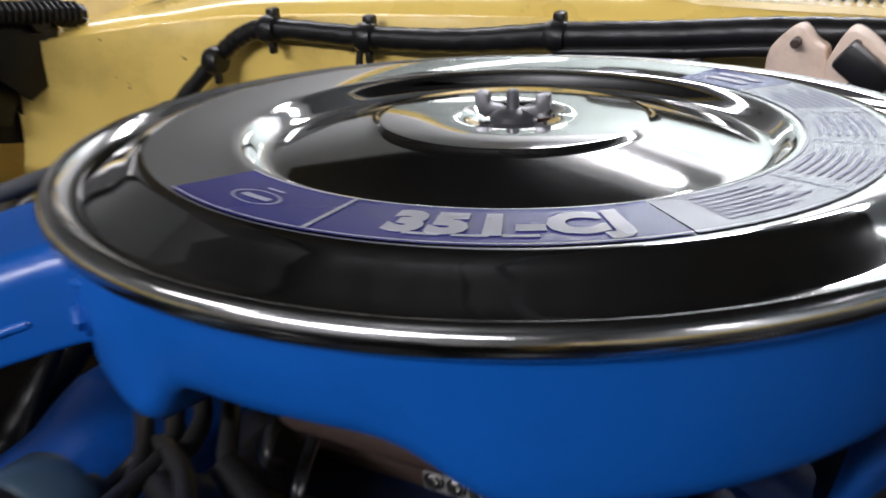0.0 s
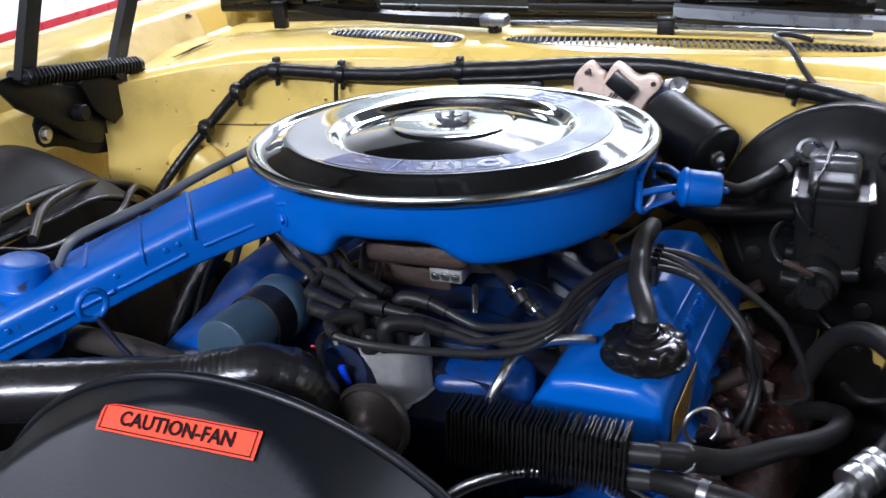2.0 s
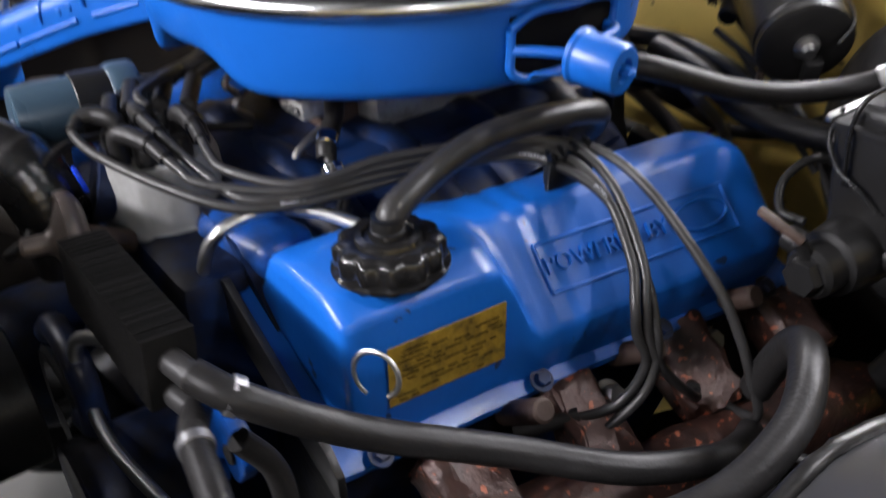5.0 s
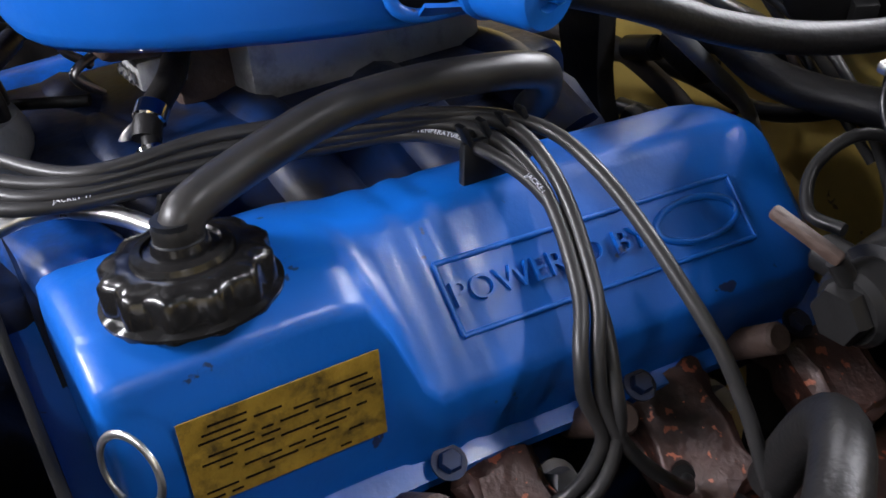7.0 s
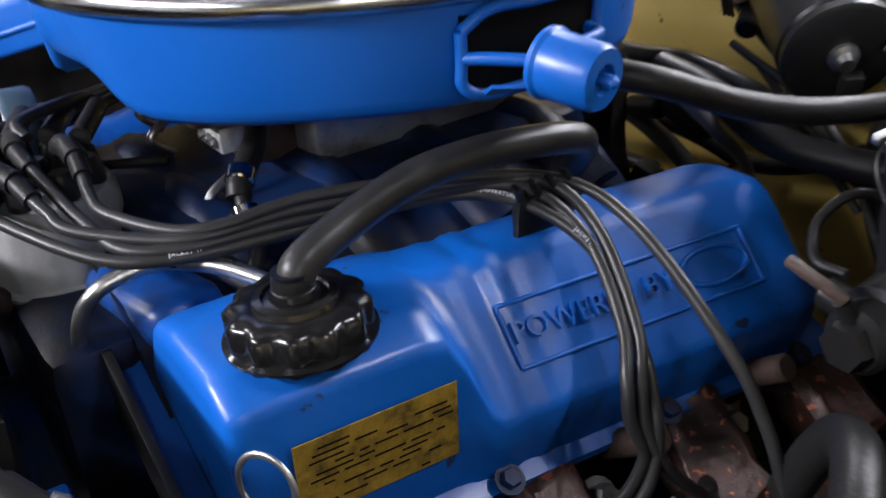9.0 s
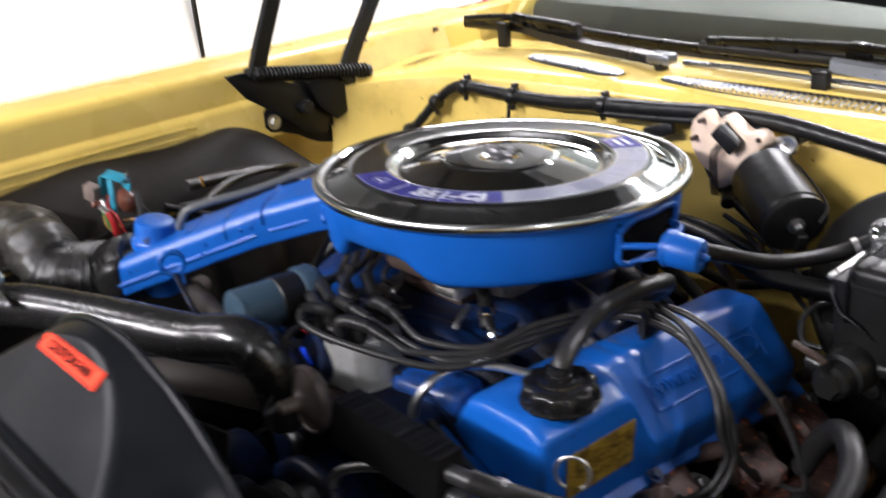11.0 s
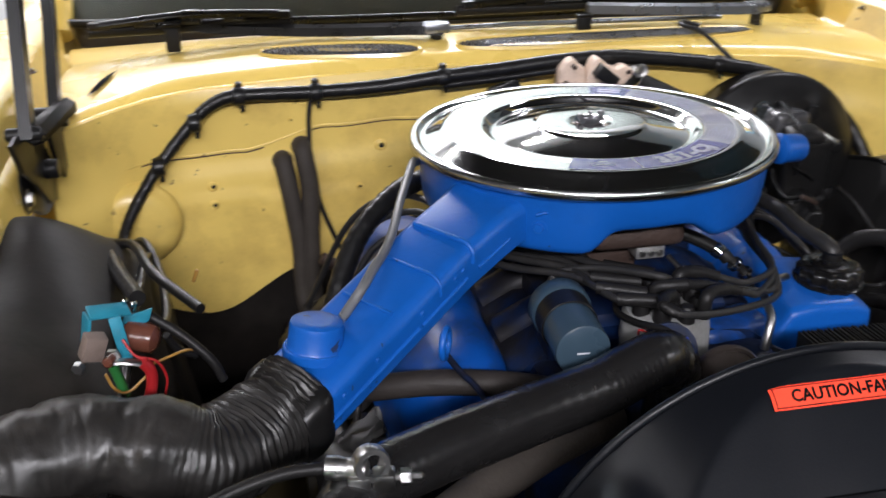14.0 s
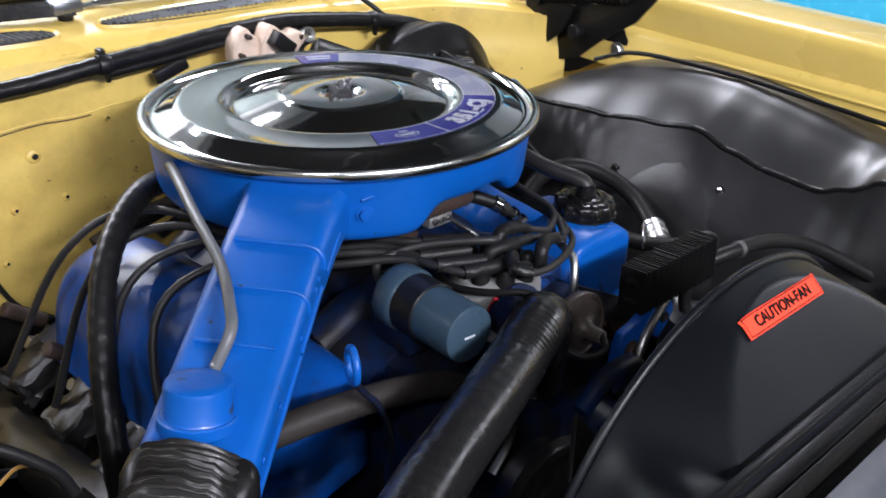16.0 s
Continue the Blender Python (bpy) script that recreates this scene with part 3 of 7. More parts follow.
# front panel and radiator
part("radiator_rail", box((0.74, 0.016, 0.014), pose(-0.01, -0.583, 0.904, 0, 0, 0), 0.003), BLACKP, car, "black radiator top rail")
part("rail_lip", box((0.70, 0.003, 0.026), pose(0.02, -0.5955, 0.903, 0, 0, 0), 0.001), BLACKP, car)
part("rail_flange", box((0.66, 0.003, 0.022), pose(0.05, -0.573, 0.906, 0, 0, 0), 0.001), BLACKP, car)
part("rail_bracket", plate([(-0.30, -0.575), (-0.255, -0.558), (-0.20, -0.565), (-0.15, -0.580), (-0.15, -0.600), (-0.30, -0.600)], "z", 0.911, 0.005, 0.0015), BLACKP, car)
part("rail_dent", tube([(0.035, -0.594, 0.912), (0.050, -0.593, 0.907), (0.066, -0.592, 0.903), (0.082, -0.593, 0.907), (0.100, -0.594, 0.912)], 0.0022, 8, 4), PLASTIC, car, "torn bent edge of the rail")
part("rail_bolt", hexbolt((-0.24, -0.58, 0.916), (-0.24, -0.58, 1), 0.006), STEEL, car)


def slam_at(u, v):
    return (u, -0.609 - 0.060 * v - 0.02 * (u / 0.6) ** 2, 0.903 + 0.006 * math.sin(v * math.pi) - 0.003 * v)


part("slam_panel", sheet(slam_at, linspace(-0.66, 0.66, 30), linspace(0, 1, 8), 0.002), SLAM, car, "satin grey-black top panel ahead of the radiator")


def crinkle_at(u, v):
    x, y = u, -0.654 - 0.004 * math.sin(u * 60) - 0.29 * v - 0.02 * (u / 0.6) ** 2
    n1 = 1 - abs(noise.noise(Vector((x * 11, y * 22, 0)))) * 2
    n2 = 1 - abs(noise.noise(Vector((x * 30 + y * 15, y * 34, 3)))) * 2
    return (x, y, 0.907 - 0.03 * v * v + 0.0032 * n1 + 0.0012 * n2)


CRINKLE = mat("glossy_black_vinyl", (0.075, 0.073, 0.071), 0.42, spec=0.45, var=0.2, scale=20, bump=0.4, bscale=60)
part("grille_cover", sheet(crinkle_at, linspace(-0.62, -0.133, 110), linspace(0, 1, 60), 0.002), CRINKLE, car, "crinkled black vinyl cover held by plastic rivets")
part("grille_cover", sheet(crinkle_at, linspace(-0.108, 0.42, 110), linspace(0.01, 1, 60), 0.002), CRINKLE, car, "crinkled black vinyl cover held by plastic rivets")
for x, v in ((-0.50, 0.08), (-0.40, 0.07), (-0.305, 0.07), (-0.243, 0.05), (-0.167, 0.06), (-0.095, 0.06), (0.0, 0.06), (0.12, 0.06), (-0.45, 0.5), (-0.2, 0.5)):
    c = Vector(crinkle_at(x, v))
    part("rivet", lathe([(0.011, -0.003), (0.011, 0.002), (0.008, 0.004), (0.003, 0.0035), (0, 0.003)], 16, Matrix.Translation(c + Vector((0, 0, 0.002)))), STEEL if x == -0.095 else BLACKP, car)
part("grille_panel", sheet(lambda u, v: (u, -0.645 - 0.31 * v - 0.02 * (u / 0.6) ** 2, 0.893 - 0.045 * v * v), linspace(-0.63, 0.63, 20), linspace(0, 1, 6), 0.002), BLACKP, car)
part("radiator_core", box((0.62, 0.05, 0.42), pose(-0.01, -0.585, 0.675), 0.004), BLACKP, car, "black radiator core and tanks")
part("front_wall", box((1.3, 0.05, 0.5), pose(0, -0.96, 0.64), 0.01), YELLOW, car)
for sx in (-1, 1):
    part("chassis_rail", box((0.10, 1.5, 0.12), pose(sx * 0.40, -0.1, 0.42), 0.01), BLACKP, car)
    for wy in (-0.12,):
        w = part("road_wheel", lathe([(0, 0), (0.2, 0.01), (0.3, 0.0), (0.33, 0.04), (0.33, 0.18), (0.3, 0.2), (0, 0.19)], 28, align((sx * 0.66, wy, 0.33), (sx * 2, wy, 0.33))), TYRE, car)
# unseen beam, added to keep the space under the engine dark
part("added_crossmember", box((0.8, 0.2, 0.10), pose(0, -0.1, 0.33), 0.01), BLACKP, car)

# dark sheets added to close the bay beside the engine and hide bright floor
for sx, y0 in ((1, -0.34), (-1, -0.12)):
    part("dark_closing_sheet", sheet(lambda u, v: (sx * u, v, 0.455 + 0.03 * noise.noise(Vector((u * 9, v * 9, sx)))), linspace(0.13, 0.56, 14), linspace(y0, 0.34, 20), 0.003), GRIMY, car, "added dark sheet closing the bay beside the engine")

# ---- air cleaner ----

air = thing("air_cleaner", (0, 0, 0.905), "blue air cleaner with a chrome lid on the carburettor", "air cleaner")
TILT = Matrix.Translation((0, 0.005, 0.9785)) @ Euler((radians(-2.26), radians(-0.6), 0)).to_matrix().to_4x4() @ Matrix.Translation((0, 0, -0.98))
LIDP = [(0.198, 0.972), (0.2065, 0.973), (0.2100, 0.977), (0.2095, 0.9825), (0.2060, 0.9855), (0.2020, 0.9840), (0.1985, 0.9802), (0.1950, 0.9792), (0.1915, 0.9802), (0.1875, 0.9822),
        (0.1800, 0.9854), (0.1740, 0.9886), (0.1710, 0.9906), (0.1680, 0.9914), (0.1640, 0.9912), (0.1600, 0.9909), (0.1450, 0.9908), (0.1300, 0.9909), (0.1265, 0.9912),
        (0.1240, 0.9904), (0.1210, 0.9875), (0.1175, 0.9838), (0.1145, 0.9820), (0.1110, 0.9823), (0.1060, 0.9838), (0.0850, 0.9885), (0.0680, 0.9921), (0.0628, 0.9930),
        (0.0620, 0.9940), (0.0605, 0.9944), (0.0300, 0.9946), (0.0205, 0.9945), (0.0190, 0.9930), (0.0185, 0.9915), (0.0, 0.9915)]
lid = part("lid", lathe(LIDP[5:], 128, TILT), CHROME, air, "polished chrome lid with a rolled rim", 80)
part("rolled_rim", lathe(LIDP[:6], 128, TILT), RIMM, lid, "", 80)


def ring_at(a, r, w=0.0):
    """A point on the flat label ring; a in degrees from the front towards +x."""
    t = radians(a)
    return TILT @ Vector((r * math.sin(t), -r * math.cos(t), 0.9912 + w))


def ring_patch(a0, a1, r0, r1, w, bm=None, rs=3):
    bm = bm or bmesh.new()
    n = max(2, int(abs(a1 - a0) / 2) + 1)
    g = [[bm.verts.new(ring_at(a0 + (a1 - a0) * i / n, r0 + (r1 - r0) * j / rs, w)) for j in range(rs + 1)] for i in range(n + 1)]
    for i in range(n):
        for j in range(rs):
            bm.faces.new((g[i][j], g[i + 1][j], g[i + 1][j + 1], g[i][j + 1]))
    return bm


R0, R1 = 0.1285, 0.1635
part("engine_label", ring_patch(-27, 46, R0, R1, 0.0004), LBLUE, lid, "violet blue label with white numerals")
part("text_label", ring_patch(46.3, 142, R0, R1, 0.0004), LWHITE, lid, "pale printed instruction label")
part("small_label", ring_patch(142.3, 161, R0, R1, 0.0004), LBLUE, lid, "small violet blue label")
bm = bmesh.new()
ring_patch(-0.35, 0.35, R0 + 0.001, R1 - 0.001, 0.0008, bm)
ring_patch(-27, 142, R1 - 0.0012, R1 - 0.0004, 0.0008, bm, 1)
ring_patch(-27, 142, R0 + 0.0004, R0 + 0.0012, 0.0008, bm, 1)
for k in range(3):
    ring_patch(12 + 6 * k, 16.5 + 6 * k, R1 - 0.0085, R1 - 0.0065, 0.0008, bm, 1)
for k in range(2):
    ring_patch(146, 157, 0.139 + 0.010 * k, 0.144 + 0.010 * k, 0.0008, bm, 1)
part("label_line", bm, LTEXT, lid)
bm = bmesh.new()
for a, n in ((52, 7), (76, 8), (101, 7), (122, 8)):
    for k in range(n):
        r = R0 + 0.005 + k * 0.0036
        ring_patch(a, a + 12 + 5 * ((k * 7) % 3) / 2, r, r + 0.0013, 0.0008, bm, 1)
for a in (72, 97, 118):
    ring_patch(a - 0.2, a + 0.2, R0 + 0.002, R1 - 0.002, 0.0008, bm, 1)
part("fine_print", bm, LINK, lid)
part("lettering", letters("351-CJ", 0.0255, lambda u, v, w: ring_at(24.5 + math.degrees(u / 0.145), 0.1465 - v, 0.0008 + max(0, w)), 0.0002, 1.12, bold=0.0017), LTEXT, lid, "white block numerals")
bm = bmesh.new()
for k in range(28):
    a0, a1 = 2 * math.pi * k / 28, 2 * math.pi * (k + 1) / 28
    f = lambda a, s: ring_at(-14 + math.degrees(0.0125 * s * math.cos(a) / 0.146), 0.147 + 0.0062 * s * math.sin(a), 0.0008)
    bm.faces.new([bm.verts.new(p) for p in (f(a0, 0.9), f(a1, 0.9), f(a1, 1.0), f(a0, 1.0))])
ring_patch(-17, -11, 0.1455, 0.1485, 0.0008, bm, 1)
ring_patch(-16, -12, 0.1370, 0.1384, 0.0008, bm, 1)
part("emblem", bm, LTEXT, lid, "plain oval emblem")

# wing nut
bm = lathe([(0, 0.9915), (0.0105, 0.9915), (0.0110, 0.9945), (0.0085, 0.9965), (0.0045, 0.9975), (0, 0.9975)], 24)
lathe([(0.0030, 0.996), (0.0030, 1.005), (0.0022, 1.006), (0, 1.006)], 12, None, bm)
for s_ in (-1, 1):
    w = rounded([(0.004, 0.9940), (0.0145, 0.9935), (0.0170, 0.9970), (0.0178, 1.0035), (0.0165, 1.0052), (0.0118, 1.0048), (0.0106, 1.0030), (0.0110, 0.9995), (0.004, 0.9985)], 1)
    merge(bm, plate([(s_ * a, b) for a, b in w], "y", -0.0032, 0.0064, 0.0008))
bmesh.ops.rotate(bm, cent=(0, 0, 1), matrix=Matrix.Rotation(radians(14), 3, "Z"), verts=bm.verts)
bmesh.ops.transform(bm, matrix=TILT, verts=bm.verts)
nut = part("wing_nut", bm, ZINC, air, "dull zinc wing nut on its stud")
for k in range(3):
    a = radians(120 * k + 40)
    part("washer_slot", rod(TILT @ Vector((0.0145 * math.cos(a), 0.0145 * math.sin(a), 0.9914)), TILT @ Vector((0.0145 * math.cos(a), 0.0145 * math.sin(a), 0.9922)), 0.0032, 12, 0.0), COPPER, lid)


# pan of the air cleaner; its lower edge steps up at the front
def pan_low(a):
    """Lower edge by the angle from the front towards +x, in degrees."""
    a = (a + 180) % 360 - 180
    up = 1 / (1 + math.exp(-(a + 15) / 1.6)) * 1 / (1 + math.exp((a - 19) / 2.6))
    return 0.909 + 0.006 * (a > 0) * min(1, a / 60) + 0.027 * up


bm = bmesh.new()
N = 160
rings = []
for lev in range(8):
    ring = []
    for k in range(N):
        a = 360 * k / N - 180
        t = radians(a)
        lo = pan_low(a)
        prof = [(0.2015, 0.979), (0.2010, 0.966), (0.1990, 0.945 if lo < 0.93 else 0.955), (0.1965, lo + 0.010), (0.1945, lo + 0.004), (0.189, lo), (0.150, lo + 0.004), (0.07, 0.928)]
        r, z = prof[lev]
        ring.append(bm.verts.new(TILT @ Vector((r * math.sin(t), -r * math.cos(t), z))))
    rings.append(ring)
for a, b in zip(rings, rings[1:]):
    for k in range(N):
        bm.faces.new((a[k], a[(k + 1) % N], b[(k + 1) % N], b[k]))
bm.faces.new(rings[-1])
pan = part("pan", bm, BLUE, air, "blue painted pan with a stepped lower edge", 50)

# snorkel: a sloping box, bent slightly at its first rib
SD = Vector((-0.785, -0.619, 0)).normalized()
SN = Vector((SD.y, -SD.x, 0)).normalized()          # towards the rear
S_OFF = SN * 0.0018


def s_z(d):
    return 0.9484 - (0.356 if d > 0.27 else 0.26) * (d - 0.27)


def snorkel_sec(d, zt, hw, depth=0.046, grow=0.0, flare=0.0):
    """A section with softly rounded corners; flare widens its foot."""
    base = SD * d + S_OFF
    hw, r = hw + grow, 0.0125
    pts = []
    for cx, cz, a0 in ((hw - r, zt + grow - r, 0), (-hw + r, zt + grow - r, 90), (-hw - flare + 0.004, zt - depth - grow + 0.004, 180), (hw + flare - 0.004, zt - depth - grow + 0.004, 270)):
        rr = r if a0 < 180 else 0.004
        for k in range(6):
            a = radians(a0 + 18 * k)
            pts.append(base + SN * (cx + rr * math.cos(a)) + Vector((0, 0, cz + rr * math.sin(a))))
    return pts


S_ROWS = [(0.165, s_z(0.165) - 0.004, 0.052, 0.046), (0.192, s_z(0.192), 0.0480, 0.046), (0.203, s_z(0.203), 0.0460, 0.046), (0.225, s_z(0.225), 0.0448, 0.046), (0.262, s_z(0.262), 0.0442, 0.046), (0.278, s_z(0.278), 0.0440, 0.0455),
          (0.32, s_z(0.32), 0.0440, 0.045), (0.37, s_z(0.37), 0.0438, 0.045), (0.42, s_z(0.42), 0.0436, 0.045), (0.462, s_z(0.462), 0.0436, 0.045), (0.470, s_z(0.470) - 0.001, 0.0432, 0.044)]
snork = part("snorkel", loft([snorkel_sec(d, z, hw, dp) for d, z, hw, dp in S_ROWS]), BLUE, air, "blue intake snorkel with stamped ribs", 40)
for d, r in ((0.270, 0.0030), (0.318, 0.0020), (0.372, 0.0020)):
    sec = snorkel_sec(d, s_z(d), 0.0438, 0.045, 0.0002)
    top = [sec[5].lerp(sec[6], q) for q in linspace(0.0, 1.0, 8)]
    wrap = [sec[8], sec[10], sec[11], sec[11].lerp(sec[12], 0.22)]
    part("stamped_rib", tube(top + wrap if d < 0.33 else top, r, 8, 2), BLUE, snork)
for side in (1, -1):
    for d0, d1 in ((0.213, 0.262), (0.279, 0.345), (0.349, 0.466)):
        part("seam_lip", tube([SD * d + S_OFF - SN * side * 0.0442 + Vector((0, 0, s_z(d) - 0.029)) for d in linspace(d0, d1, 8)], 0.0024, 8, 2), BLUE, snork)
for d in (0.285, 0.297, 0.345, 0.405, 0.448):
    c = SD * d + S_OFF + Vector((0, 0, s_z(d) - 0.016)) - SN * 0.0432
    part("clinch", rod(c, c - SN * 0.0024, 0.0030, 10, 0.001), BLUE, snork)
mc = SD * 0.433 + SN * 0.0093 + Vector((0, 0, s_z(0.433)))
MT = Matrix.Translation(mc) @ Euler((radians(-6), radians(8), 0)).to_matrix().to_4x4() @ Matrix.Diagonal((1, 1, 1.18, 1))
motor = part("vacuum_motor", lathe([(0.0290, -0.006), (0.0290, 0.0005), (0.0278, 0.0016), (0.0262, 0.0014), (0.0250, 0.003), (0.0246, 0.0185), (0.0236, 0.0215), (0.0215, 0.0226), (0.012, 0.0229), (0, 0.023)], 48, MT), BLUE, air, "round blue vacuum motor cap")
part("lower_cup", lathe([(0, -0.022), (0.022, -0.020), (0.026, -0.012), (0.026, 0.02)], 28, Matrix.Translation(mc - Vector((0, 0, 0.050)))), BLUE, air)
nip = SD * 0.398 + SN * 0.0080 + Vector((0, 0, s_z(0.398)))
part("nipple", rod(nip - Vector((0, 0, 0.002)), nip + Vector((0, 0, 0.010)), 0.003, 10), STEEL, air)
# flap motor on the far side of the pan
fm = Vector((0.236, -0.008, 0.946))
fa = Vector((0.97, 0.22, -0.10)).normalized()
F = align(fm, fm + fa)
flap = part("flap_motor", lathe([(0, -0.006), (0.013, -0.004), (0.0185, 0.0), (0.0190, 0.003), (0.0175, 0.005), (0.0170, 0.032), (0.0155, 0.035), (0.008, 0.0355), (0.007, 0.031), (0, 0.031)], 32, F), BLUE, air, "blue cylindrical flap motor")
part("flap_stem", rod(fm + fa * 0.030, fm + fa * 0.043, 0.0035, 10), BLUE, flap)


def on_pan(a, r, z):
    q = radians(a)
    return TILT @ Vector((r * math.sin(q), -r * math.cos(q), z))


bm = bmesh.new()
loop = [on_pan(79, 0.2035, z) for z in (0.958, 0.942, 0.930)] + [on_pan(a, 0.2045, 0.9235) for a in (82, 88, 95, 102)] + [on_pan(106, 0.2035, z) for z in (0.930, 0.945, 0.962)] + [on_pan(a, 0.2035, 0.968) for a in (100, 92, 84)] + [on_pan(79, 0.2035, 0.958)]
tube(loop, 0.0034, 8, 4, bm=bm)
tube([on_pan(79, 0.2030, 0.944), on_pan(82, 0.214, 0.945), fm - fa * 0.002], 0.0034, 8, bm=bm)
merge(bm, sheet(lambda u, v: on_pan(82 + 22 * u, 0.2035 + 0.026 * v * math.sin(math.pi * (0.15 + 0.85 * u)), 0.9235 + 0.008 * v), linspace(0, 1, 10), linspace(0, 1, 4), 0.002))
tube([on_pan(93, 0.226, 0.930), fm + Vector((0.0, -0.001, -0.014))], 0.0036, 8, per=2, bm=bm)
tube([on_pan(104, 0.203, 0.945), on_pan(101, 0.218, 0.945), fm + Vector((0.0, 0.008, 0.004))], 0.0036, 8, bm=bm)
part("flap_bracket", bm, BLUE, air, "blue open bracket of the flap motor")
# black sheet on the closed pan wall paints the inlet's inner shade
part("flap_opening", sheet(lambda u, v: TILT @ Vector((0.2022 * math.sin(u), -0.2022 * math.cos(u), v)), linspace(radians(79), radians(106), 14), linspace(0.925, 0.966, 6), 0.0006), VOID, pan, "black sheet for the shaded inlet opening")
t = radians(-33)
pb = Vector((0.1995 * math.sin(t), 0.005 - 0.1995 * math.cos(t), 0.943))
part("pan_bolt", hexbolt(pb, pb + Vector((math.sin(t), -math.cos(t), 0)), 0.0055), BLUE, pan)
part("pan_tab", tube([pb + Vector((-0.004, 0.0, 0.014)), pb + Vector((0.006, -0.004, 0.017)), pb + Vector((0.016, -0.001, 0.012))], 0.0018, 6), BLUE, pan)

# grey vacuum tube from the lid's far side to the nipple
solo("vacuum_tube", tube([(-0.203, 0.012, 0.955), (-0.212, -0.01, 0.962), (-0.236, -0.082, 0.955), (-0.262, -0.165, 0.944), (-0.286, -0.214, 0.938), (-0.300, -0.236, 0.930), nip + Vector((0, 0, 0.004))], 0.0047, 10), GREYTUBE, "grey vacuum tube curving from the pan to the snorkel", "hose")

# corrugated intake hose
FL = [SD * 0.458 + S_OFF + Vector((0, 0, 0.856)), SD * 0.50 + S_OFF + Vector((0, 0, 0.846)), Vector((-0.437, -0.352, 0.853)), Vector((-0.48, -0.355, 0.868)), Vector((-0.53, -0.352, 0.877)), Vector((-0.60, -0.372, 0.872)), Vector((-0.70, -0.42, 0.85))]
hose = thing("intake_hose", (-0.45, -0.35, 0.80), "crinkled black corrugated intake hose clamped on the snorkel", "hose")
def hose_r(i, n):
    """Tight uneven wraps by the snorkel, a slack wrinkled sleeve beyond."""
    k = i / n
    tight = max(0.0, 1 - k / 0.46)
    ring = 1 if math.sin(i * 1.75 + 2.2 * noise.noise(Vector((i * 0.11, 0, 0)))) > 0.2 else 0
    return 0.0425 + 0.0024 * ring * min(1, 2.6 * tight) + 0.0032 * noise.noise(Vector((i * 0.045, 3, 1))) * (1 - tight)


crinkled = tube(FL, 0.045, 40, 40, radius=hose_r, flat=0.95)
for v in crinkled.verts:
    v.co += 0.0050 * noise.noise_vector(v.co * 22) + 0.0022 * noise.noise_vector(v.co * 70) + 0.0009 * noise.noise_vector(v.co * 190)
part("corrugated_hose", crinkled, mat("shiny_black_hose", (0.014, 0.013, 0.0122), 0.40, spec=0.45, var=0.3, scale=30, bump=0.6, bscale=60, dirt=(0.045, 0.040, 0.036), amount=0.6, dscale=14), hose, "", 75)
part("tape_band", loft([snorkel_sec(0.462, s_z(0.462), 0.0436, grow=0.0015), snorkel_sec(0.466, s_z(0.466), 0.0436, grow=0.0035), snorkel_sec(0.480, s_z(0.480), 0.0440, grow=0.0040), snorkel_sec(0.492, s_z(0.492) - 0.002, 0.0435, grow=0.001)]), TAPE, hose)

# ---- carburettor and intake ----

carb = thing("carburettor", (0, 0, 0.83), "grimy carburettor under the air cleaner", "carburettor")
part("body", box((0.12, 0.16, 0.075), pose(0, 0.02, 0.885), 0.008), ALU, carb)
part("choke_housing", box((0.105, 0.045, 0.030), pose(0.012, -0.118, 0.908, -8), 0.010, 3), RUST, carb, "rusty brown rounded housing")
part("fuel_inlet", box((0.034, 0.028, 0.018), pose(0.034, -0.106, 0.881), 0.003), ALU, carb)
for i in range(3):
    part("screw", hexbolt((0.024 + 0.010 * i, -0.121, 0.880), (0.024 + 0.010 * i, -0.2, 0.880), 0.0026, 0.003), STEEL, carb)
part("float_bowl", box((0.10, 0.05, 0.045), pose(-0.02, -0.07, 0.868), 0.008), RUST, carb)
for i, (x, z) in enumerate(((-0.055, 0.895), (-0.04, 0.88), (0.06, 0.868))):
    part("linkage", tube([(x, -0.11, z), (x + 0.01, -0.14, z - 0.012), (x + 0.005, -0.125, z - 0.03)], 0.003, 8), STEEL, carb)
eng = thing("engine_block", (0, 0, 0.45), "blue painted engine block with its intake manifold", "engine")


def block_sec(y):
    return [Vector((x, y, z)) for x, z in rounded([(-0.24, 0.70), (-0.15, 0.80), (-0.10, 0.835), (0.10, 0.835), (0.15, 0.80), (0.24, 0.70), (0.20, 0.55), (0.13, 0.42), (-0.13, 0.42), (-0.20, 0.55)], 1)]


part("block", loft([block_sec(y) for y in (-0.215, -0.20, 0.122, 0.135)]), BLUE_OLD_SHADED, eng)
part("cylinder_head", loft([[Vector((x, y, z)) for x, z in rounded([(0.14, 0.77), (0.255, 0.735), (0.25, 0.66), (0.10, 0.66)], 1)] for y in (0.13, 0.17, 0.176)]), BLUE_OLD_SHADED, eng)
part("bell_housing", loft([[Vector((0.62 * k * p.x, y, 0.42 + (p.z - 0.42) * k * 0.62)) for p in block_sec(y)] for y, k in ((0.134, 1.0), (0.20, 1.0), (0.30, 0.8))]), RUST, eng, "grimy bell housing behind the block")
part("intake_manifold", box((0.20, 0.33, 0.05), pose(0, -0.025, 0.826), 0.012), BLUE_OLD_SHADED, eng)
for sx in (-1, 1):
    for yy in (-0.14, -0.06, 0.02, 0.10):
        part("runner", tube([(0, yy, 0.828), (sx * 0.08, yy, 0.832), (sx * 0.135, yy + 0.01, 0.800)], 0.024, 12), BLUE_OLD_SHADED, eng)
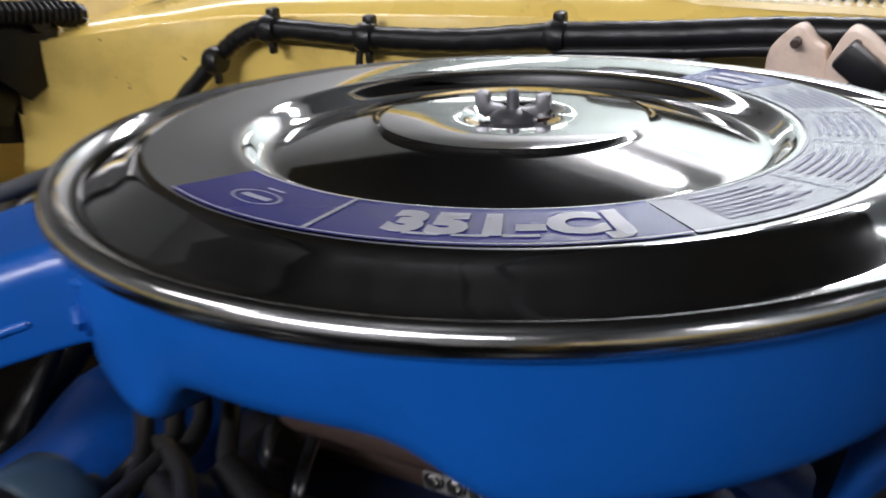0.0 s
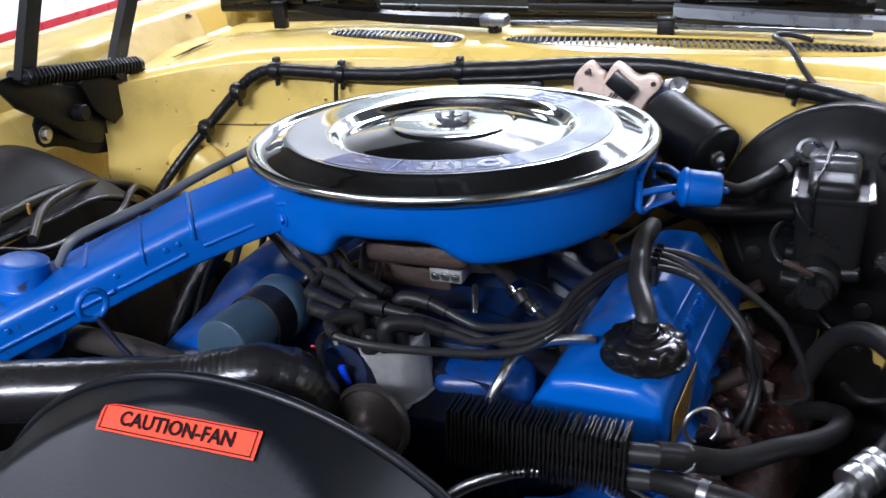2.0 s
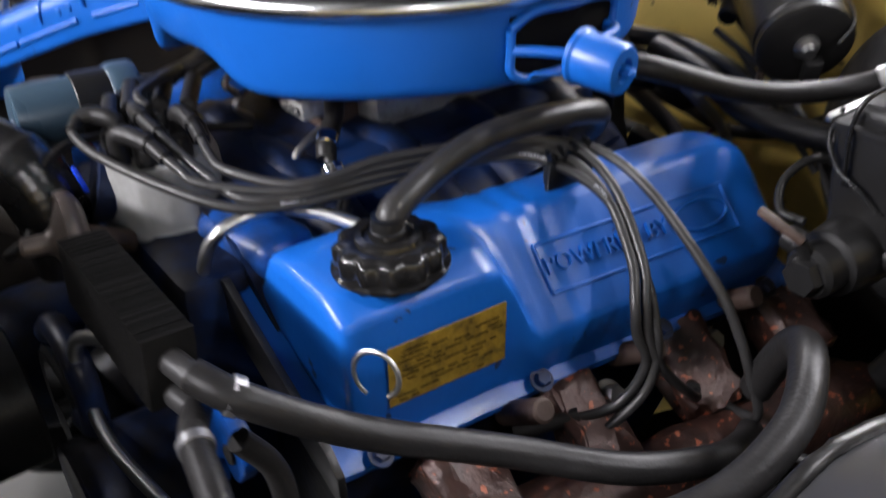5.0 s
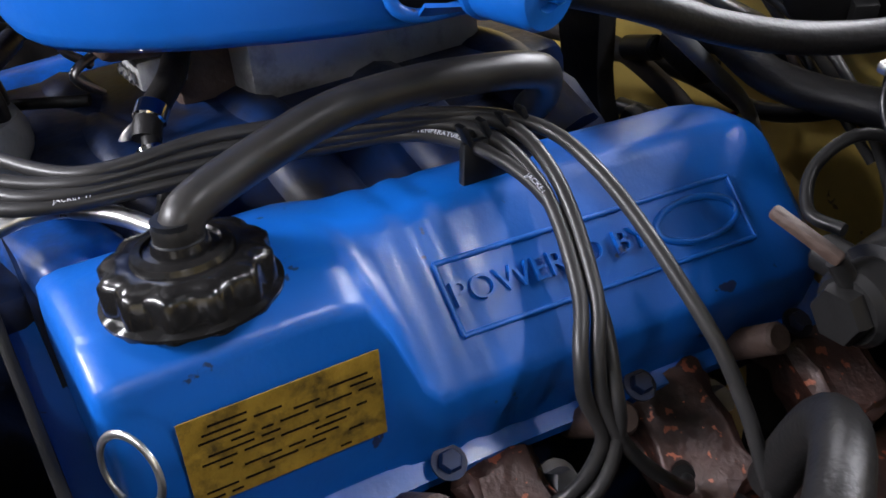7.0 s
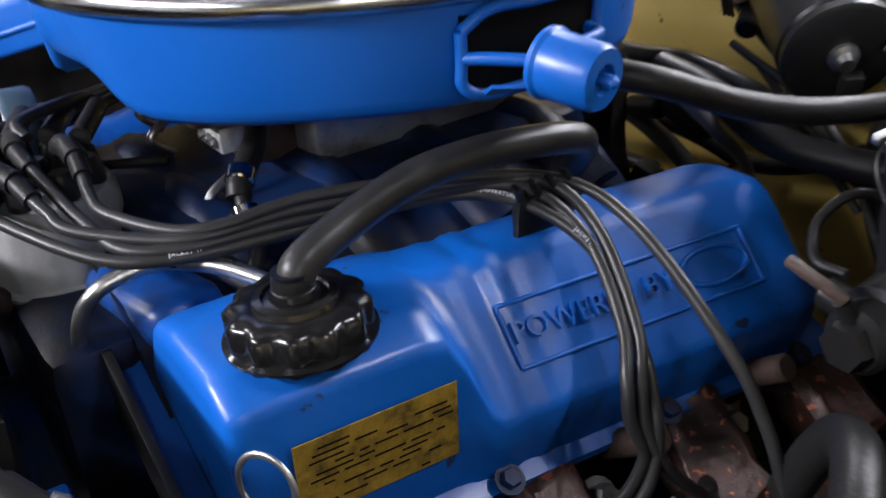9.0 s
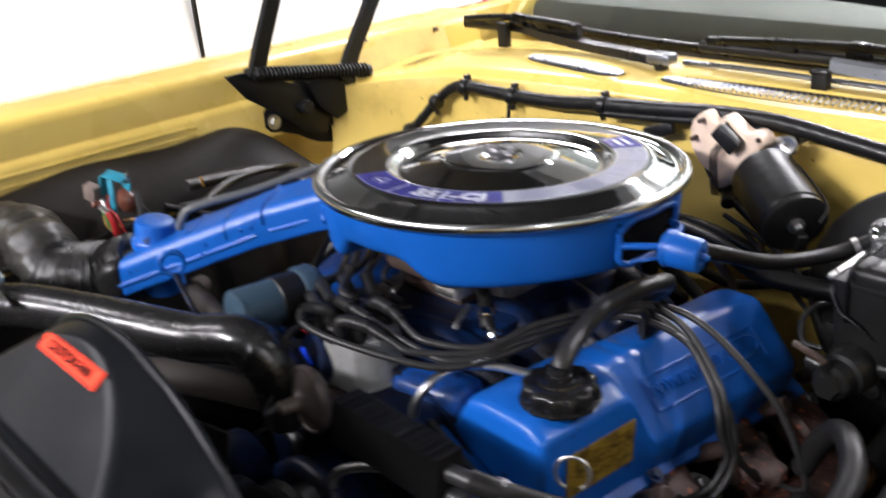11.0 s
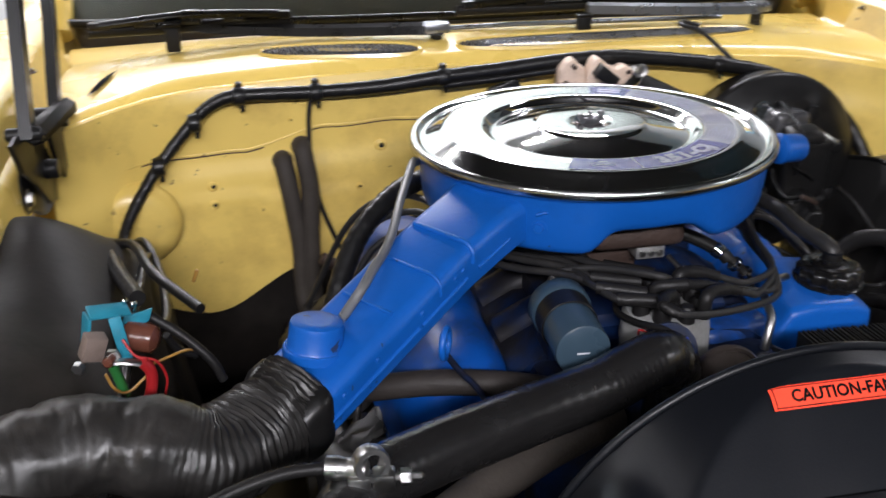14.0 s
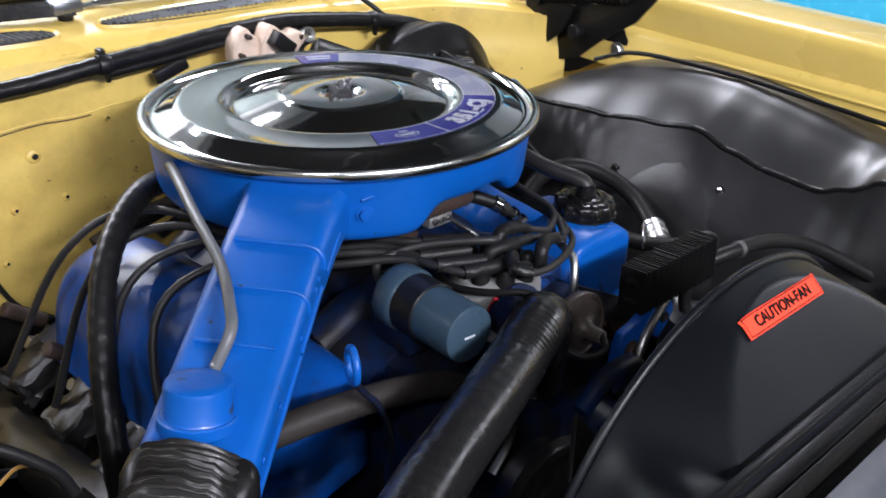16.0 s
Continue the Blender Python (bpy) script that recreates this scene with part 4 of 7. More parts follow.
part("timing_cover", box((0.26, 0.06, 0.26), pose(0, -0.235, 0.69), 0.015), BLUE_OLD_SHADED, eng)
part("water_neck", tube([(0.005, -0.215, 0.80), (0.003, -0.235, 0.835), (-0.005, -0.27, 0.85)], 0.028, 16), BLUE_OLD_SHADED, eng)
part("water_pump", lathe([(0, 0), (0.075, 0.0), (0.078, 0.02), (0.050, 0.034), (0.040, 0.055), (0, 0.056)], 32, align((0, -0.26, 0.66), (0, -1, 0.66))), BLUE_OLD_SHADED, eng)
part("pump_pulley", lathe([(0, 0), (0.062, 0.0), (0.066, 0.003), (0.060, 0.009), (0.060, 0.012), (0.066, 0.018), (0.062, 0.021), (0.052, 0.020), (0.045, 0.010), (0.020, 0.008), (0.018, 0.024), (0, 0.024)], 40, align((0, -0.318, 0.66), (0, -1, 0.66))), BLACKP, eng, "black grooved pulley")
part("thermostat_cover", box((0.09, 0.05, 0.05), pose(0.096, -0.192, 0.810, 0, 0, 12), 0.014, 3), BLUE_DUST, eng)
for sx in (-1, 1):
    cast = tube([(sx * 0.315, -0.19, 0.672), (sx * 0.335, -0.05, 0.660), (sx * 0.345, 0.1, 0.645), (sx * 0.335, 0.22, 0.61), (sx * 0.30, 0.33, 0.5)], 0.030, 18)
    for v in cast.verts:
        v.co += 0.006 * noise.noise_vector(v.co * 38) + 0.006 * noise.noise_vector(v.co * 120)
    ex = part("exhaust_manifold", cast, RUST_RED if sx > 0 else GRIMY, eng, "rusty cast iron exhaust manifold" if sx > 0 else "near-black exhaust manifold")
    for k in range(4):
        y = -0.15 + 0.105 * k
        port = box((0.075, 0.046, 0.040), pose(sx * 0.293, y, 0.690, 8 * math.sin(k), sx * 32, 6 * math.cos(k * 1.7)), 0.008, 2)
        bmesh.ops.subdivide_edges(port, edges=list(port.edges), cuts=3, use_grid_fill=True)
        for v in port.verts:
            v.co += 0.006 * noise.noise_vector(v.co * 60) + 0.005 * noise.noise_vector(v.co * 150)
        part("port", port, RUST_RED if sx > 0 else GRIMY, ex)
        part("plug_shroud", rod((sx * 0.262, y + 0.052, 0.712), (sx * 0.305, y + 0.054, 0.742), 0.009, 12), RUST, ex)
        part("manifold_bolt", hexbolt((sx * 0.284, y + 0.026, 0.700), (sx * 0.6, y + 0.03, 0.93), 0.0085, 0.014), ZINC, ex, "blue-grey bolt head")


# valve covers
def vc_drop(y):
    return 0.05 * max(0.0, y + 0.045)


def vc_section(y, sx, blend, shrink=0.0):
    front = [(0.257, 0.730), (0.2620, 0.792), (0.2600, 0.8330), (0.240, 0.8455), (0.188, 0.8465), (0.164, 0.842), (0.149, 0.818), (0.134, 0.792)]
    rear = [(0.259, 0.730), (0.268, 0.756), (0.270, 0.772), (0.247, 0.8005), (0.213, 0.8425), (0.178, 0.8430), (0.152, 0.822), (0.134, 0.790)]
    pts = [(a[0] + (b[0] - a[0]) * blend, a[1] + (b[1] - a[1]) * blend) for a, b in zip(front, rear)]
    out = []
    for i, p in enumerate(pts):
        if 0 < i < len(pts) - 1:
            a, b = pts[i - 1], pts[i + 1]
            k = 0.16
            out += [(p[0] + (a[0] - p[0]) * k, p[1] + (a[1] - p[1]) * k), (p[0] * 0.94 + (a[0] + b[0]) * 0.03, p[1] * 0.94 + (a[1] + b[1]) * 0.03), (p[0] + (b[0] - p[0]) * k, p[1] + (b[1] - p[1]) * k)]
        else:
            out.append(p)
    cx, cz = 0.2, 0.76
    skew = 0.06 * (y + 0.15)
    return [Vector((sx * (cx + (a - cx) * (1 - shrink) + skew), y, cz + (z - cz) * (1 - shrink) - vc_drop(y))) for a, z in out]


def valve_cover(sx, dy, label):
    base = Vector((sx * 0.21, dy, 0.76))
    t = thing("valve_cover", base, label, "valve cover", "valve covers")
    rows = [(-0.2125, 0, 0.14), (-0.2115, 0, 0.055), (-0.208, 0, 0.018), (-0.200, 0, 0.0), (-0.15, 0, 0), (-0.112, 0, 0), (-0.098, 0.05, 0), (-0.089, 0.36, 0), (-0.080, 0.84, 0), (-0.072, 1, -0.004),
            (-0.066, 1, -0.006), (-0.061, 1, -0.002), (-0.056, 1, 0.014), (-0.051, 1, 0.014), (-0.046, 1, -0.002), (-0.041, 1, -0.004), (-0.036, 1, 0.010), (-0.031, 1, 0.010), (-0.025, 1, 0), (-0.02, 1, 0), (0.05, 1, 0), (0.10, 1, 0), (0.135, 1, 0.0), (0.152, 1, 0.025), (0.166, 1, 0.08), (0.175, 1, 0.18), (0.178, 1, 0.32)]
    body = part("cover", loft([vc_section(y + dy, sx, b, s) for y, b, s in rows]), BLUE if sx > 0 else BLUE_OLD_SHADED, t, "", 60)
    def fl(y):
        k = 0.06 * (y + dy + 0.15)
        return [Vector((sx * (a + k), y + dy, z - vc_drop(y + dy))) for a, z in ((0.265, 0.722), (0.267, 0.728), (0.256, 0.738), (0.13, 0.803), (0.122, 0.800), (0.120, 0.794))]
    part("flange", loft([fl(y) for y in (-0.2285, -0.2275, -0.1, -0.04, 0.05, 0.186)]), BLUE_OLD_SHADED if sx < 0 else BLUE, t)
    part("gasket_edge", plate([(sx * (a - 0.005), z) for a, z in ((0.274, 0.712), (0.274, 0.736), (0.262, 0.750), (0.136, 0.816), (0.119, 0.812), (0.117, 0.786))], "y", dy - 0.2345, 0.006, 0.0008), GRIMY, t, "grimy black gasket edge")
    for y in (-0.20, -0.072, 0.04, 0.15):
        k = 0.06 * (y + dy + 0.15)
        part("cover_bolt", hexbolt((sx * (0.268 + k), y + dy, 0.735 - vc_drop(y)), (sx * (0.4 + k), y + dy, 0.92), 0.006, 0.006), BLUE_OLD_SHADED, t)
    return t


vcr = valve_cover(1, 0.0, "blue stamped valve cover with an oil filler cap")
vcl = thing("valve_cover", (-0.21, 0, 0.76), "dusty blue domed valve cover under the snorkel", "valve cover", "valve covers")


def dome_sec(y, k, lift):
    c = Vector((-0.207 - 0.06 * (y + 0.15), y, 0.782))
    pts = []
    for i in range(33):
        a = math.pi * i / 32
        e = 0.88
        cx, sz = math.cos(a), math.sin(a)
        pts.append(c + Vector((0.061 * k * abs(cx) ** e * (1 if cx > 0 else -1), 0, (0.069 + lift) * k * sz ** e - 0.02 * k + 0.25 * 0.066 * k * cx)))
    pts += [c + Vector((-0.066 * k, 0, -0.065)), c + Vector((0.066 * k, 0, -0.055))]
    return pts


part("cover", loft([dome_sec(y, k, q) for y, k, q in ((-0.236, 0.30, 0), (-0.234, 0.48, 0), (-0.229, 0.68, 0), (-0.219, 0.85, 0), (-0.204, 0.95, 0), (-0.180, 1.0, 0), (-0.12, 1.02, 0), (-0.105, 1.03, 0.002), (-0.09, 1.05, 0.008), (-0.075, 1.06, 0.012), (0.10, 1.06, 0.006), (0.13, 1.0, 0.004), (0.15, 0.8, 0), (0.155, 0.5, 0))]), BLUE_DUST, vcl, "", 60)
part("flange", loft([[Vector((x - 0.06 * (y + 0.15), y, z)) for x, z in ((-0.270, 0.716), (-0.273, 0.723), (-0.256, 0.735), (-0.13, 0.787), (-0.118, 0.784), (-0.116, 0.776))] for y in (-0.222, 0.0, 0.166)]), BLUE_OLD_SHADED, vcl)


# raised lettering on the sloping top of the near cover
def vc_top(y, s, w):
    k = 0.06 * (y + 0.15)
    d = vc_drop(y)
    a, b = Vector((0.2640 + k, y, 0.7800 - d)), Vector((0.2165 + k, y, 0.8382 - d))
    nrm = Vector((0.063, 0, 0.0475)).normalized()
    return a + (b - a) * s + nrm * w


def panel_frame(y0, y1, s0, s1, bm):
    c = [(y0, s0), (y1, s0), (y1, s1), (y0, s1), (y0, s0)]
    for (ya, sa), (yb, sb) in zip(c, c[1:]):
        tube([vc_top(ya, sa, 0.0002), vc_top((ya + yb) / 2, (sa + sb) / 2, 0.0002), vc_top(yb, sb, 0.0002)], 0.0014, 6, 4, bm=bm)
    return bm


part("raised_frame", panel_frame(-0.050, 0.128, 0.20, 0.68, bmesh.new()), BLUE, vcr)
part("raised_letters", letters("POWERED BY", 0.0185, lambda u, v, w: vc_top(0.0085 + u, 0.45 + v / 0.079, 0.0008 + w), 0.0018, 1.0), BLUE, vcr, "raised block lettering in the blue paint")
bm = bmesh.new()
tube([vc_top(0.098 + 0.026 * math.cos(a), 0.45 + 0.15 * math.sin(a), 0.0006) for a in linspace(0, 2 * math.pi, 25)], 0.0018, 6, 2, bm=bm)
part("raised_oval", bm, BLUE, vcr, "plain raised oval emblem")

# foil plate on the cover's flank
def flank(y, z, w):
    k = 0.06 * (y + 0.15)
    x = 0.257 + (z - 0.730) * (0.0050 / 0.062)
    return Vector((x + k + w, y, z))


fp = part("foil_plate", sheet(lambda u, v: flank(u, v, 0.0016), linspace(-0.186, -0.097, 8), linspace(0.762, 0.810, 4), 0.0006), GOLD, vcr, "worn yellowed foil plate with tiny print")
bm = bmesh.new()
rnd = random.Random(7)
for k in range(11):
    z = 0.7650 + 0.0039 * k
    y0 = -0.183 + 0.01 * rnd.random()
    while y0 < -0.105:
        ln = 0.004 + 0.016 * rnd.random()
        if rnd.random() > 0.35 and y0 + ln < -0.100:
            bm.faces.new([bm.verts.new(flank(y, zz, 0.0026)) for y, zz in ((y0, z), (y0 + ln, z), (y0 + ln, z + 0.0013), (y0, z + 0.0013))])
        y0 += ln + 0.003
part("fine_print", bm, INK, fp)

# oil filler cap and breather hose
oc = Vector((0.231, -0.159, 0.8455))
cap = thing("oil_filler_cap", oc, "black scalloped oil filler cap on the blue valve cover", "cap")
wob = lambda k, r, z: 1 + (0.045 * math.cos(2 * math.pi * k * 12) if 0.03 < r < 0.037 else 0)
part("scalloped_cap", lathe([(0.036, 0.0), (0.0380, 0.0015), (0.0380, 0.003), (0.0345, 0.0045), (0.0345, 0.0165), (0.0315, 0.0195), (0.025, 0.0210), (0.0215, 0.0205), (0.0205, 0.0230), (0.0165, 0.0240), (0.0155, 0.0225), (0.0125, 0.0230), (0.0115, 0.027), (0, 0.027)], 96, Matrix.Translation(oc), wob=wob), CAPM, cap, "", 50)
part("elbow", lathe([(0.0110, 0.022), (0.0110, 0.027), (0.0098, 0.028), (0.0098, 0.036), (0, 0.036)], 24, Matrix.Translation(oc)), PLASTIC, cap)
bh = solo("breather_hose", tube([oc + Vector((0.0, 0.0, 0.026)), oc + Vector((-0.001, 0.008, 0.038)), (0.216, -0.112, 0.890), (0.210, -0.075, 0.896), (0.204, -0.03, 0.894), (0.203, 0.01, 0.889), (0.202, 0.033, 0.884), (0.198, 0.047, 0.877), (0.180, 0.058, 0.858), (0.165, 0.060, 0.845)], 0.0095, 14, 8), WIRE, "thick black rubber breather hose rising from the filler cap", "hose")
part("cuff", lathe([(0.0096, 0), (0.0104, 0.001), (0.0104, 0.006), (0.0096, 0.008)], 20, Matrix.Translation(oc + Vector((0, 0, 0.026)))), BLACKP, bh)

# ---- ignition ----

dc = Vector((0.010, -0.222, 0.0))
dist = thing("distributor", (dc.x, dc.y, 0.78), "grey distributor with a ring of black plug boots", "distributor")
rib = lambda k, r, z: 1 + (0.022 if (k * 8) % 1 < 0.22 and r > 0.03 and z < 0.868 else 0)
part("cap", lathe([(0.045, 0.808), (0.0492, 0.810), (0.0492, 0.819), (0.0462, 0.822), (0.0440, 0.862), (0.0410, 0.8705), (0.033, 0.873), (0, 0.873)], 64, Matrix.Translation(dc), wob=rib), GREY_CAP, dist, "grey bakelite cap", 40)
part("base", lathe([(0.02, 0.74), (0.028, 0.76), (0.040, 0.785), (0.0435, 0.795), (0.0435, 0.808), (0, 0.808)], 32, Matrix.Translation(dc)), ALU, dist)
part("vacuum_can", lathe([(0, -0.012), (0.022, -0.011), (0.0285, -0.007), (0.0305, -0.003), (0.0310, 0.0), (0.0300, 0.003), (0.0275, 0.0035), (0.0265, 0.002), (0.015, 0.007), (0.009, 0.010), (0.0065, 0.014), (0.006, 0.028), (0.0035, 0.030), (0, 0.030)], 36, align((0.039, -0.306, 0.836), (0.029, -0.406, 0.844)) @ Matrix.Diagonal((1.12, 1.12, 1.1, 1))), CANM, dist, "rust-brown vacuum advance can")
part("vacuum_arm", rod((0.039, -0.300, 0.836), (0.028, -0.236, 0.800), 0.009), RUST, dist)
part("blue_clip", box((0.006, 0.004, 0.020), pose(0.005, -0.281, 0.861, 12, -8), 0.001), BLUEW, dist, "bright blue plastic clip")
TOW = []
for k in range(8):
    a = 2 * math.pi * (k + 0.3) / 8
    TOW.append(Vector((dc.x + 0.031 * math.cos(a), dc.y + 0.031 * math.sin(a), 0.871)))
TOW.append(Vector((dc.x, dc.y, 0.872)))
for p in TOW:
    b = part("tower_boot", lathe([(0.0092, 0), (0.0090, 0.008), (0.0080, 0.014), (0.006, 0.017), (0, 0.017)], 14, Matrix.Translation(p)), RUBBER, dist, "black rubber boot")
mid = [Vector((0.196, -0.018, 0.862)), Vector((0.201, -0.005, 0.865)), Vector((0.206, 0.008, 0.866)), Vector((0.211, 0.021, 0.864))]
TAIL = [
    [(0.248, 0.004, 0.846), (0.290, 0.004, 0.805), (0.315, -0.006, 0.774), (0.319, -0.008, 0.748), (0.317, -0.022, 0.718), (0.300, -0.062, 0.688), (0.270, -0.10, 0.68)],
    [(0.246, 0.006, 0.848), (0.287, -0.004, 0.814), (0.306, -0.018, 0.793), (0.311, -0.020, 0.772), (0.315, -0.014, 0.745), (0.305, -0.035, 0.712), (0.275, -0.085, 0.70)],
    [(0.248, 0.014, 0.850), (0.292, 0.002, 0.812), (0.308, -0.010, 0.790), (0.315, -0.012, 0.765), (0.322, 0.0, 0.735), (0.325, 0.03, 0.70), (0.30, 0.05, 0.69)],
    [(0.262, 0.032, 0.848), (0.328, 0.034, 0.800), (0.350, 0.038, 0.765), (0.362, 0.040, 0.735), (0.366, 0.048, 0.70), (0.34, 0.06, 0.68), (0.31, 0.06, 0.68)]]
HEAD = [
    [(0.004, -0.246, 0.888), (-0.009, -0.256, 0.893), (-0.014, -0.266, 0.893), (-0.002, -0.276, 0.890), (0.032, -0.272, 0.885), (0.084, -0.250, 0.876)],
    [(-0.006, -0.226, 0.888), (0.006, -0.230, 0.893), (0.024, -0.232, 0.895), (0.048, -0.230, 0.892), (0.072, -0.226, 0.886), (0.098, -0.220, 0.878)],
    [(0.034, -0.256, 0.888), (0.044, -0.250, 0.893), (0.062, -0.242, 0.891), (0.078, -0.238, 0.886), (0.090, -0.234, 0.882), (0.105, -0.228, 0.877)],
    [(0.026, -0.208, 0.888), (0.036, -0.206, 0.893), (0.054, -0.206, 0.892), (0.070, -0.208, 0.888), (0.085, -0.210, 0.884), (0.104, -0.208, 0.880)]]
for k in range(4):
    hd = [Vector(p) + Vector((0, 0, 0.008 - 0.0013 * i)) for i, p in enumerate(HEAD[k])]
    run = hd + [Vector((0.128 + 0.004 * k, -0.222 + 0.012 * k, 0.868 + 0.003 * k)), Vector((0.150 + 0.002 * k, -0.192 + 0.010 * k, 0.866 + 0.004 * k)), Vector((0.163, -0.145 + 0.010 * k, 0.866 + 0.005 * k)), Vector((0.173 + 0.004 * k, -0.075 + 0.010 * k, 0.865 + 0.004 * k)), mid[k]] + [Vector(p) for p in TAIL[k]]
    plug = [run[-1] + (run[-2] - run[-1]) * q for q in (0.6, 0.2, -0.2)]
    c = solo("plug_wire", tube(run, 0.0037, 10), WIRE, "dark grey plug wire draped over the valve cover", "wire", "plug wires")
    part("boot", tube([hd[0] - Vector((0, 0, 0.020)), hd[0], hd[1], hd[2]], 0.0070, 10, 5), RUBBER, c)
    if k == 0:
        WIRE0, wire0 = run, c
    part("plug_boot", tube(plug, 0.0062, 10, 5), RUBBER, c, "black rubber plug boot")
    part("sleeve", tube([hd[2], hd[2].lerp(hd[3], 0.5), hd[3]], 0.0055, 10, 4), RUBBER, c)


def print_on(pts, r, start, text, size, up, wire):
    """Small pale letters along a wire's path, from a given length on."""
    path = smooth_path(pts, 6)
    run = [0.0]
    for a, b in zip(path, path[1:]):
        run.append(run[-1] + (b - a).length)
    def at(u, v, w):
        s = start + u
        i = max(k for k in range(len(run) - 1) if run[k] <= max(0.0, s))
        d = (path[i + 1] - path[i]).normalized()
        c = path[i] + d * (s - run[i])
        nrm = (up - d * up.dot(d)).normalized()
        side = nrm.cross(d)
        q = v / r
        return c + (nrm * math.cos(q) + side * math.sin(q)) * (r + 0.0002 + max(0, w))
    part("print", letters(text, size, at, 0.0001, 1.1), LTEXT, wire, "small pale lettering")


for start, text in ((0.408, "HIGH TEMPERATURE"), (0.238, "JACKET 17"), (0.470, "JACKET")):
    print_on(WIRE0, 0.0037, start, text, 0.0034, Vector((0.35, -0.35, 0.85)), wire0)
lf = sorted(sorted(TOW[:8], key=lambda p: p.x)[:4], key=lambda p: p.y)
lends = [Vector((-0.30, -0.13, 0.70)), Vector((-0.31, -0.03, 0.70)), Vector((-0.32, 0.07, 0.70)), Vector((-0.33, 0.16, 0.70))]
for k in range(4):
    st = lf[k] + Vector((0, 0, 0.019))
    b0, b1 = st + Vector((0.004, 0, 0.003)), Vector((st.x - 0.042, st.y + 0.016 + 0.003 * k, 0.892 + 0.003 * (k % 2)))
    m = Vector((-0.13, -0.125 + 0.020 * k, 0.882 + 0.004 * (k % 2)))
    c = solo("plug_wire", tube([b0, (b0 + b1) / 2 + Vector((0, 0, 0.002)), b1, Vector((-0.075, -0.178 + 0.018 * k, 0.892)), m, Vector((-0.20, -0.07 + 0.05 * k, 0.885)), Vector((-0.27, -0.06 + 0.06 * k, 0.84)), lends[k]], 0.0042, 10), WIRE, "dark grey plug wire running under the snorkel", "wire", "plug wires")
    part("boot", tube([b0, b0.lerp(b1, 0.35), b0.lerp(b1, 0.7), b1], 0.0068, 10, 5), RUBBER, c)
loom = thing("wire_loom", (0.21, -0.02, 0.872), "black plastic loom clip holding plug wires on the valve cover", "clip")
part("post", box((0.008, 0.012, 0.030), pose(0.205, -0.004, 0.850, 0, 0, 10), 0.002), PLASTIC, loom)
part("comb", plate([(-0.017, 0.836), (-0.014, 0.862), (0.024, 0.862), (0.029, 0.846), (0.010, 0.836)], "x", 0.2105, 0.005, 0.001), PLASTIC, loom)
for k in range(4):
    part("tooth", box((0.007, 0.003, 0.012), pose(0.213, -0.012 + 0.0115 * k, 0.866, 20), 0.0008), PLASTIC, loom)

coil = thing("ignition_coil", (-0.098, -0.23, 0.84), "slate blue ignition coil in a black strap", "ignition coil")
CM = align((-0.103, -0.296, 0.877), (-0.097, -0.194, 0.872)) @ Matrix.Diagonal((1, 1, 1.12, 1))
part("can", lathe([(0, 0.0006), (0.0235, 0.0), (0.0256, 0.001), (0.0264, 0.004), (0.0264, 0.066), (0.0290, 0.068), (0.0308, 0.072), (0.0308, 0.086), (0.029, 0.089), (0.018, 0.092), (0.012, 0.102), (0, 0.102)], 48, CM), TEAL, coil)
part("strap", lathe([(0.0272, 0.042), (0.0284, 0.043), (0.0284, 0.069), (0.0272, 0.070)], 40, CM), BLACKP, coil, "black strap")
part("code", box((0.012, 0.0016, 0.0004), CM @ pose(0, -0.002, -0.0001), 0.0), LTEXT, coil, "small pale printed code")
part("bracket", box((0.03, 0.05, 0.03), pose(-0.10, -0.21, 0.842), 0.004), BLUE_OLD_SHADED, coil)
solo("coil_wire", tube([(-0.097, -0.185, 0.872), (-0.096, -0.168, 0.876), (-0.085, -0.160, 0.888), (-0.05, -0.18, 0.900), (-0.005, -0.222, 0.908), TOW[8] + Vector((0, 0, 0.030))], 0.0042, 10), WIRE, "dark grey lead from the coil to the distributor", "wire")
solo("trigger_wire", tube([(-0.02, -0.255, 0.862), (-0.035, -0.262, 0.872), (-0.028, -0.25, 0.852), (-0.015, -0.25, 0.82)], 0.0012, 6), REDW, "thin red wire beside the distributor", "wire")
solo("vacuum_line", tube([(0.036, -0.336, 0.841), (0.028, -0.346, 0.832), (0.010, -0.334, 0.827), (0.000, -0.315, 0.838), (-0.002, -0.306, 0.871), (-0.016, -0.280, 0.880), (-0.033, -0.247, 0.872), (-0.035, -0.20, 0.862), (0.0, -0.14, 0.86)], 0.0036, 8), RUBBER, "thin black vacuum line to the advance can", "hose")

# metal fuel pipe with bright clamps
fuel = thing("fuel_hose", (0.10, -0.13, 0.85), "short black fuel hose with bright spring clamps", "hose")
part("rubber", tube([(0.062, -0.098, 0.895), (0.088, -0.112, 0.889), (0.110, -0.132, 0.880), (0.118, -0.138, 0.872)], 0.0075, 12), RUBBER, fuel)
for a, b in (((0.105, -0.128, 0.883), (0.112, -0.134, 0.878)), ((0.124, -0.138, 0.868), (0.129, -0.139, 0.864)), ((0.137, -0.140, 0.857), (0.141, -0.141, 0.853))):
    part("clamp", rod(a, b, 0.0088, 16, 0.001), CHROME, fuel)
part("pipe", tube([(0.110, -0.133, 0.880), (0.128, -0.139, 0.866), (0.143, -0.141, 0.850), (0.146, -0.15, 0.835)], 0.0048, 10), RUBBER, fuel)
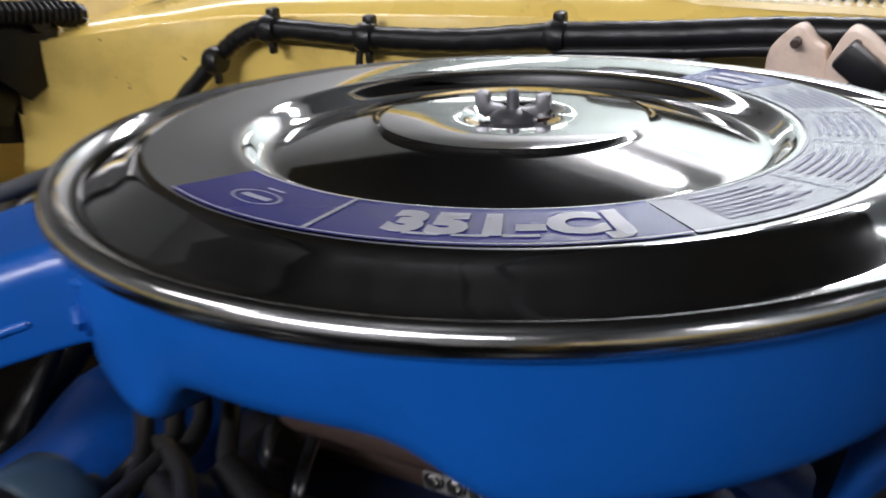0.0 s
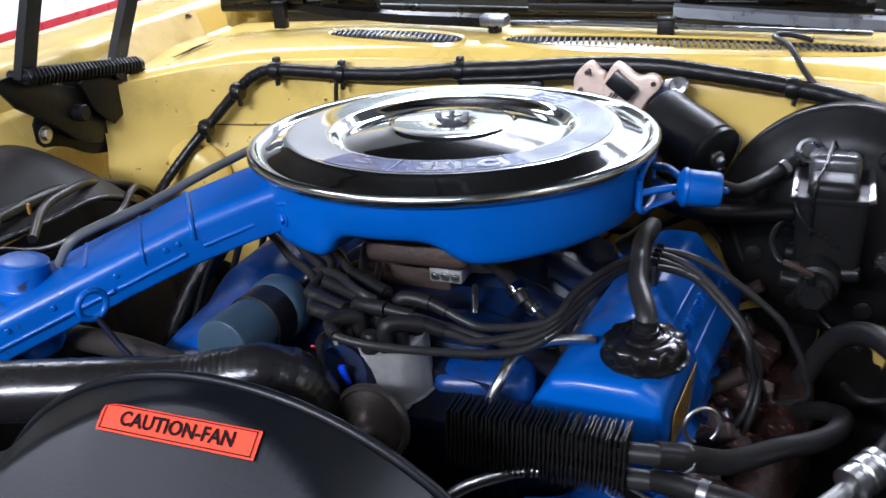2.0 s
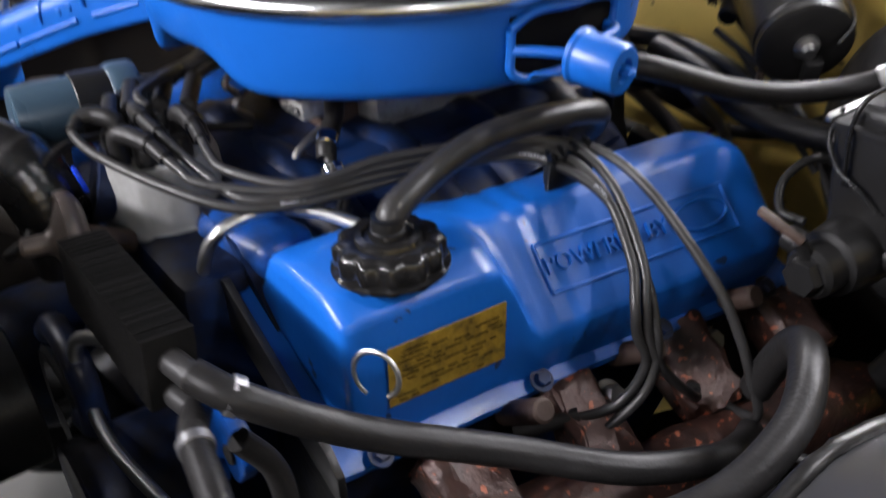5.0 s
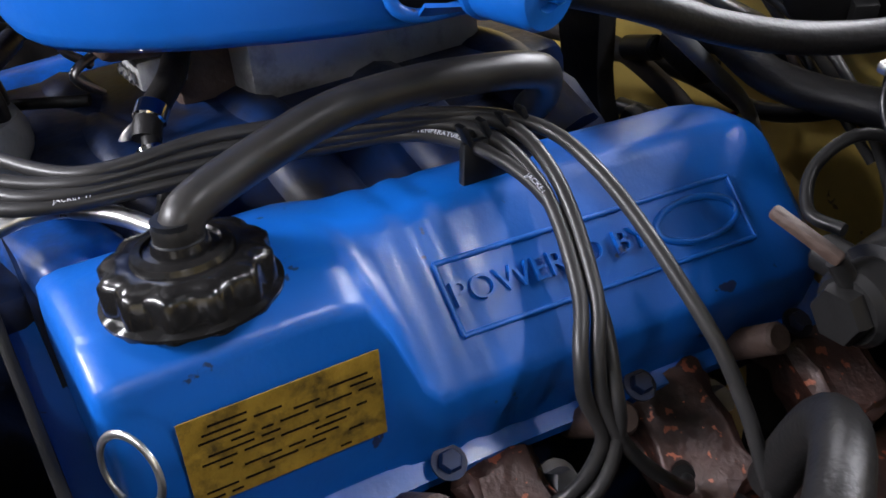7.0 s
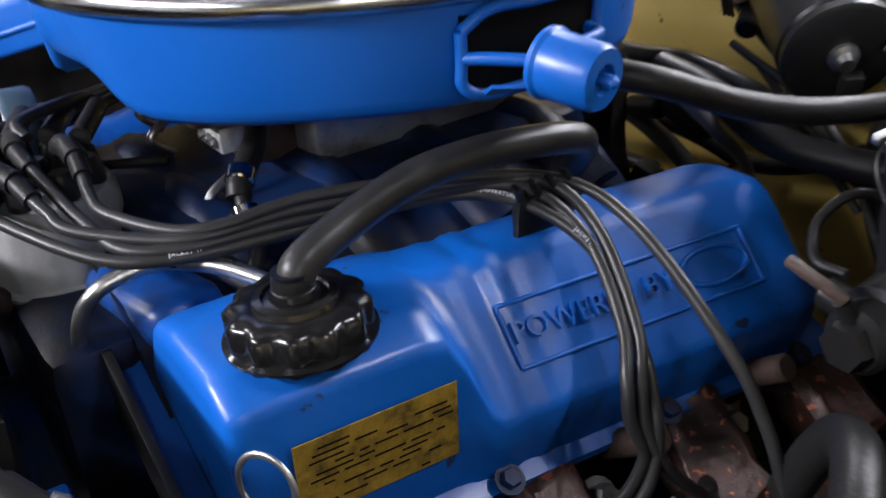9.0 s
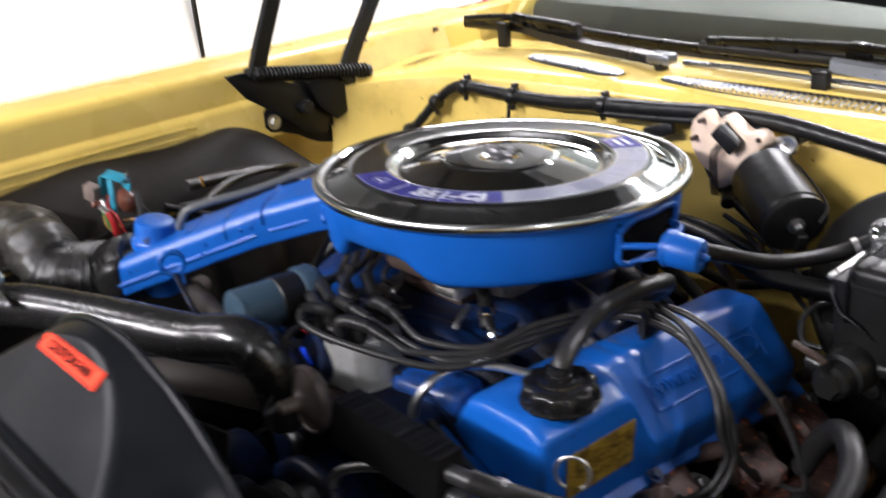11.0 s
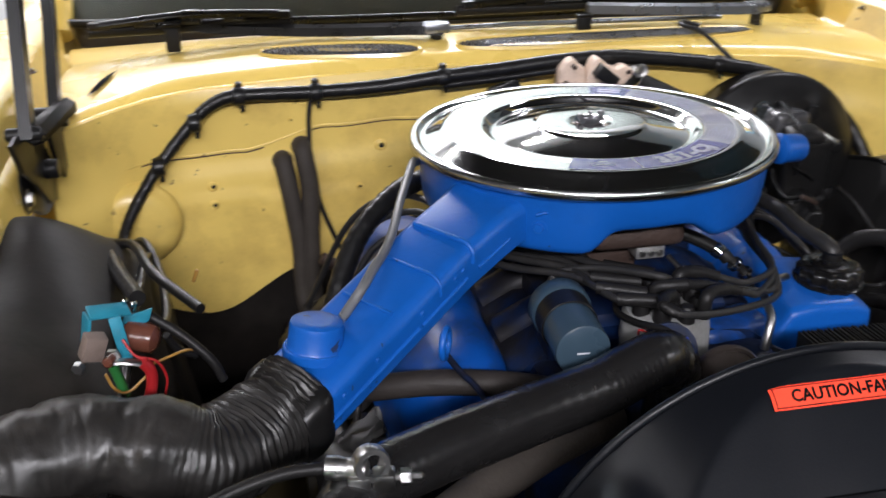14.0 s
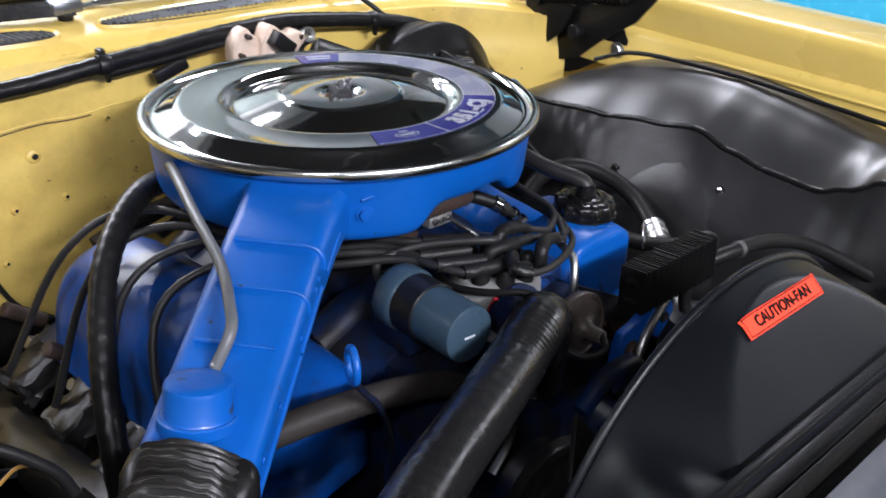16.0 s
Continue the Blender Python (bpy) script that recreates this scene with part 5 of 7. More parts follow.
solo("silver_pipe", tube([(0.185, -0.150, 0.850), (0.162, -0.166, 0.856), (0.146, -0.180, 0.858), (0.134, -0.193, 0.858), (0.128, -0.212, 0.855), (0.125, -0.229, 0.848), (0.117, -0.239, 0.828), (0.110, -0.246, 0.78)], 0.0046, 10), STEEL, "bent bright steel pipe beside the valve cover", "pipe")
solo("silver_pipe", tube([(0.185, -0.318, 0.830), (0.160, -0.324, 0.826), (0.120, -0.333, 0.806), (0.105, -0.336, 0.775), (0.118, -0.336, 0.748), (0.156, -0.335, 0.736), (0.22, -0.325, 0.728)], 0.0050, 10), STEEL, "bare steel pipe looping below the cooler", "pipe")

# ---- fan shroud ----

SC = Vector((0.02, -0.474, 0.739))
SR = 0.232


def shroud_at(a, s, w=0.0):
    """a: degrees from the top towards +x; s: 0 at the radiator flange, 1 at the fan ring."""
    t = radians(a)
    # a cone cut by a steeper front face above the radiator flange
    q = min(1.0, max(0.0, (abs(a) - 41) / 11))
    r = 0.220 + (SR - 0.220) * s + 0.048 * q * q * (3 - 2 * q) * (1 - s) ** 1.5
    y = -0.564 + (SC.y + 0.564) * s
    p = Vector((SC.x + r * math.sin(t), y, SC.z + r * math.cos(t)))
    p.z = min(p.z, 0.904 + 0.86 * (y + 0.564) + 0.0015)
    return p + Vector((0, -w * 0.5, w * 0.87))


shroud = thing("fan_shroud", (0.02, -0.52, 0.55), "black plastic fan shroud with an orange caution sticker", "fan shroud")
bm = sheet(lambda u, v: shroud_at(u, v), linspace(-180, 180, 181), linspace(0, 1, 28), 0.003)
part("shroud", bm, PLASTIC, shroud, "", 40)
part("ring_edge", tube([Vector((SC.x + (SR + 0.001) * math.sin(t), SC.y + 0.004, SC.z + (SR + 0.001) * math.cos(t))) for t in linspace(radians(-150), radians(150), 60)], 0.0035, 8, 2), PLASTIC, shroud, "rolled rear lip")
part("flange", box((0.42, 0.012, 0.022), pose(0.02, -0.570, 0.904), 0.002), PLASTIC, shroud)


def sticker_at(u, v, w=0.0):
    """u along the sticker, v up it, in metres from its middle."""
    a = -1.2 + math.degrees(u / 0.226)
    s = 0.655 + v / 0.1115
    return shroud_at(a, s, 0.0022 + w)


st = part("caution_sticker", sheet(lambda u, v: sticker_at(u, v), linspace(-0.0562, 0.0562, 16), linspace(-0.0082, 0.0082, 4), 0.0004), ORANGE, shroud, "red-orange caution sticker")
part("lettering", letters("CAUTION-FAN", 0.0118, lambda u, v, w: sticker_at(u, v, 0.0008 + max(0, w)), 0.0002, 1.02, bold=0.0003), INK, st, "black block letters")
bm = bmesh.new()
for v in (-0.0073, 0.0066):
    merge(bm, sheet(lambda u, q: sticker_at(u, v + q, 0.0008), linspace(-0.0545, 0.0545, 14), [0, 0.0007], 0))
for u in (-0.0540, 0.0533):
    merge(bm, sheet(lambda p, q: sticker_at(u + p, q, 0.0008), [0, 0.0007], linspace(-0.0073, 0.0073, 3), 0))
part("border", bm, INK, st)
fan = thing("cooling_fan", (0.0, -0.44, 0.70), "dark cooling fan behind the radiator", "fan")
part("hub", rod((0.0, -0.36, 0.70), (0.0, -0.45, 0.70), 0.055), BLACKP, fan)
for k in range(6):
    a = radians(60 * k + 20)
    part("blade", box((0.055, 0.004, 0.15), Matrix.Translation((0.0 + 0.12 * math.sin(a), -0.43, 0.70 + 0.12 * math.cos(a))) @ Euler((0, a, 0)).to_matrix().to_4x4() @ Euler((0, 0, radians(30))).to_matrix().to_4x4(), 0.001), BLACKP, fan)

# ---- cooling hoses ----

top = thing("radiator_hose", (-0.2, -0.4, 0.84), "thick black upper radiator hose with a bright clamp", "hose")
HP = [(-0.375, -0.560, 0.865), (-0.362, -0.520, 0.872), (-0.345, -0.478, 0.877), (-0.318, -0.444, 0.878), (-0.270, -0.416, 0.876), (-0.179, -0.378, 0.874), (-0.105, -0.347, 0.871), (-0.073, -0.335, 0.876), (-0.044, -0.324, 0.879), (-0.024, -0.311, 0.864), (-0.013, -0.302, 0.832), (-0.011, -0.298, 0.79)]
part("hose", tube(HP, 0.0255, 28, 16, radius=lambda i, n: (0.0255 if 25 < i < n - 40 else 0.0225 + 0.003 * min(1, max(0, (i - 15) / 10)) if i <= 25 else 0.0275) + 0.00025 * math.sin(i * 2.2)), mat("ribbed_black_hose", (0.011, 0.0105, 0.0105), 0.25, spec=0.55, var=0.15, scale=40, bump=0.12, bscale=420), top, "", 70)
cl = Vector((-0.322, -0.464, 0.914))
part("end_clamp", lathe([(0.0235, 0), (0.0262, 0.0005), (0.0262, 0.0075), (0.0235, 0.008)], 30, align((-0.362, -0.538, 0.870), (-0.352, -0.515, 0.876))), STEEL, top)
bc = thing("battery_cable", cl, "black battery cable ending in a bright cast clamp", "cable")
part("jacket", tube([(-0.348, -0.456, 0.908), (-0.385, -0.458, 0.909), (-0.43, -0.468, 0.902), (-0.48, -0.492, 0.888), (-0.53, -0.53, 0.86)], 0.0048, 12), RUBBER, bc)
part("crimp_barrel", lathe([(0.0066, 0), (0.0088, 0.001), (0.0090, 0.010), (0.0080, 0.013), (0.0080, 0.018), (0.0092, 0.021), (0.0088, 0.030), (0.004, 0.032), (0, 0.032)], 24, align((-0.354, -0.455, 0.908), (-0.322, -0.464, 0.908))), STEEL, bc, "dull bright crimped barrel")
part("clamp_ring", lathe([(0.0085, -0.007), (0.0125, -0.007), (0.0135, -0.004), (0.0135, 0.004), (0.0125, 0.007), (0.0085, 0.007)], 28, align(cl, cl + Vector((0.15, -0.95, 0.25)))), STEEL, bc, "cast clamp arch")
for k in (-1, 1):
    part("clamp_jaw", box((0.0165, 0.014, 0.0150), pose(cl.x + 0.0088 * k, cl.y - 0.003, cl.z - 0.0135, 0, 0, -8), 0.0020), STEEL, bc)
part("clamp_screw", rod(cl + Vector((-0.018, 0.0, -0.013)), cl + Vector((0.038, -0.005, -0.013)), 0.0030, 10), STEEL, bc)
part("clamp_nut", hexbolt(cl + Vector((0.020, -0.0035, -0.013)), cl + Vector((0.12, -0.013, -0.013)), 0.0066, 0.009, False), STEEL, bc)
bp = solo("bypass_hose", tube([(-0.36, -0.46, 0.76), (-0.26, -0.40, 0.79), (-0.16, -0.34, 0.80), (-0.06, -0.27, 0.78)], 0.020, 14), HHOSE, "dusty grey hose low behind the fan shroud", "hose")
part("hose_clamp", lathe([(0.0200, 0), (0.0212, 0.0005), (0.0212, 0.009), (0.0200, 0.0095)], 24, align((-0.28, -0.412, 0.784), (-0.36, -0.46, 0.76))), ZINC, bp)
solo("heater_pipe", tube([(-0.37, -0.20, 0.80), (-0.31, -0.238, 0.824), (-0.25, -0.260, 0.838), (-0.20, -0.270, 0.839), (-0.15, -0.274, 0.831), (-0.10, -0.272, 0.812), (-0.06, -0.266, 0.785)], 0.0125, 12), mat("dusty_brown_hose", (0.025, 0.021, 0.019), 0.55, spec=0.2, var=0.3, scale=40, bump=0.3), "dusty brown-black hose ahead of the valve cover", "hose")
dip = thing("dipstick", (-0.21, -0.27, 0.80), "blue painted dipstick with a looped handle", "dipstick")
part("loop", tube([Vector((-0.233 + 0.0055 * math.sin(a), -0.296 + 0.0120 * math.sin(a), 0.902 + 0.0135 * math.cos(a))) for a in linspace(0, 2 * math.pi, 15)], 0.0032, 8, 2), BLUE, dip)
part("rod", tube([(-0.232, -0.295, 0.889), (-0.218, -0.294, 0.868), (-0.201, -0.293, 0.846), (-0.18, -0.285, 0.80), (-0.17, -0.27, 0.74)], 0.0030, 8), BLUE_OLD_SHADED, dip)

# heater hoses on the firewall
for pts in ([(-0.345, 0.345, 0.846), (-0.345, 0.322, 0.850), (-0.342, 0.312, 0.835), (-0.336, 0.308, 0.792), (-0.328, 0.306, 0.719), (-0.328, 0.302, 0.640), (-0.31, 0.25, 0.52)],
            [(-0.317, 0.345, 0.866), (-0.316, 0.322, 0.870), (-0.314, 0.310, 0.855), (-0.309, 0.306, 0.805), (-0.313, 0.304, 0.717), (-0.312, 0.300, 0.640), (-0.29, 0.25, 0.52)]):
    hh = solo("heater_hose", tube(pts, 0.0135, 14), HHOSE, "dusty black heater hose hanging down the firewall", "hose", "heater hoses")
    part("hose_clip", lathe([(0.0135, 0), (0.0150, 0.0005), (0.0150, 0.006), (0.0135, 0.0065)], 20, align(pts[0], pts[1]) @ Matrix.Translation((0, 0, 0.012))), RUST, hh)
solo("firewall_wire", tube([(-0.292, 0.322, 0.945), (-0.302, 0.325, 0.929), (-0.305, 0.324, 0.868), (-0.299, 0.322, 0.807), (-0.289, 0.320, 0.762), (-0.258, 0.316, 0.687), (-0.22, 0.30, 0.66)], 0.0034, 8), WIRE, "thin black wire dropping from the harness", "wire")
ac = thing("engine_harness_hose", (-0.3, 0.0, 0.7), "thick black taped hose beside the snorkel", "hose")
part("hose", tube([(-0.12, 0.14, 0.88), (-0.180, 0.10, 0.897), (-0.228, 0.065, 0.890), (-0.275, 0.02, 0.860), (-0.308, -0.03, 0.806), (-0.330, -0.08, 0.738), (-0.340, -0.12, 0.64)], 0.0135, 14, 16, radius=lambda i, n: 0.0130 + 0.0005 * math.sin(i * 1.9)), TAPE, ac)

# hose, leads and plugs low on the firewall behind the engine
solo("heater_hose", tube([(-0.17, 0.27, 0.760), (-0.115, 0.275, 0.778), (-0.043, 0.275, 0.784), (-0.006, 0.275, 0.783), (0.043, 0.275, 0.766), (0.072, 0.275, 0.749), (0.097, 0.27, 0.731), (0.14, 0.25, 0.69)], 0.0085, 12), HHOSE, "thin dusty heater hose curving behind the engine", "hose", "heater hoses")
lead = thing("engine_lead", (0.0, 0.29, 0.765), "black taped lead with two plugs behind the engine", "wire")
part("cable", tube([(-0.17, 0.285, 0.735), (-0.141, 0.29, 0.742), (-0.064, 0.29, 0.765), (0.005, 0.29, 0.775), (0.064, 0.29, 0.773), (0.12, 0.29, 0.765), (0.17, 0.30, 0.775), (0.22, 0.31, 0.80)], 0.0068, 10), TAPE, lead)
for a, b in (((-0.026, 0.287, 0.727), (0.020, 0.287, 0.729)), ((-0.075, 0.285, 0.738), (-0.045, 0.285, 0.750))):
    part("plug", rod(a, b, 0.0078, 14), PLASTIC, lead, "black cable plug")
part("red_lead", tube([(0.044, 0.288, 0.729), (0.078, 0.285, 0.738), (0.092, 0.285, 0.747), (0.107, 0.287, 0.760)], 0.0022, 8), REDW, lead, "thin red wire")
part("grey_lead", tube([(-0.096, 0.287, 0.668), (-0.057, 0.285, 0.688), (-0.031, 0.286, 0.712), (-0.02, 0.288, 0.728)], 0.0016, 8), STEEL, lead)
part("red_lead", tube([(-0.07, 0.288, 0.770), (-0.05, 0.285, 0.757), (-0.045, 0.286, 0.745)], 0.0018, 8), REDW, lead)

clut = thing("rear_bracket", (0.06, 0.19, 0.74), "black steel bracket standing behind the cylinder head", "bracket")
part("post", plate(rounded([(0.036, 0.740), (0.040, 0.800), (0.034, 0.862), (0.050, 0.880), (0.078, 0.880), (0.084, 0.862), (0.078, 0.800), (0.090, 0.760), (0.110, 0.745), (0.110, 0.730), (0.036, 0.730)], 1), "y", 0.178, 0.016, 0.002), BLACKP, clut)
part("foot", box((0.13, 0.05, 0.040), pose(0.05, 0.185, 0.745, 4, 0, 6), 0.010, 3), GRIMY, clut)
part("clip", box((0.030, 0.018, 0.022), pose(0.100, 0.200, 0.772, 0, 20, 10), 0.004), BLACKP, clut)
solo("dipstick_tube", tube([(0.196, 0.115, 0.896), (0.187, 0.138, 0.881), (0.168, 0.195, 0.834), (0.148, 0.251, 0.786), (0.13, 0.29, 0.73)], 0.0052, 12), GREYTUBE, "bare grey dipstick tube running down behind the head", "tube")
blk = thing("engine_lead", (0.05, 0.28, 0.82), "bundle of black taped leads below the wiper motor", "wire")
part("cable", tube([(-0.06, 0.28, 0.84), (0.0, 0.275, 0.835), (0.06, 0.272, 0.842), (0.12, 0.268, 0.838), (0.18, 0.262, 0.826), (0.25, 0.26, 0.80)], 0.010, 12), TAPE, blk)
part("cable", tube([(-0.05, 0.283, 0.815), (0.02, 0.278, 0.818), (0.09, 0.272, 0.812), (0.15, 0.268, 0.820)], 0.006, 12), TAPE, blk)
part("plug", box((0.050, 0.022, 0.020), pose(0.075, 0.268, 0.800, 0, 18, -6), 0.004), BLACKP, blk, "black cable plug")
part("plug", rod((0.005, 0.27, 0.79), (0.045, 0.266, 0.800), 0.010, 14), PLASTIC, blk, "black cable plug")

# ---- wiring harness ----

har = thing("wiring_harness", (0, 0.33, 0.95), "black taped wiring harness clipped along the firewall", "wiring harness")
HW = [(-0.567, 0.215, 0.775), (-0.566, 0.245, 0.792), (-0.548, 0.272, 0.822), (-0.515, 0.300, 0.864), (-0.462, 0.320, 0.920), (-0.432, 0.325, 0.942), (-0.395, 0.326, 0.950), (-0.292, 0.326, 0.949), (-0.20, 0.324, 0.952), (-0.110, 0.320, 0.962), (-0.02, 0.322, 0.968), (0.06, 0.322, 0.975), (0.15, 0.322, 0.977), (0.23, 0.322, 0.969), (0.315, 0.322, 0.957), (0.401, 0.320, 0.938), (0.475, 0.312, 0.905), (0.53, 0.295, 0.862), (0.56, 0.26, 0.80)]
part("trunk_cable", tube(HW, 0.0095, 12, 16, radius=lambda i, n: 0.0068 + 0.0042 * min(1, 2 * i / n) + 0.0003 * math.sin(i * 1.3) + 0.0002 * math.sin(i * 3.1)), TAPE, har, "", 70)
part("branch", tube([(x, y - 0.006, z - 0.011) for x, y, z in HW[9:13]], 0.0055, 10, 8), TAPE, har)
for x, y, z in ((-0.398, 0.326, 0.950), (-0.292, 0.326, 0.949), (-0.110, 0.320, 0.962), (-0.515, 0.300, 0.864), (0.315, 0.322, 0.957), (-0.462, 0.318, 0.918)):
    big = x in (-0.398, -0.292, -0.110)
    bm = lathe([(0, -0.010), (0.012, -0.008), (0.0145, 0.0), (0.012, 0.008), (0, 0.010)], 12, align((x, y - 0.002, z), (x + 1, y, z)))
    if big:
        merge(bm, box((0.010, 0.012, 0.018), pose(x, y + 0.004, z + 0.010), 0.003))
    merge(bm, box((0.006, 0.008, 0.012), pose(x + 0.003, y - 0.004, z - 0.016), 0.002))
    part("clip", bm, TAPE, har)
part("tail", tube([HW[0], (-0.570, 0.19, 0.80), (-0.578, 0.12, 0.835), (-0.555, 0.03, 0.862), (-0.535, -0.05, 0.876), (-0.51, -0.13, 0.888)], 0.0085, 10, 10), TAPE, har)
part("tail", tube([(-0.578, 0.12, 0.835), (-0.53, 0.04, 0.868), (-0.50, -0.06, 0.880), (-0.45, -0.14, 0.875)], 0.0055, 10, 10), TAPE, har)
part("tail", tube([HW[0], (-0.530, 0.135, 0.828), (-0.507, 0.064, 0.818), (-0.497, -0.01, 0.826), (-0.492, -0.09, 0.835), (-0.505, -0.17, 0.87)], 0.0052, 10, 10), TAPE, har)
part("stub", box((0.05, 0.012, 0.018), pose(-0.018, 0.325, 0.938, 0, -18), 0.004), TAPE, har)
solo("washer_tube", tube([(0.345, 0.320, 0.955), (0.325, 0.335, 0.975), (0.305, 0.37, 0.995), (0.285, 0.40, 1.000), (0.30, 0.425, 0.998), (0.33, 0.43, 0.990)], 0.0038, 8), WIRE, "thin black washer tube looping over the cowl", "hose")

# firewall details: seam, holes, plugs
SEAM_Z = [(-0.60, 0.858), (-0.516, 0.860), (-0.394, 0.862), (-0.332, 0.880), (-0.285, 0.892), (-0.18, 0.895), (-0.122, 0.895), (-0.02, 0.899)]


def seam_z(x):
    for (xa, za), (xb, zb) in zip(SEAM_Z, SEAM_Z[1:]):
        if xa <= x <= xb:
            return za + (zb - za) * (x - xa) / (xb - xa)
    return SEAM_Z[-1][1]


def seam_line(x0, x1, n, lift, dz):
    out = []
    for x in linspace(x0, x1, n):
        z = seam_z(x) + dz + 0.0012 * math.sin(x * 57)
        out.append((x, firewall_at(x, (z - 0.30) / (0.668 - 0.075 * x * x))[1] - lift, z))
    return out


by = firewall_at(-0.556, (0.777 - 0.30) / (0.668 - 0.075 * 0.556 ** 2))[1]
part("pressed_boss", lathe([(0.064, -0.012), (0.0635, -0.001), (0.060, 0.003), (0.0565, 0.009), (0.051, 0.0145), (0.040, 0.018), (0.02, 0.0205), (0, 0.021)], 48, align((-0.556, by, 0.777), (-0.556 + 0.12, by - 1, 0.777))), YELLOW_D, car, "round boss pressed into the firewall", 50)
part("seam_bead", tube(seam_line(-0.56, -0.03, 60, 0.0005, 0.002), 0.0024, 6, 2), YELLOW_D, car, "raised sealed seam across the firewall")
# thin dark tubes stand in for the shadow line of the seam
part("seam_shadow_line", tube(seam_line(-0.54, -0.37, 22, 0.0022, -0.0012), 0.0011, 6, 2), RUST, car, "dark line for the shadow along the sealed seam")
part("seam_shadow_line", tube(seam_line(-0.30, -0.12, 22, 0.0022, -0.0012), 0.0009, 6, 2), RUST, car, "dark line for the shadow along the sealed seam")
for x, z, r in ((-0.447, 0.815, 0.007), (-0.447, 0.788, 0.007), (-0.20, 0.858, 0.009), (-0.235, 0.80, 0.005), (-0.17, 0.80, 0.005), (-0.255, 0.735, 0.004), (-0.10, 0.885, 0.004), (-0.33, 0.905, 0.003)):
    y = firewall_at(x, (z - 0.30) / (0.668 - 0.075 * x * x))[1]
    part("grommet", lathe([(0, 0.004), (r * 0.6, 0.0045), (r, 0.0025), (r * 1.1, 0)], 14, align((x, y - 0.001, z), (x, y - 1, z))), YELLOW_D, car)
    part("hole", rod((x + 0.001, y - 0.0052, z + 0.001), (x + 0.001, y - 0.0058, z + 0.001), r * 0.45, 10, 0.0), TYRE, car)

# ---- wiper motor ----

wm = thing("wiper_motor", (0.17, 0.30, 0.90), "black wiper motor on a beige cast housing", "motor")
mdir = Vector((0.089, -0.061, -0.037)).normalized()
ma = Vector((0.166, 0.277, 0.926))
MM = align(ma, ma + mdir)
can = part("can", lathe([(0, -0.004), (0.033, -0.003), (0.0375, 0.0), (0.0385, 0.004), (0.0385, 0.084), (0.0370, 0.086), (0.0365, 0.0865), (0.0380, 0.088), (0.0380, 0.094), (0.034, 0.0965), (0.012, 0.096), (0.0, 0.096)], 48, MM), BLACKP, wm, "black cylindrical motor can")
part("end_boss", lathe([(0.010, 0.094), (0.010, 0.099), (0.006, 0.101), (0.005, 0.107), (0, 0.107)], 16, MM), STEEL, wm)
part("terminal", box((0.014, 0.02, 0.016), MM @ pose(0.008, -0.022, 0.097), 0.002), BLACKP, wm)
part("can_bail", tube([MM @ Vector(p) for p in ((0.030, 0.024, 0.02), (0.033, 0.024, 0.06), (0.033, 0.020, 0.094), (0.020, 0.010, 0.107))], 0.0016, 6), WIRE, wm)
bm = plate(rounded([(0.054, 0.938), (0.054, 0.968), (0.066, 0.982), (0.076, 0.987), (0.086, 0.974), (0.094, 0.972), (0.096, 0.930), (0.090, 0.905), (0.072, 0.915)], 1), "y", 0.290, 0.022, 0.003)
part("gear_cover", bm, TAN, wm, "beige cast gear cover")
bm = plate(rounded([(0.092, 0.960), (0.104, 0.986), (0.112, 0.987), (0.136, 0.968), (0.150, 0.974), (0.161, 0.970), (0.165, 0.960), (0.150, 0.945), (0.132, 0.915), (0.115, 0.898), (0.096, 0.890), (0.090, 0.905)], 1), "y", 0.282, 0.026, 0.003)
part("gear_housing", bm, TAN, wm, "beige cast gear housing")
for x, z in ((0.064, 0.952), (0.156, 0.965), (0.112, 0.978), (0.074, 0.976)):
    part("rivet", rod((x, 0.292, z), (x, 0.279, z), 0.0032, 12, 0.001), RUST, wm)
part("connector", box((0.036, 0.018, 0.020), pose(0.119, 0.274, 0.963, 0, 38), 0.003), BLACKP, wm, "black plug")
for dx in (0.0, 0.004, 0.008):
    part("lead", tube([(0.108 + dx, 0.270, 0.955), (0.100 + dx, 0.268, 0.940), (0.099 + dx, 0.272, 0.905), (0.096 + dx, 0.280, 0.885)], 0.0014, 6), RUST if dx != 0.004 else WIRE, wm)
arm = part("mount_arm", plate(rounded([(0.140, 0.930), (0.150, 0.956), (0.172, 0.967), (0.186, 0.969), (0.194, 0.958), (0.190, 0.946), (0.178, 0.941), (0.165, 0.920)], 2), "y", 0.304, 0.005, 0.001), STEEL, wm, "zinc plated mounting ear")
part("washer", lathe([(0.004, -0.003), (0.004, 0.002), (0.0095, 0.003), (0.0118, 0.0015), (0.0118, 0.0)], 24, align((0.183, 0.3025, 0.958), (0.183, 0, 1.02))), STEEL, arm, "shiny dished washer")
part("grommet", rod((0.183, 0.316, 0.958), (0.183, 0.345, 0.958), 0.006, 12), RUBBER, wm)
part("cable", tube([(0.070, 0.318, 0.960), (0.066, 0.310, 0.925), (0.085, 0.300, 0.900), (0.112, 0.29, 0.885), (0.14, 0.285, 0.87), (0.20, 0.27, 0.84)], 0.0065, 10), TAPE, wm)
part("plug", rod((0.106, 0.300, 0.888), (0.124, 0.272, 0.880), 0.009, 14), BLACKP, wm)

# ---- brake booster and master cylinder ----

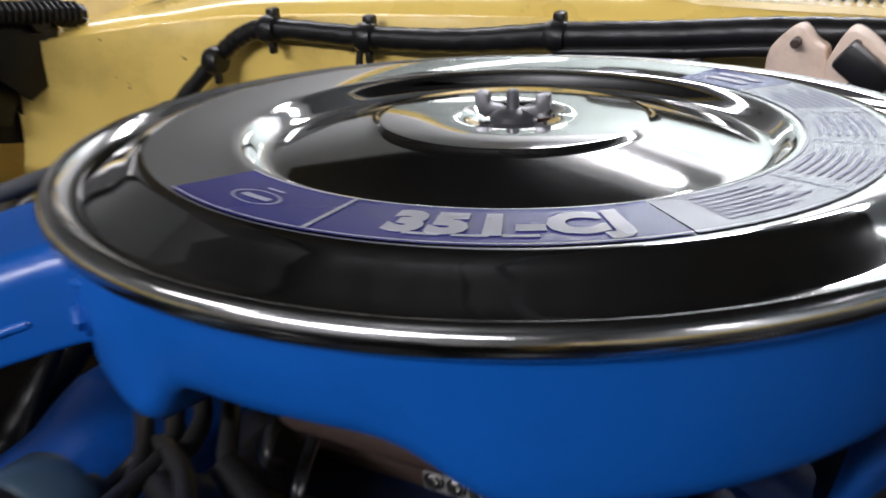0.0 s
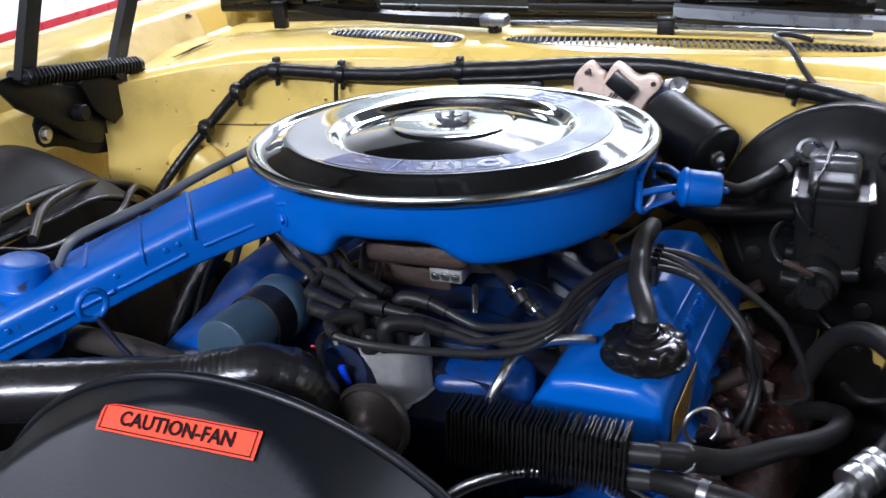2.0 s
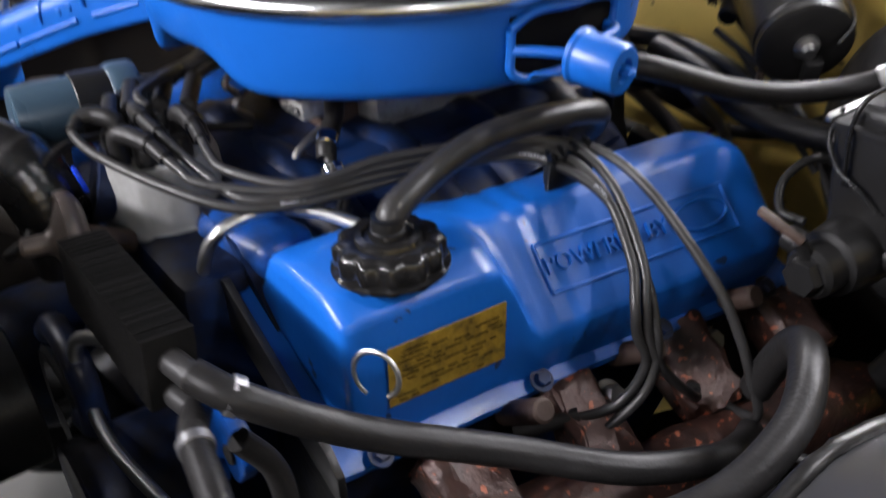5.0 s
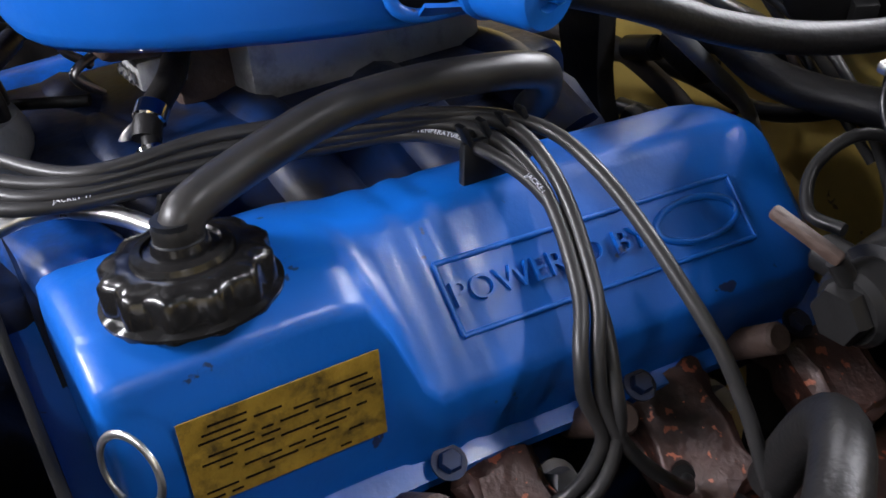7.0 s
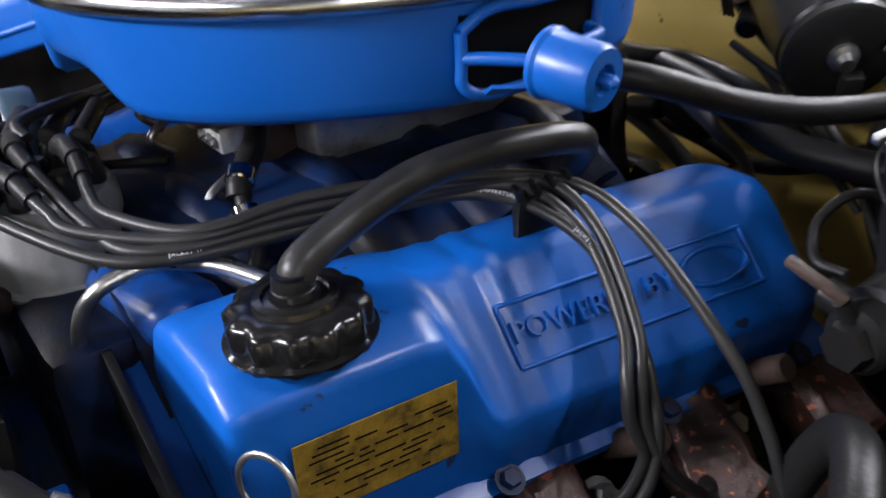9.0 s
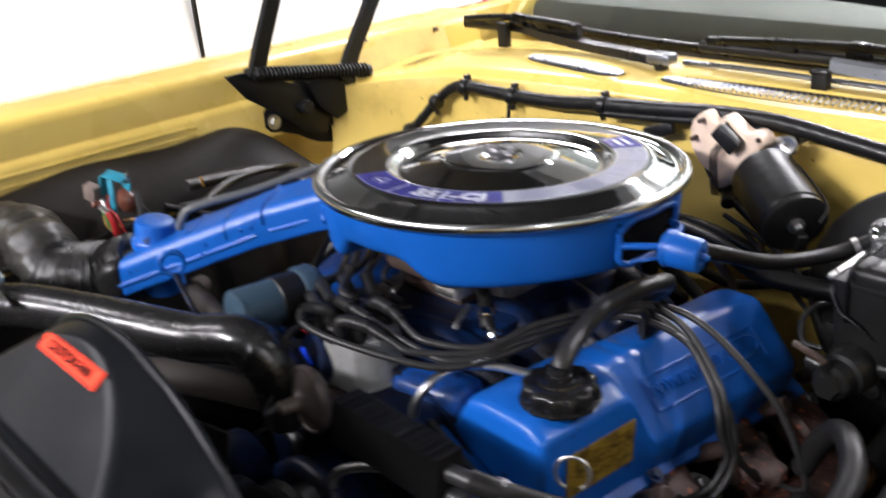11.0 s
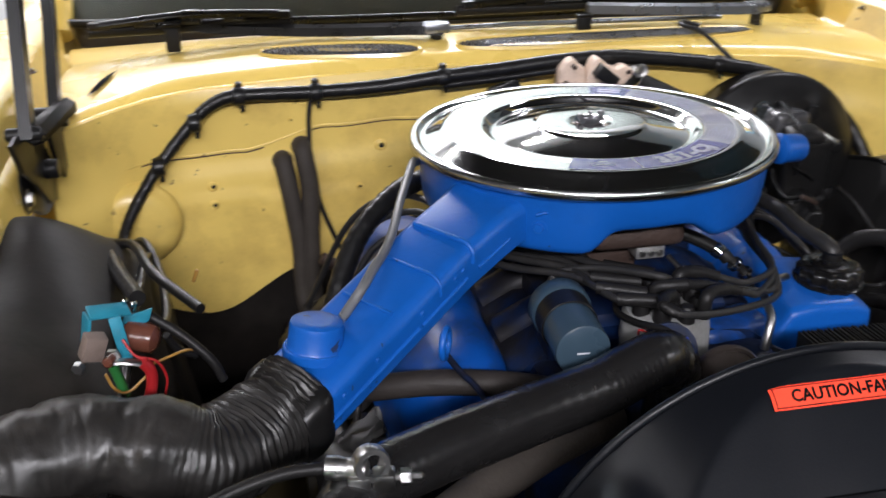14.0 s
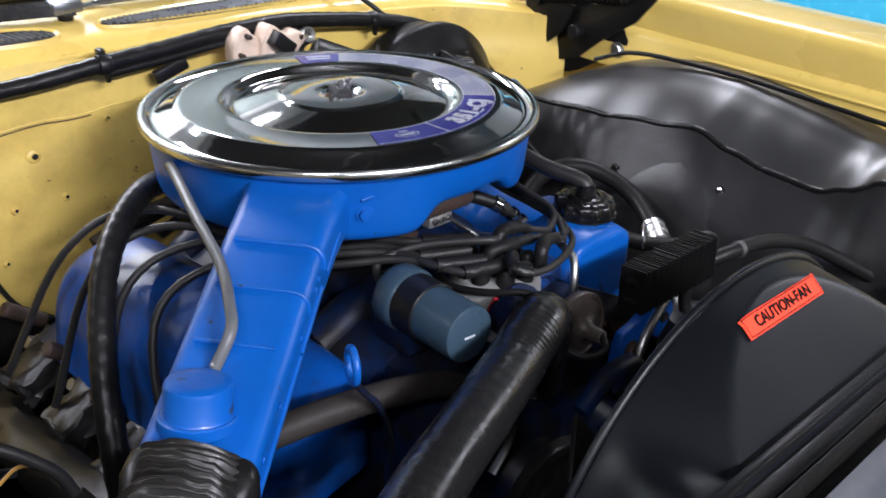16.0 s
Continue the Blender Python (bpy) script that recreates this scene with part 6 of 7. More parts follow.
BC = Vector((0.384, 0.262, 0.812))
br = thing("brake_booster", (0.384, 0.30, 0.67), "large black brake servo drum bolted to the firewall", "brake booster")
BM = align(BC + Vector((0, 0.06, 0)), BC + Vector((0, -1, 0)))
part("drum", lathe([(0.10, -0.03), (0.135, 0.01), (0.1405, 0.045), (0.1435, 0.052), (0.1435, 0.060), (0.139, 0.064), (0.131, 0.070), (0.118, 0.085), (0.098, 0.092), (0.075, 0.094), (0.066, 0.102), (0.05, 0.108), (0, 0.108)], 72, BM), BLACKP, br, "glossy black pressed drum", 60)
for k in range(8):
    a = radians(45 * k + 20)
    part("drum_dimple", lathe([(0.012, -0.002), (0.011, 0.003), (0.006, 0.0045), (0, 0.005)], 14, align(BC + Vector((0.10 * math.cos(a), -0.033, 0.10 * math.sin(a))), BC + Vector((0.1 * math.cos(a), -1, 0.10 * math.sin(a))))), BLACKP, br)
part("check_valve", lathe([(0.0150, -0.008), (0.0165, 0.003), (0.0150, 0.007), (0.011, 0.0075), (0.008, 0.005), (0, 0.005)], 24, align((0.343, 0.222, 0.911), (0.36, -0.4, 1.35))), CHROME, br, "bright check valve cap")
for s in (-1, 1):
    part("stud", hexbolt(BC + Vector((0.045 * s, -0.046, -0.02)), BC + Vector((0.045 * s, -1, -0.02)), 0.008, 0.012), STEEL, br)
mcy = thing("master_cylinder", (0.378, 0.17, 0.79), "black brake master cylinder with a pressed lid and bail wire", "master cylinder")
def mc_ring(z, k, k2):
    """A rectangle with small round corners."""
    out = []
    for qx, qy, a0 in ((1, 1, 0), (-1, 1, 90), (-1, -1, 180), (1, -1, 270)):
        for n in range(5):
            a = radians(a0 + 22.5 * n)
            out.append(Vector((0.371 + qx * (0.0365 * k - 0.007) + 0.007 * math.cos(a), 0.180 + qy * (0.050 * k2 - 0.007) + 0.007 * math.sin(a), z)))
    return out
part("reservoir", loft([mc_ring(0.800, 0.84, 0.86), mc_ring(0.812, 0.92, 0.94), mc_ring(0.880, 0.98, 0.98), mc_ring(0.887, 0.98, 0.98)]), BLACKP, mcy, "", 50)
MCLID = mat("worn_black_lid", (0.10, 0.10, 0.105), 0.26, 0.6, var=0.3, scale=30, dirt=(0.3, 0.3, 0.3), amount=0.4, dscale=14)
lid2 = part("lid", loft([mc_ring(0.886, 1.02, 1.02), mc_ring(0.889, 1.05, 1.03), mc_ring(0.892, 1.03, 1.02), mc_ring(0.893, 0.9, 0.95)]), BLACKP, mcy, "pressed lid worn to bright metal", 40)
part("lid_dome", box((0.052, 0.040, 0.024), pose(0.371, 0.153, 0.897, 6), 0.010, 4), BLACKP, lid2, "black rounded front chamber")
part("lid_dome", box((0.054, 0.048, 0.036), pose(0.371, 0.204, 0.901, -6), 0.009, 4), MCLID, lid2, "worn bright rear chamber")
for q in (-1, 1):
    part("lid_flange", box((0.0065, 0.102, 0.006), pose(0.371 + q * 0.0385, 0.180, 0.892, 0, -12 * q), 0.0018), STEEL, mcy, "bright folded lid edge")
part("bail_wire", tube([(0.352, 0.127, 0.850), (0.352, 0.126, 0.890), (0.356, 0.134, 0.912), (0.362, 0.172, 0.918), (0.368, 0.226, 0.924), (0.376, 0.234, 0.890), (0.376, 0.236, 0.84)], 0.0017, 8), WIPER, mcy)
part("bail_wire", tube([(0.334, 0.142, 0.896), (0.336, 0.128, 0.880), (0.348, 0.124, 0.862), (0.366, 0.124, 0.852), (0.380, 0.126, 0.840)], 0.0016, 8), WIPER, mcy)
part("bore", lathe([(0, 0), (0.016, 0.0), (0.019, 0.004), (0.019, 0.02), (0.024, 0.022), (0.027, 0.05), (0.027, 0.17), (0, 0.17)], 28, align((0.362, 0.085, 0.800), (0.370, 1, 0.800))), BLACKP, mcy)
part("nut", lathe([(0, -0.008), (0.013, -0.008), (0.0145, -0.005), (0.0145, 0.004)], 6, align((0.362, 0.085, 0.800), (0.370, 1, 0.800))), BLACKP, mcy)
for s, yy in ((-1, 0.11), (-1, 0.18), (1, 0.14)):
    part("port", rod((0.366, yy, 0.802), (0.366 + s * 0.040, yy, 0.806), 0.010, 12), BLACKP, mcy)
part("bleed_lever", box((0.036, 0.007, 0.006), pose(0.345, 0.075, 0.835, 0, 28, 20), 0.002), RUST, mcy)
part("lever_arm", tube([(0.356, 0.082, 0.825), (0.360, 0.088, 0.812)], 0.005, 8, 2), BLACKP, mcy)
solo("brake_pipe", tube([(0.345, 0.10, 0.828), (0.325, 0.10, 0.83), (0.315, 0.115, 0.845), (0.322, 0.14, 0.855), (0.34, 0.17, 0.835), (0.35, 0.20, 0.79), (0.37, 0.22, 0.71), (0.42, 0.20, 0.68)], 0.0032, 8), BLACKP, "thin black brake pipe looping from the master cylinder", "pipe")
solo("brake_pipe", tube([(0.42, 0.13, 0.826), (0.45, 0.12, 0.80), (0.47, 0.08, 0.76), (0.46, 0.02, 0.74), (0.42, 0.0, 0.735), (0.40, 0.05, 0.72)], 0.0034, 8), RUBBER, "dark sleeved brake pipe below the servo", "pipe")
sv = solo("servo_hose", tube([(0.240, 0.020, 0.936), (0.262, 0.045, 0.928), (0.276, 0.095, 0.906), (0.285, 0.150, 0.890), (0.306, 0.200, 0.888), (0.337, 0.229, 0.904)], 0.0082, 12), RUBBER, "black vacuum hose running to the brake servo", "hose")
part("hose_clamp", lathe([(0.0086, 0), (0.0096, 0.0005), (0.0096, 0.006), (0.0086, 0.0065)], 18, align((0.316, 0.209, 0.893), (0.337, 0.229, 0.904))), STEEL, sv)
solo("manifold_hose", tube([(0.10, 0.21, 0.862), (0.16, 0.20, 0.858), (0.22, 0.19, 0.843), (0.27, 0.205, 0.836), (0.33, 0.22, 0.838)], 0.011, 12), RUBBER, "black vacuum hose behind the air cleaner", "hose")
for k, (a, b, c) in enumerate((((0.15, 0.26, 0.86), (0.21, 0.24, 0.83), (0.25, 0.25, 0.78)), ((0.17, 0.28, 0.88), (0.20, 0.23, 0.84), (0.26, 0.22, 0.82)), ((0.14, 0.24, 0.88), (0.24, 0.22, 0.85), (0.28, 0.24, 0.76)))):
    solo("loose_wire", tube([a, b, c], 0.0032, 8), (WIRE, RUST, WIRE)[k], "thin loose wire in front of the firewall", "wire", "loose cables")

# ---- hinges ----


def hinge(sx):
    h = thing("hood_hinge", (sx * 0.635, 0.18, 0.88), "black sprung bonnet hinge bolted to the inner wing", "hinge", "bonnet hinges")
    X = lambda x: sx * x
    def pl2(outline, x, th, mtl=BLACKP, name="plate"):
        return part(name, plate(outline, "x", X(x) if sx > 0 else X(x + th), th, 0.0012), mtl, h)
    dy = 0.020 if sx > 0 else 0.003
    base = rounded([(y - dy, z) for y, z in ((0.316, 0.932), (0.300, 0.876), (0.288, 0.846), (0.236, 0.842), (0.196, 0.852), (0.153, 0.879), (0.097, 0.893), (0.099, 0.935), (0.150, 0.958), (0.184, 0.972), (0.262, 0.968))], 1)
    pl2(base, 0.628, 0.008, name="base_plate")
    pl2(rounded([(y - dy, z) for y, z in ((0.300, 0.925), (0.285, 0.865), (0.240, 0.858), (0.215, 0.890), (0.225, 0.935), (0.262, 0.950))], 1), 0.618, 0.007, name="pressed_cheek")
    pl2([(0.026, 1.004), (0.060, 1.004), (0.175, 0.958), (0.225, 0.905), (0.205, 0.868), (0.165, 0.880), (0.112, 0.925), (0.060, 0.960)], 0.612, 0.006, name="lower_arm")
    pl2([(0.170, 0.965), (0.245, 0.985), (0.272, 0.955), (0.262, 0.905), (0.225, 0.890), (0.190, 0.920)], 0.600, 0.006, name="rear_arm")
    for y, z, r in ((0.115 - dy, 0.908, 0.0085), (0.160 - dy, 0.929, 0.008), (0.220 - dy, 0.940, 0.008)):
        part("bolt", hexbolt((X(0.627), y, z), (0, y, z), r, 0.007), STEEL if z == 0.908 else BLACKP, h)
    part("pivot", rod((X(0.640), 0.165, 0.925), (X(0.596), 0.165, 0.925), 0.012), BLACKP, h)
    part("pivot", rod((X(0.640), 0.245, 0.965), (X(0.590), 0.245, 0.965), 0.013), BLACKP, h)
    part("pivot", rod((X(0.628), 0.075, 1.000), (X(0.588), 0.075, 1.000), 0.008), BLACKP, h)
    part("spring", tube([(X(0.598) + 0.011 * math.cos(i * 0.9), 0.072 + 0.225 * i / 209, 1.000 - 0.038 * i / 209 + 0.011 * math.sin(i * 0.9)) for i in range(210)], 0.0028, 6, 1), BLACKP, h, "tight black coil spring")
    part("spring_core", rod((X(0.598), 0.070, 1.0), (X(0.598), 0.302, 0.961), 0.0100), BLACKP, h)
    part("front_link", loft([[Vector((X(0.606) + a, y + b, z)) for a, b in ((-0.007, -0.014), (0.007, -0.014), (0.007, 0.014), (-0.007, 0.014))] for y, z in ((0.078, 0.998), (0.10, 1.05), (0.165, 1.19), (0.20, 1.27))]), BLACKP, h)
    part("rear_link", loft([[Vector((X(0.606) + a, y + b, z)) for a, b in ((-0.007, -0.015), (0.007, -0.015), (0.007, 0.015), (-0.007, 0.015))] for y, z in ((0.250, 0.955), (0.275, 1.00), (0.325, 1.075), (0.34, 1.12))]), BLACKP, h)
    return h


hinge(-1).location += Vector((-0.023, 0.003, -0.005))
hinge(1).location += Vector((0.025, 0.020, 0.0))

# ---- oil cooler and front right ----

oil = thing("oil_cooler", (0.18, -0.31, 0.825), "black finned fluid cooler with hose stubs", "cooler")
OM = Matrix.Translation((0.180, -0.312, 0.850)) @ Euler((radians(-4), radians(1.5), radians(1))).to_matrix().to_4x4()
part("core", box((0.138, 0.020, 0.018), OM @ pose(0, 0, 0.006), 0.006), BLACKP, oil)
part("core", box((0.138, 0.020, 0.012), OM @ pose(0, 0, -0.014), 0.005), BLACKP, oil)
fin = finish(box((0.0012, 0.030, 0.046), None, 0.0), "fin", BLACKP)
for k in range(40):
    f = new("fin", fin)
    f.parent = oil
    f.matrix_parent_inverse = oil.matrix_basis.inverted()
    f.matrix_basis = OM @ pose(-0.067 + 0.134 * k / 39, 0, 0.0008 * math.sin(k * 2.3), 0, 2.0 * math.sin(k * 1.7))
for z in (0.006, -0.016):
    part("stub", rod(OM @ Vector((0.066, 0, z)), OM @ Vector((0.092, 0.004, z)), 0.008, 14), WIRE, oil)
ch = solo("cooler_hose", tube([OM @ Vector((0.086, 0.004, 0.006)), (0.290, -0.288, 0.842), (0.312, -0.235, 0.806), (0.347, -0.158, 0.772), (0.385, -0.100, 0.752), (0.400, -0.04, 0.735), (0.385, 0.010, 0.71), (0.36, 0.05, 0.68)], 0.0100, 12), RUBBER, "black cooler hose bending back along the inner wing", "hose")
part("hose_clamp", lathe([(0.0104, 0), (0.0116, 0.0005), (0.0116, 0.007), (0.0104, 0.0075)], 20, align((0.283, -0.295, 0.846), (0.312, -0.235, 0.806))), ZINC, ch, "dull hose clamp")
ph = thing("pressure_hose", (0.40, -0.2, 0.74), "thick black hose with a crimped silver fitting", "hose")
part("hose", tube([(0.360, 0.050, 0.72), (0.375, 0.047, 0.755), (0.396, 0.036, 0.786), (0.424, 0.006, 0.802), (0.448, -0.036, 0.795), (0.450, -0.088, 0.777), (0.428, -0.136, 0.757)], 0.0118, 14), RUBBER, ph)
d = (Vector((0.372, -0.206, 0.738)) - Vector((0.429, -0.134, 0.758))).normalized()
a0 = Vector((0.429, -0.134, 0.758))
part("ferrule", lathe([(0.0155, 0), (0.017, 0.001), (0.017, 0.008), (0.0155, 0.010), (0.0155, 0.013), (0.017, 0.015), (0.017, 0.022), (0.0155, 0.024), (0.0155, 0.028), (0.017, 0.030), (0.017, 0.038), (0.009, 0.042), (0, 0.042)], 24, align(a0, a0 + d)), STEEL, ph, "crimped silver ferrule")
part("pipe", tube([a0 + d * 0.038, a0 + d * 0.10, a0 + d * 0.17 + Vector((0, 0, -0.02)), a0 + d * 0.22 + Vector((0, 0, -0.08))], 0.0075, 10), ALU, ph, "bare metal pipe")
ch2 = solo("cooler_hose", tube([OM @ Vector((0.086, 0.004, -0.016)), (0.300, -0.322, 0.840), (0.357, -0.334, 0.838), (0.42, -0.36, 0.82), (0.50, -0.42, 0.77)], 0.0085, 12), RUBBER, "black cooler hose running forward to the radiator", "hose")
part("hose_clamp", lathe([(0.0086, 0), (0.0098, 0.0005), (0.0098, 0.007), (0.0086, 0.0075)], 20, align((0.300, -0.322, 0.840), (0.357, -0.334, 0.838))), ZINC, ch2, "dull hose clamp")
solo("ring_clip", tube([Vector((0.288, -0.209, 0.818)) + Vector((0.86, 0.50, 0.05)) * 0.0150 * math.sin(a) + Vector((-0.10, 0.08, 0.99)) * 0.0155 * math.cos(a) for a in linspace(radians(-152), radians(152), 22)], 0.0011, 8, 2, flat=1.6), STEEL, "bare steel hose ring clip by the valve cover", "clip")
bk = thing("accessory_bracket", (0.21, -0.26, 0.70), "blue painted steel bracket with bolt holes", "bracket")
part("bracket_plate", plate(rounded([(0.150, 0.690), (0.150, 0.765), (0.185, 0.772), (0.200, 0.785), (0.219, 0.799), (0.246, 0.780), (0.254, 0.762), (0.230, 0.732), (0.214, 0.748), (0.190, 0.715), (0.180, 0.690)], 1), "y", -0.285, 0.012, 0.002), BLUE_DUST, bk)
for x, z in ((0.233, 0.762),):
    part("bolt_hole", rod((x, -0.2855, z), (x, -0.288, z), 0.007, 14, 0.001), TYRE, bk)
part("bolt", hexbolt((0.172, -0.286, 0.745), (0.172, -1, 0.745), 0.007, 0.006), RUST, bk)
res = thing("fluid_reservoir", (0.30, -0.285, 0.62), "black round fluid reservoir below the cooler", "reservoir")
part("tank", lathe([(0, 0), (0.036, 0), (0.042, 0.006), (0.043, 0.10), (0.038, 0.115), (0.022, 0.124), (0.012, 0.125), (0, 0.125)], 32, Matrix.Translation((0.305, -0.290, 0.622))), PLASTIC, res)
part("neck_hose", tube([(0.292, -0.280, 0.742), (0.288, -0.276, 0.765), (0.286, -0.280, 0.79), (0.284, -0.295, 0.815)], 0.0075, 12), RUBBER, res)
ab = thing("adjuster_bracket", (-0.06, -0.292, 0.70), "blue-grey folded steel bracket below the distributor", "bracket")
part("strip", tube([(-0.085, -0.300, 0.742), (-0.060, -0.296, 0.760), (-0.040, -0.292, 0.768), (-0.026, -0.290, 0.752), (-0.034, -0.292, 0.722), (-0.055, -0.294, 0.700)], 0.0055, 8, 4, flat=0.35), STEEL, ab)
part("plate", box((0.030, 0.004, 0.022), pose(-0.036, -0.288, 0.756, 0, 35, 8), 0.001), ZINC, ab)
alt = thing("alternator", (-0.02, -0.34, 0.60), "dark alternator low at the engine's front", "alternator")
part("housing", lathe([(0.04, 0), (0.065, 0.01), (0.07, 0.03), (0.07, 0.09), (0.05, 0.11), (0, 0.11)], 28, align((-0.17, -0.36, 0.62), (-0.17, 0, 0.62))), BLUE_OLD_SHADED, alt)
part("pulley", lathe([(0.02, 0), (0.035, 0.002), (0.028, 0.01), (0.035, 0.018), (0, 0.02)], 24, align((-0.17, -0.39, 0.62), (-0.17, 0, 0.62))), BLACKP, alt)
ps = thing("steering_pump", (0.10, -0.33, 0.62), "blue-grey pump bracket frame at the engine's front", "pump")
part("body", rod((0.105, -0.26, 0.655), (0.105, -0.36, 0.655), 0.055), BLUE_OLD_SHADED, ps)
part("bracket", tube([(0.02, -0.335, 0.76), (0.06, -0.335, 0.785), (0.105, -0.335, 0.778), (0.108, -0.335, 0.73), (0.07, -0.335, 0.71)], 0.010, 8), BLUE_OLD_SHADED, ps)

# ---- electrics on the left wing, battery ----

rl = thing("starter_relay", (-0.50, -0.22, 0.885), "starter relay on a turquoise bracket with loose wires", "relay")
FIBRE = mat("brown_fibre_block", (0.17, 0.13, 0.11), 0.5, var=0.2, scale=60, bump=0.2, dirt=(0.08, 0.06, 0.05), amount=0.5, dscale=60)
part("bracket", box((0.036, 0.018, 0.003), pose(-0.523, -0.224, 0.9275, 14, 10, 22), 0.001), TURQ, rl, "turquoise plated bracket")
part("bracket_cheek", box((0.003, 0.020, 0.030), pose(-0.543, -0.233, 0.914, 0, 12, 22), 0.0008), TURQ, rl)
part("bracket_strap", box((0.011, 0.003, 0.046), pose(-0.514, -0.238, 0.904, -8, -6, 14), 0.0008), TURQ, rl)
part("bracket_wing", plate([(-0.516, 0.900), (-0.512, 0.918), (-0.486, 0.924), (-0.490, 0.912)], "y", -0.2215, 0.003, 0.0006), TURQ, rl)
part("body", lathe([(0, 0), (0.0125, 0.0), (0.0140, 0.002), (0.0140, 0.020), (0.0128, 0.026), (0.008, 0.030), (0, 0.031)], 28, align((-0.512, -0.219, 0.900), (-0.480, -0.229, 0.894))), COPPER, rl, "shiny brown bakelite relay body")
part("block", box((0.019, 0.014, 0.024), pose(-0.535, -0.256, 0.911, 10, 18, 24), 0.0015), FIBRE, rl, "brown fibre block")
part("stud", rod((-0.522, -0.250, 0.895), (-0.525, -0.264, 0.897), 0.0048, 14), COPPER, rl, "copper stud")
part("nut", hexbolt((-0.521, -0.246, 0.895), (-0.53, -0.30, 0.899), 0.0072, 0.006, False), STEEL, rl)
part("lug", tube([(-0.522, -0.254, 0.893), (-0.508, -0.255, 0.892), (-0.494, -0.253, 0.886)], 0.0048, 10, 4, flat=0.5), STEEL, rl, "flattened bright cable lug")
part("nut", hexbolt((-0.551, -0.242, 0.885), (-0.58, -0.32, 0.883), 0.0058, 0.007, False), STEEL, rl)
for q in ((-0.511, -0.211, 0.920), (-0.503, -0.214, 0.918)):
    part("terminal", rod(q, Vector(q) + Vector((0.002, -0.003, 0.013)), 0.0028, 10), CHROME, rl, "bright screw terminal")
for pts, r, mtl in (([(-0.497, -0.254, 0.890), (-0.491, -0.252, 0.878), (-0.493, -0.250, 0.858), (-0.503, -0.246, 0.83)], 0.0054, REDW), ([(-0.523, -0.250, 0.888), (-0.520, -0.246, 0.870), (-0.517, -0.243, 0.850)], 0.0046, GREENW),
                    ([(-0.512, -0.243, 0.908), (-0.502, -0.250, 0.894), (-0.486, -0.248, 0.886), (-0.479, -0.245, 0.866), (-0.484, -0.24, 0.84)], 0.0013, REDW), ([(-0.498, -0.235, 0.872), (-0.478, -0.228, 0.876), (-0.460, -0.215, 0.874), (-0.445, -0.20, 0.86)], 0.0014, YELW),
                    ([(-0.490, -0.212, 0.912), (-0.465, -0.222, 0.896), (-0.440, -0.232, 0.872), (-0.43, -0.235, 0.85)], 0.0045, RUBBER), ([(-0.478, -0.215, 0.892), (-0.470, -0.205, 0.870), (-0.455, -0.195, 0.855)], 0.0035, RUBBER),
                    ([(-0.530, -0.249, 0.878), (-0.524, -0.250, 0.862), (-0.513, -0.247, 0.856), (-0.497, -0.240, 0.866)], 0.0014, YELW)):
    part("lead", tube(pts, r, 8), mtl, rl)
part("flag", box((0.004, 0.003, 0.016), pose(-0.452, -0.132, 0.908, 15, 20), 0.0008), YELW, rl)
bat = thing("battery", (-0.46, -0.60, 0.66), "green battery in the front corner of the bay", "battery")
part("case", box((0.19, 0.17, 0.20), pose(-0.453, -0.589, 0.772), 0.006), BLACKP, bat)
part("top_cover", box((0.185, 0.166, 0.022), pose(-0.453, -0.589, 0.882), 0.005), GREENB, bat, "green plastic battery top")
for k, (x, y) in enumerate(((-0.40, -0.54), (-0.515, -0.54))):
    part("terminal_post", lathe([(0.011, 0), (0.009, 0.018), (0, 0.019)], 16, Matrix.Translation((x, y, 0.892))), ALU, bat)
    part("clamp", box((0.034, 0.026, 0.012), pose(x, y, 0.902, 0, 0, 20), 0.003), ALU, bat)
solo("battery_tray", box((0.24, 0.22, 0.015), pose(-0.47, -0.60, 0.664), 0.003), BLACKP, "black steel battery tray on the chassis", "tray")
solo("front_duct", tube([(-0.355, -0.58, 0.80), (-0.37, -0.565, 0.85), (-0.375, -0.555, 0.868)], 0.024, 16), BLACKP, "black radiator neck below the hose", "pipe")

# small bolts on the right inner wing, hose there
for y, z in ((-0.025, 0.785), (-0.188, 0.805), (-0.09, 0.72)):
    s = 0.55 + 0.45 * (0.912 - 0.062 - z) / 0.42
    p = Vector(apron_r(y, s))
    part("wing_bolt", hexbolt(p - Vector((0.001, 0, 0)), p - Vector((1, 0, -0.3)), 0.005, 0.004), CHROME, car)
part("wing_bulge", sheet(lambda u, v: Vector(apron_r(-0.12 + 0.10 * u * math.cos(v * 6.283), 0.72 + 0.13 * u * math.sin(v * 6.283))) - Vector((0.006 * (1 - u ** 6) ** 0.5 + 0.001, 0, 0)), linspace(0.02, 1, 8), linspace(0, 1, 25), 0), GRIMY, car)

# ---- wipers ----


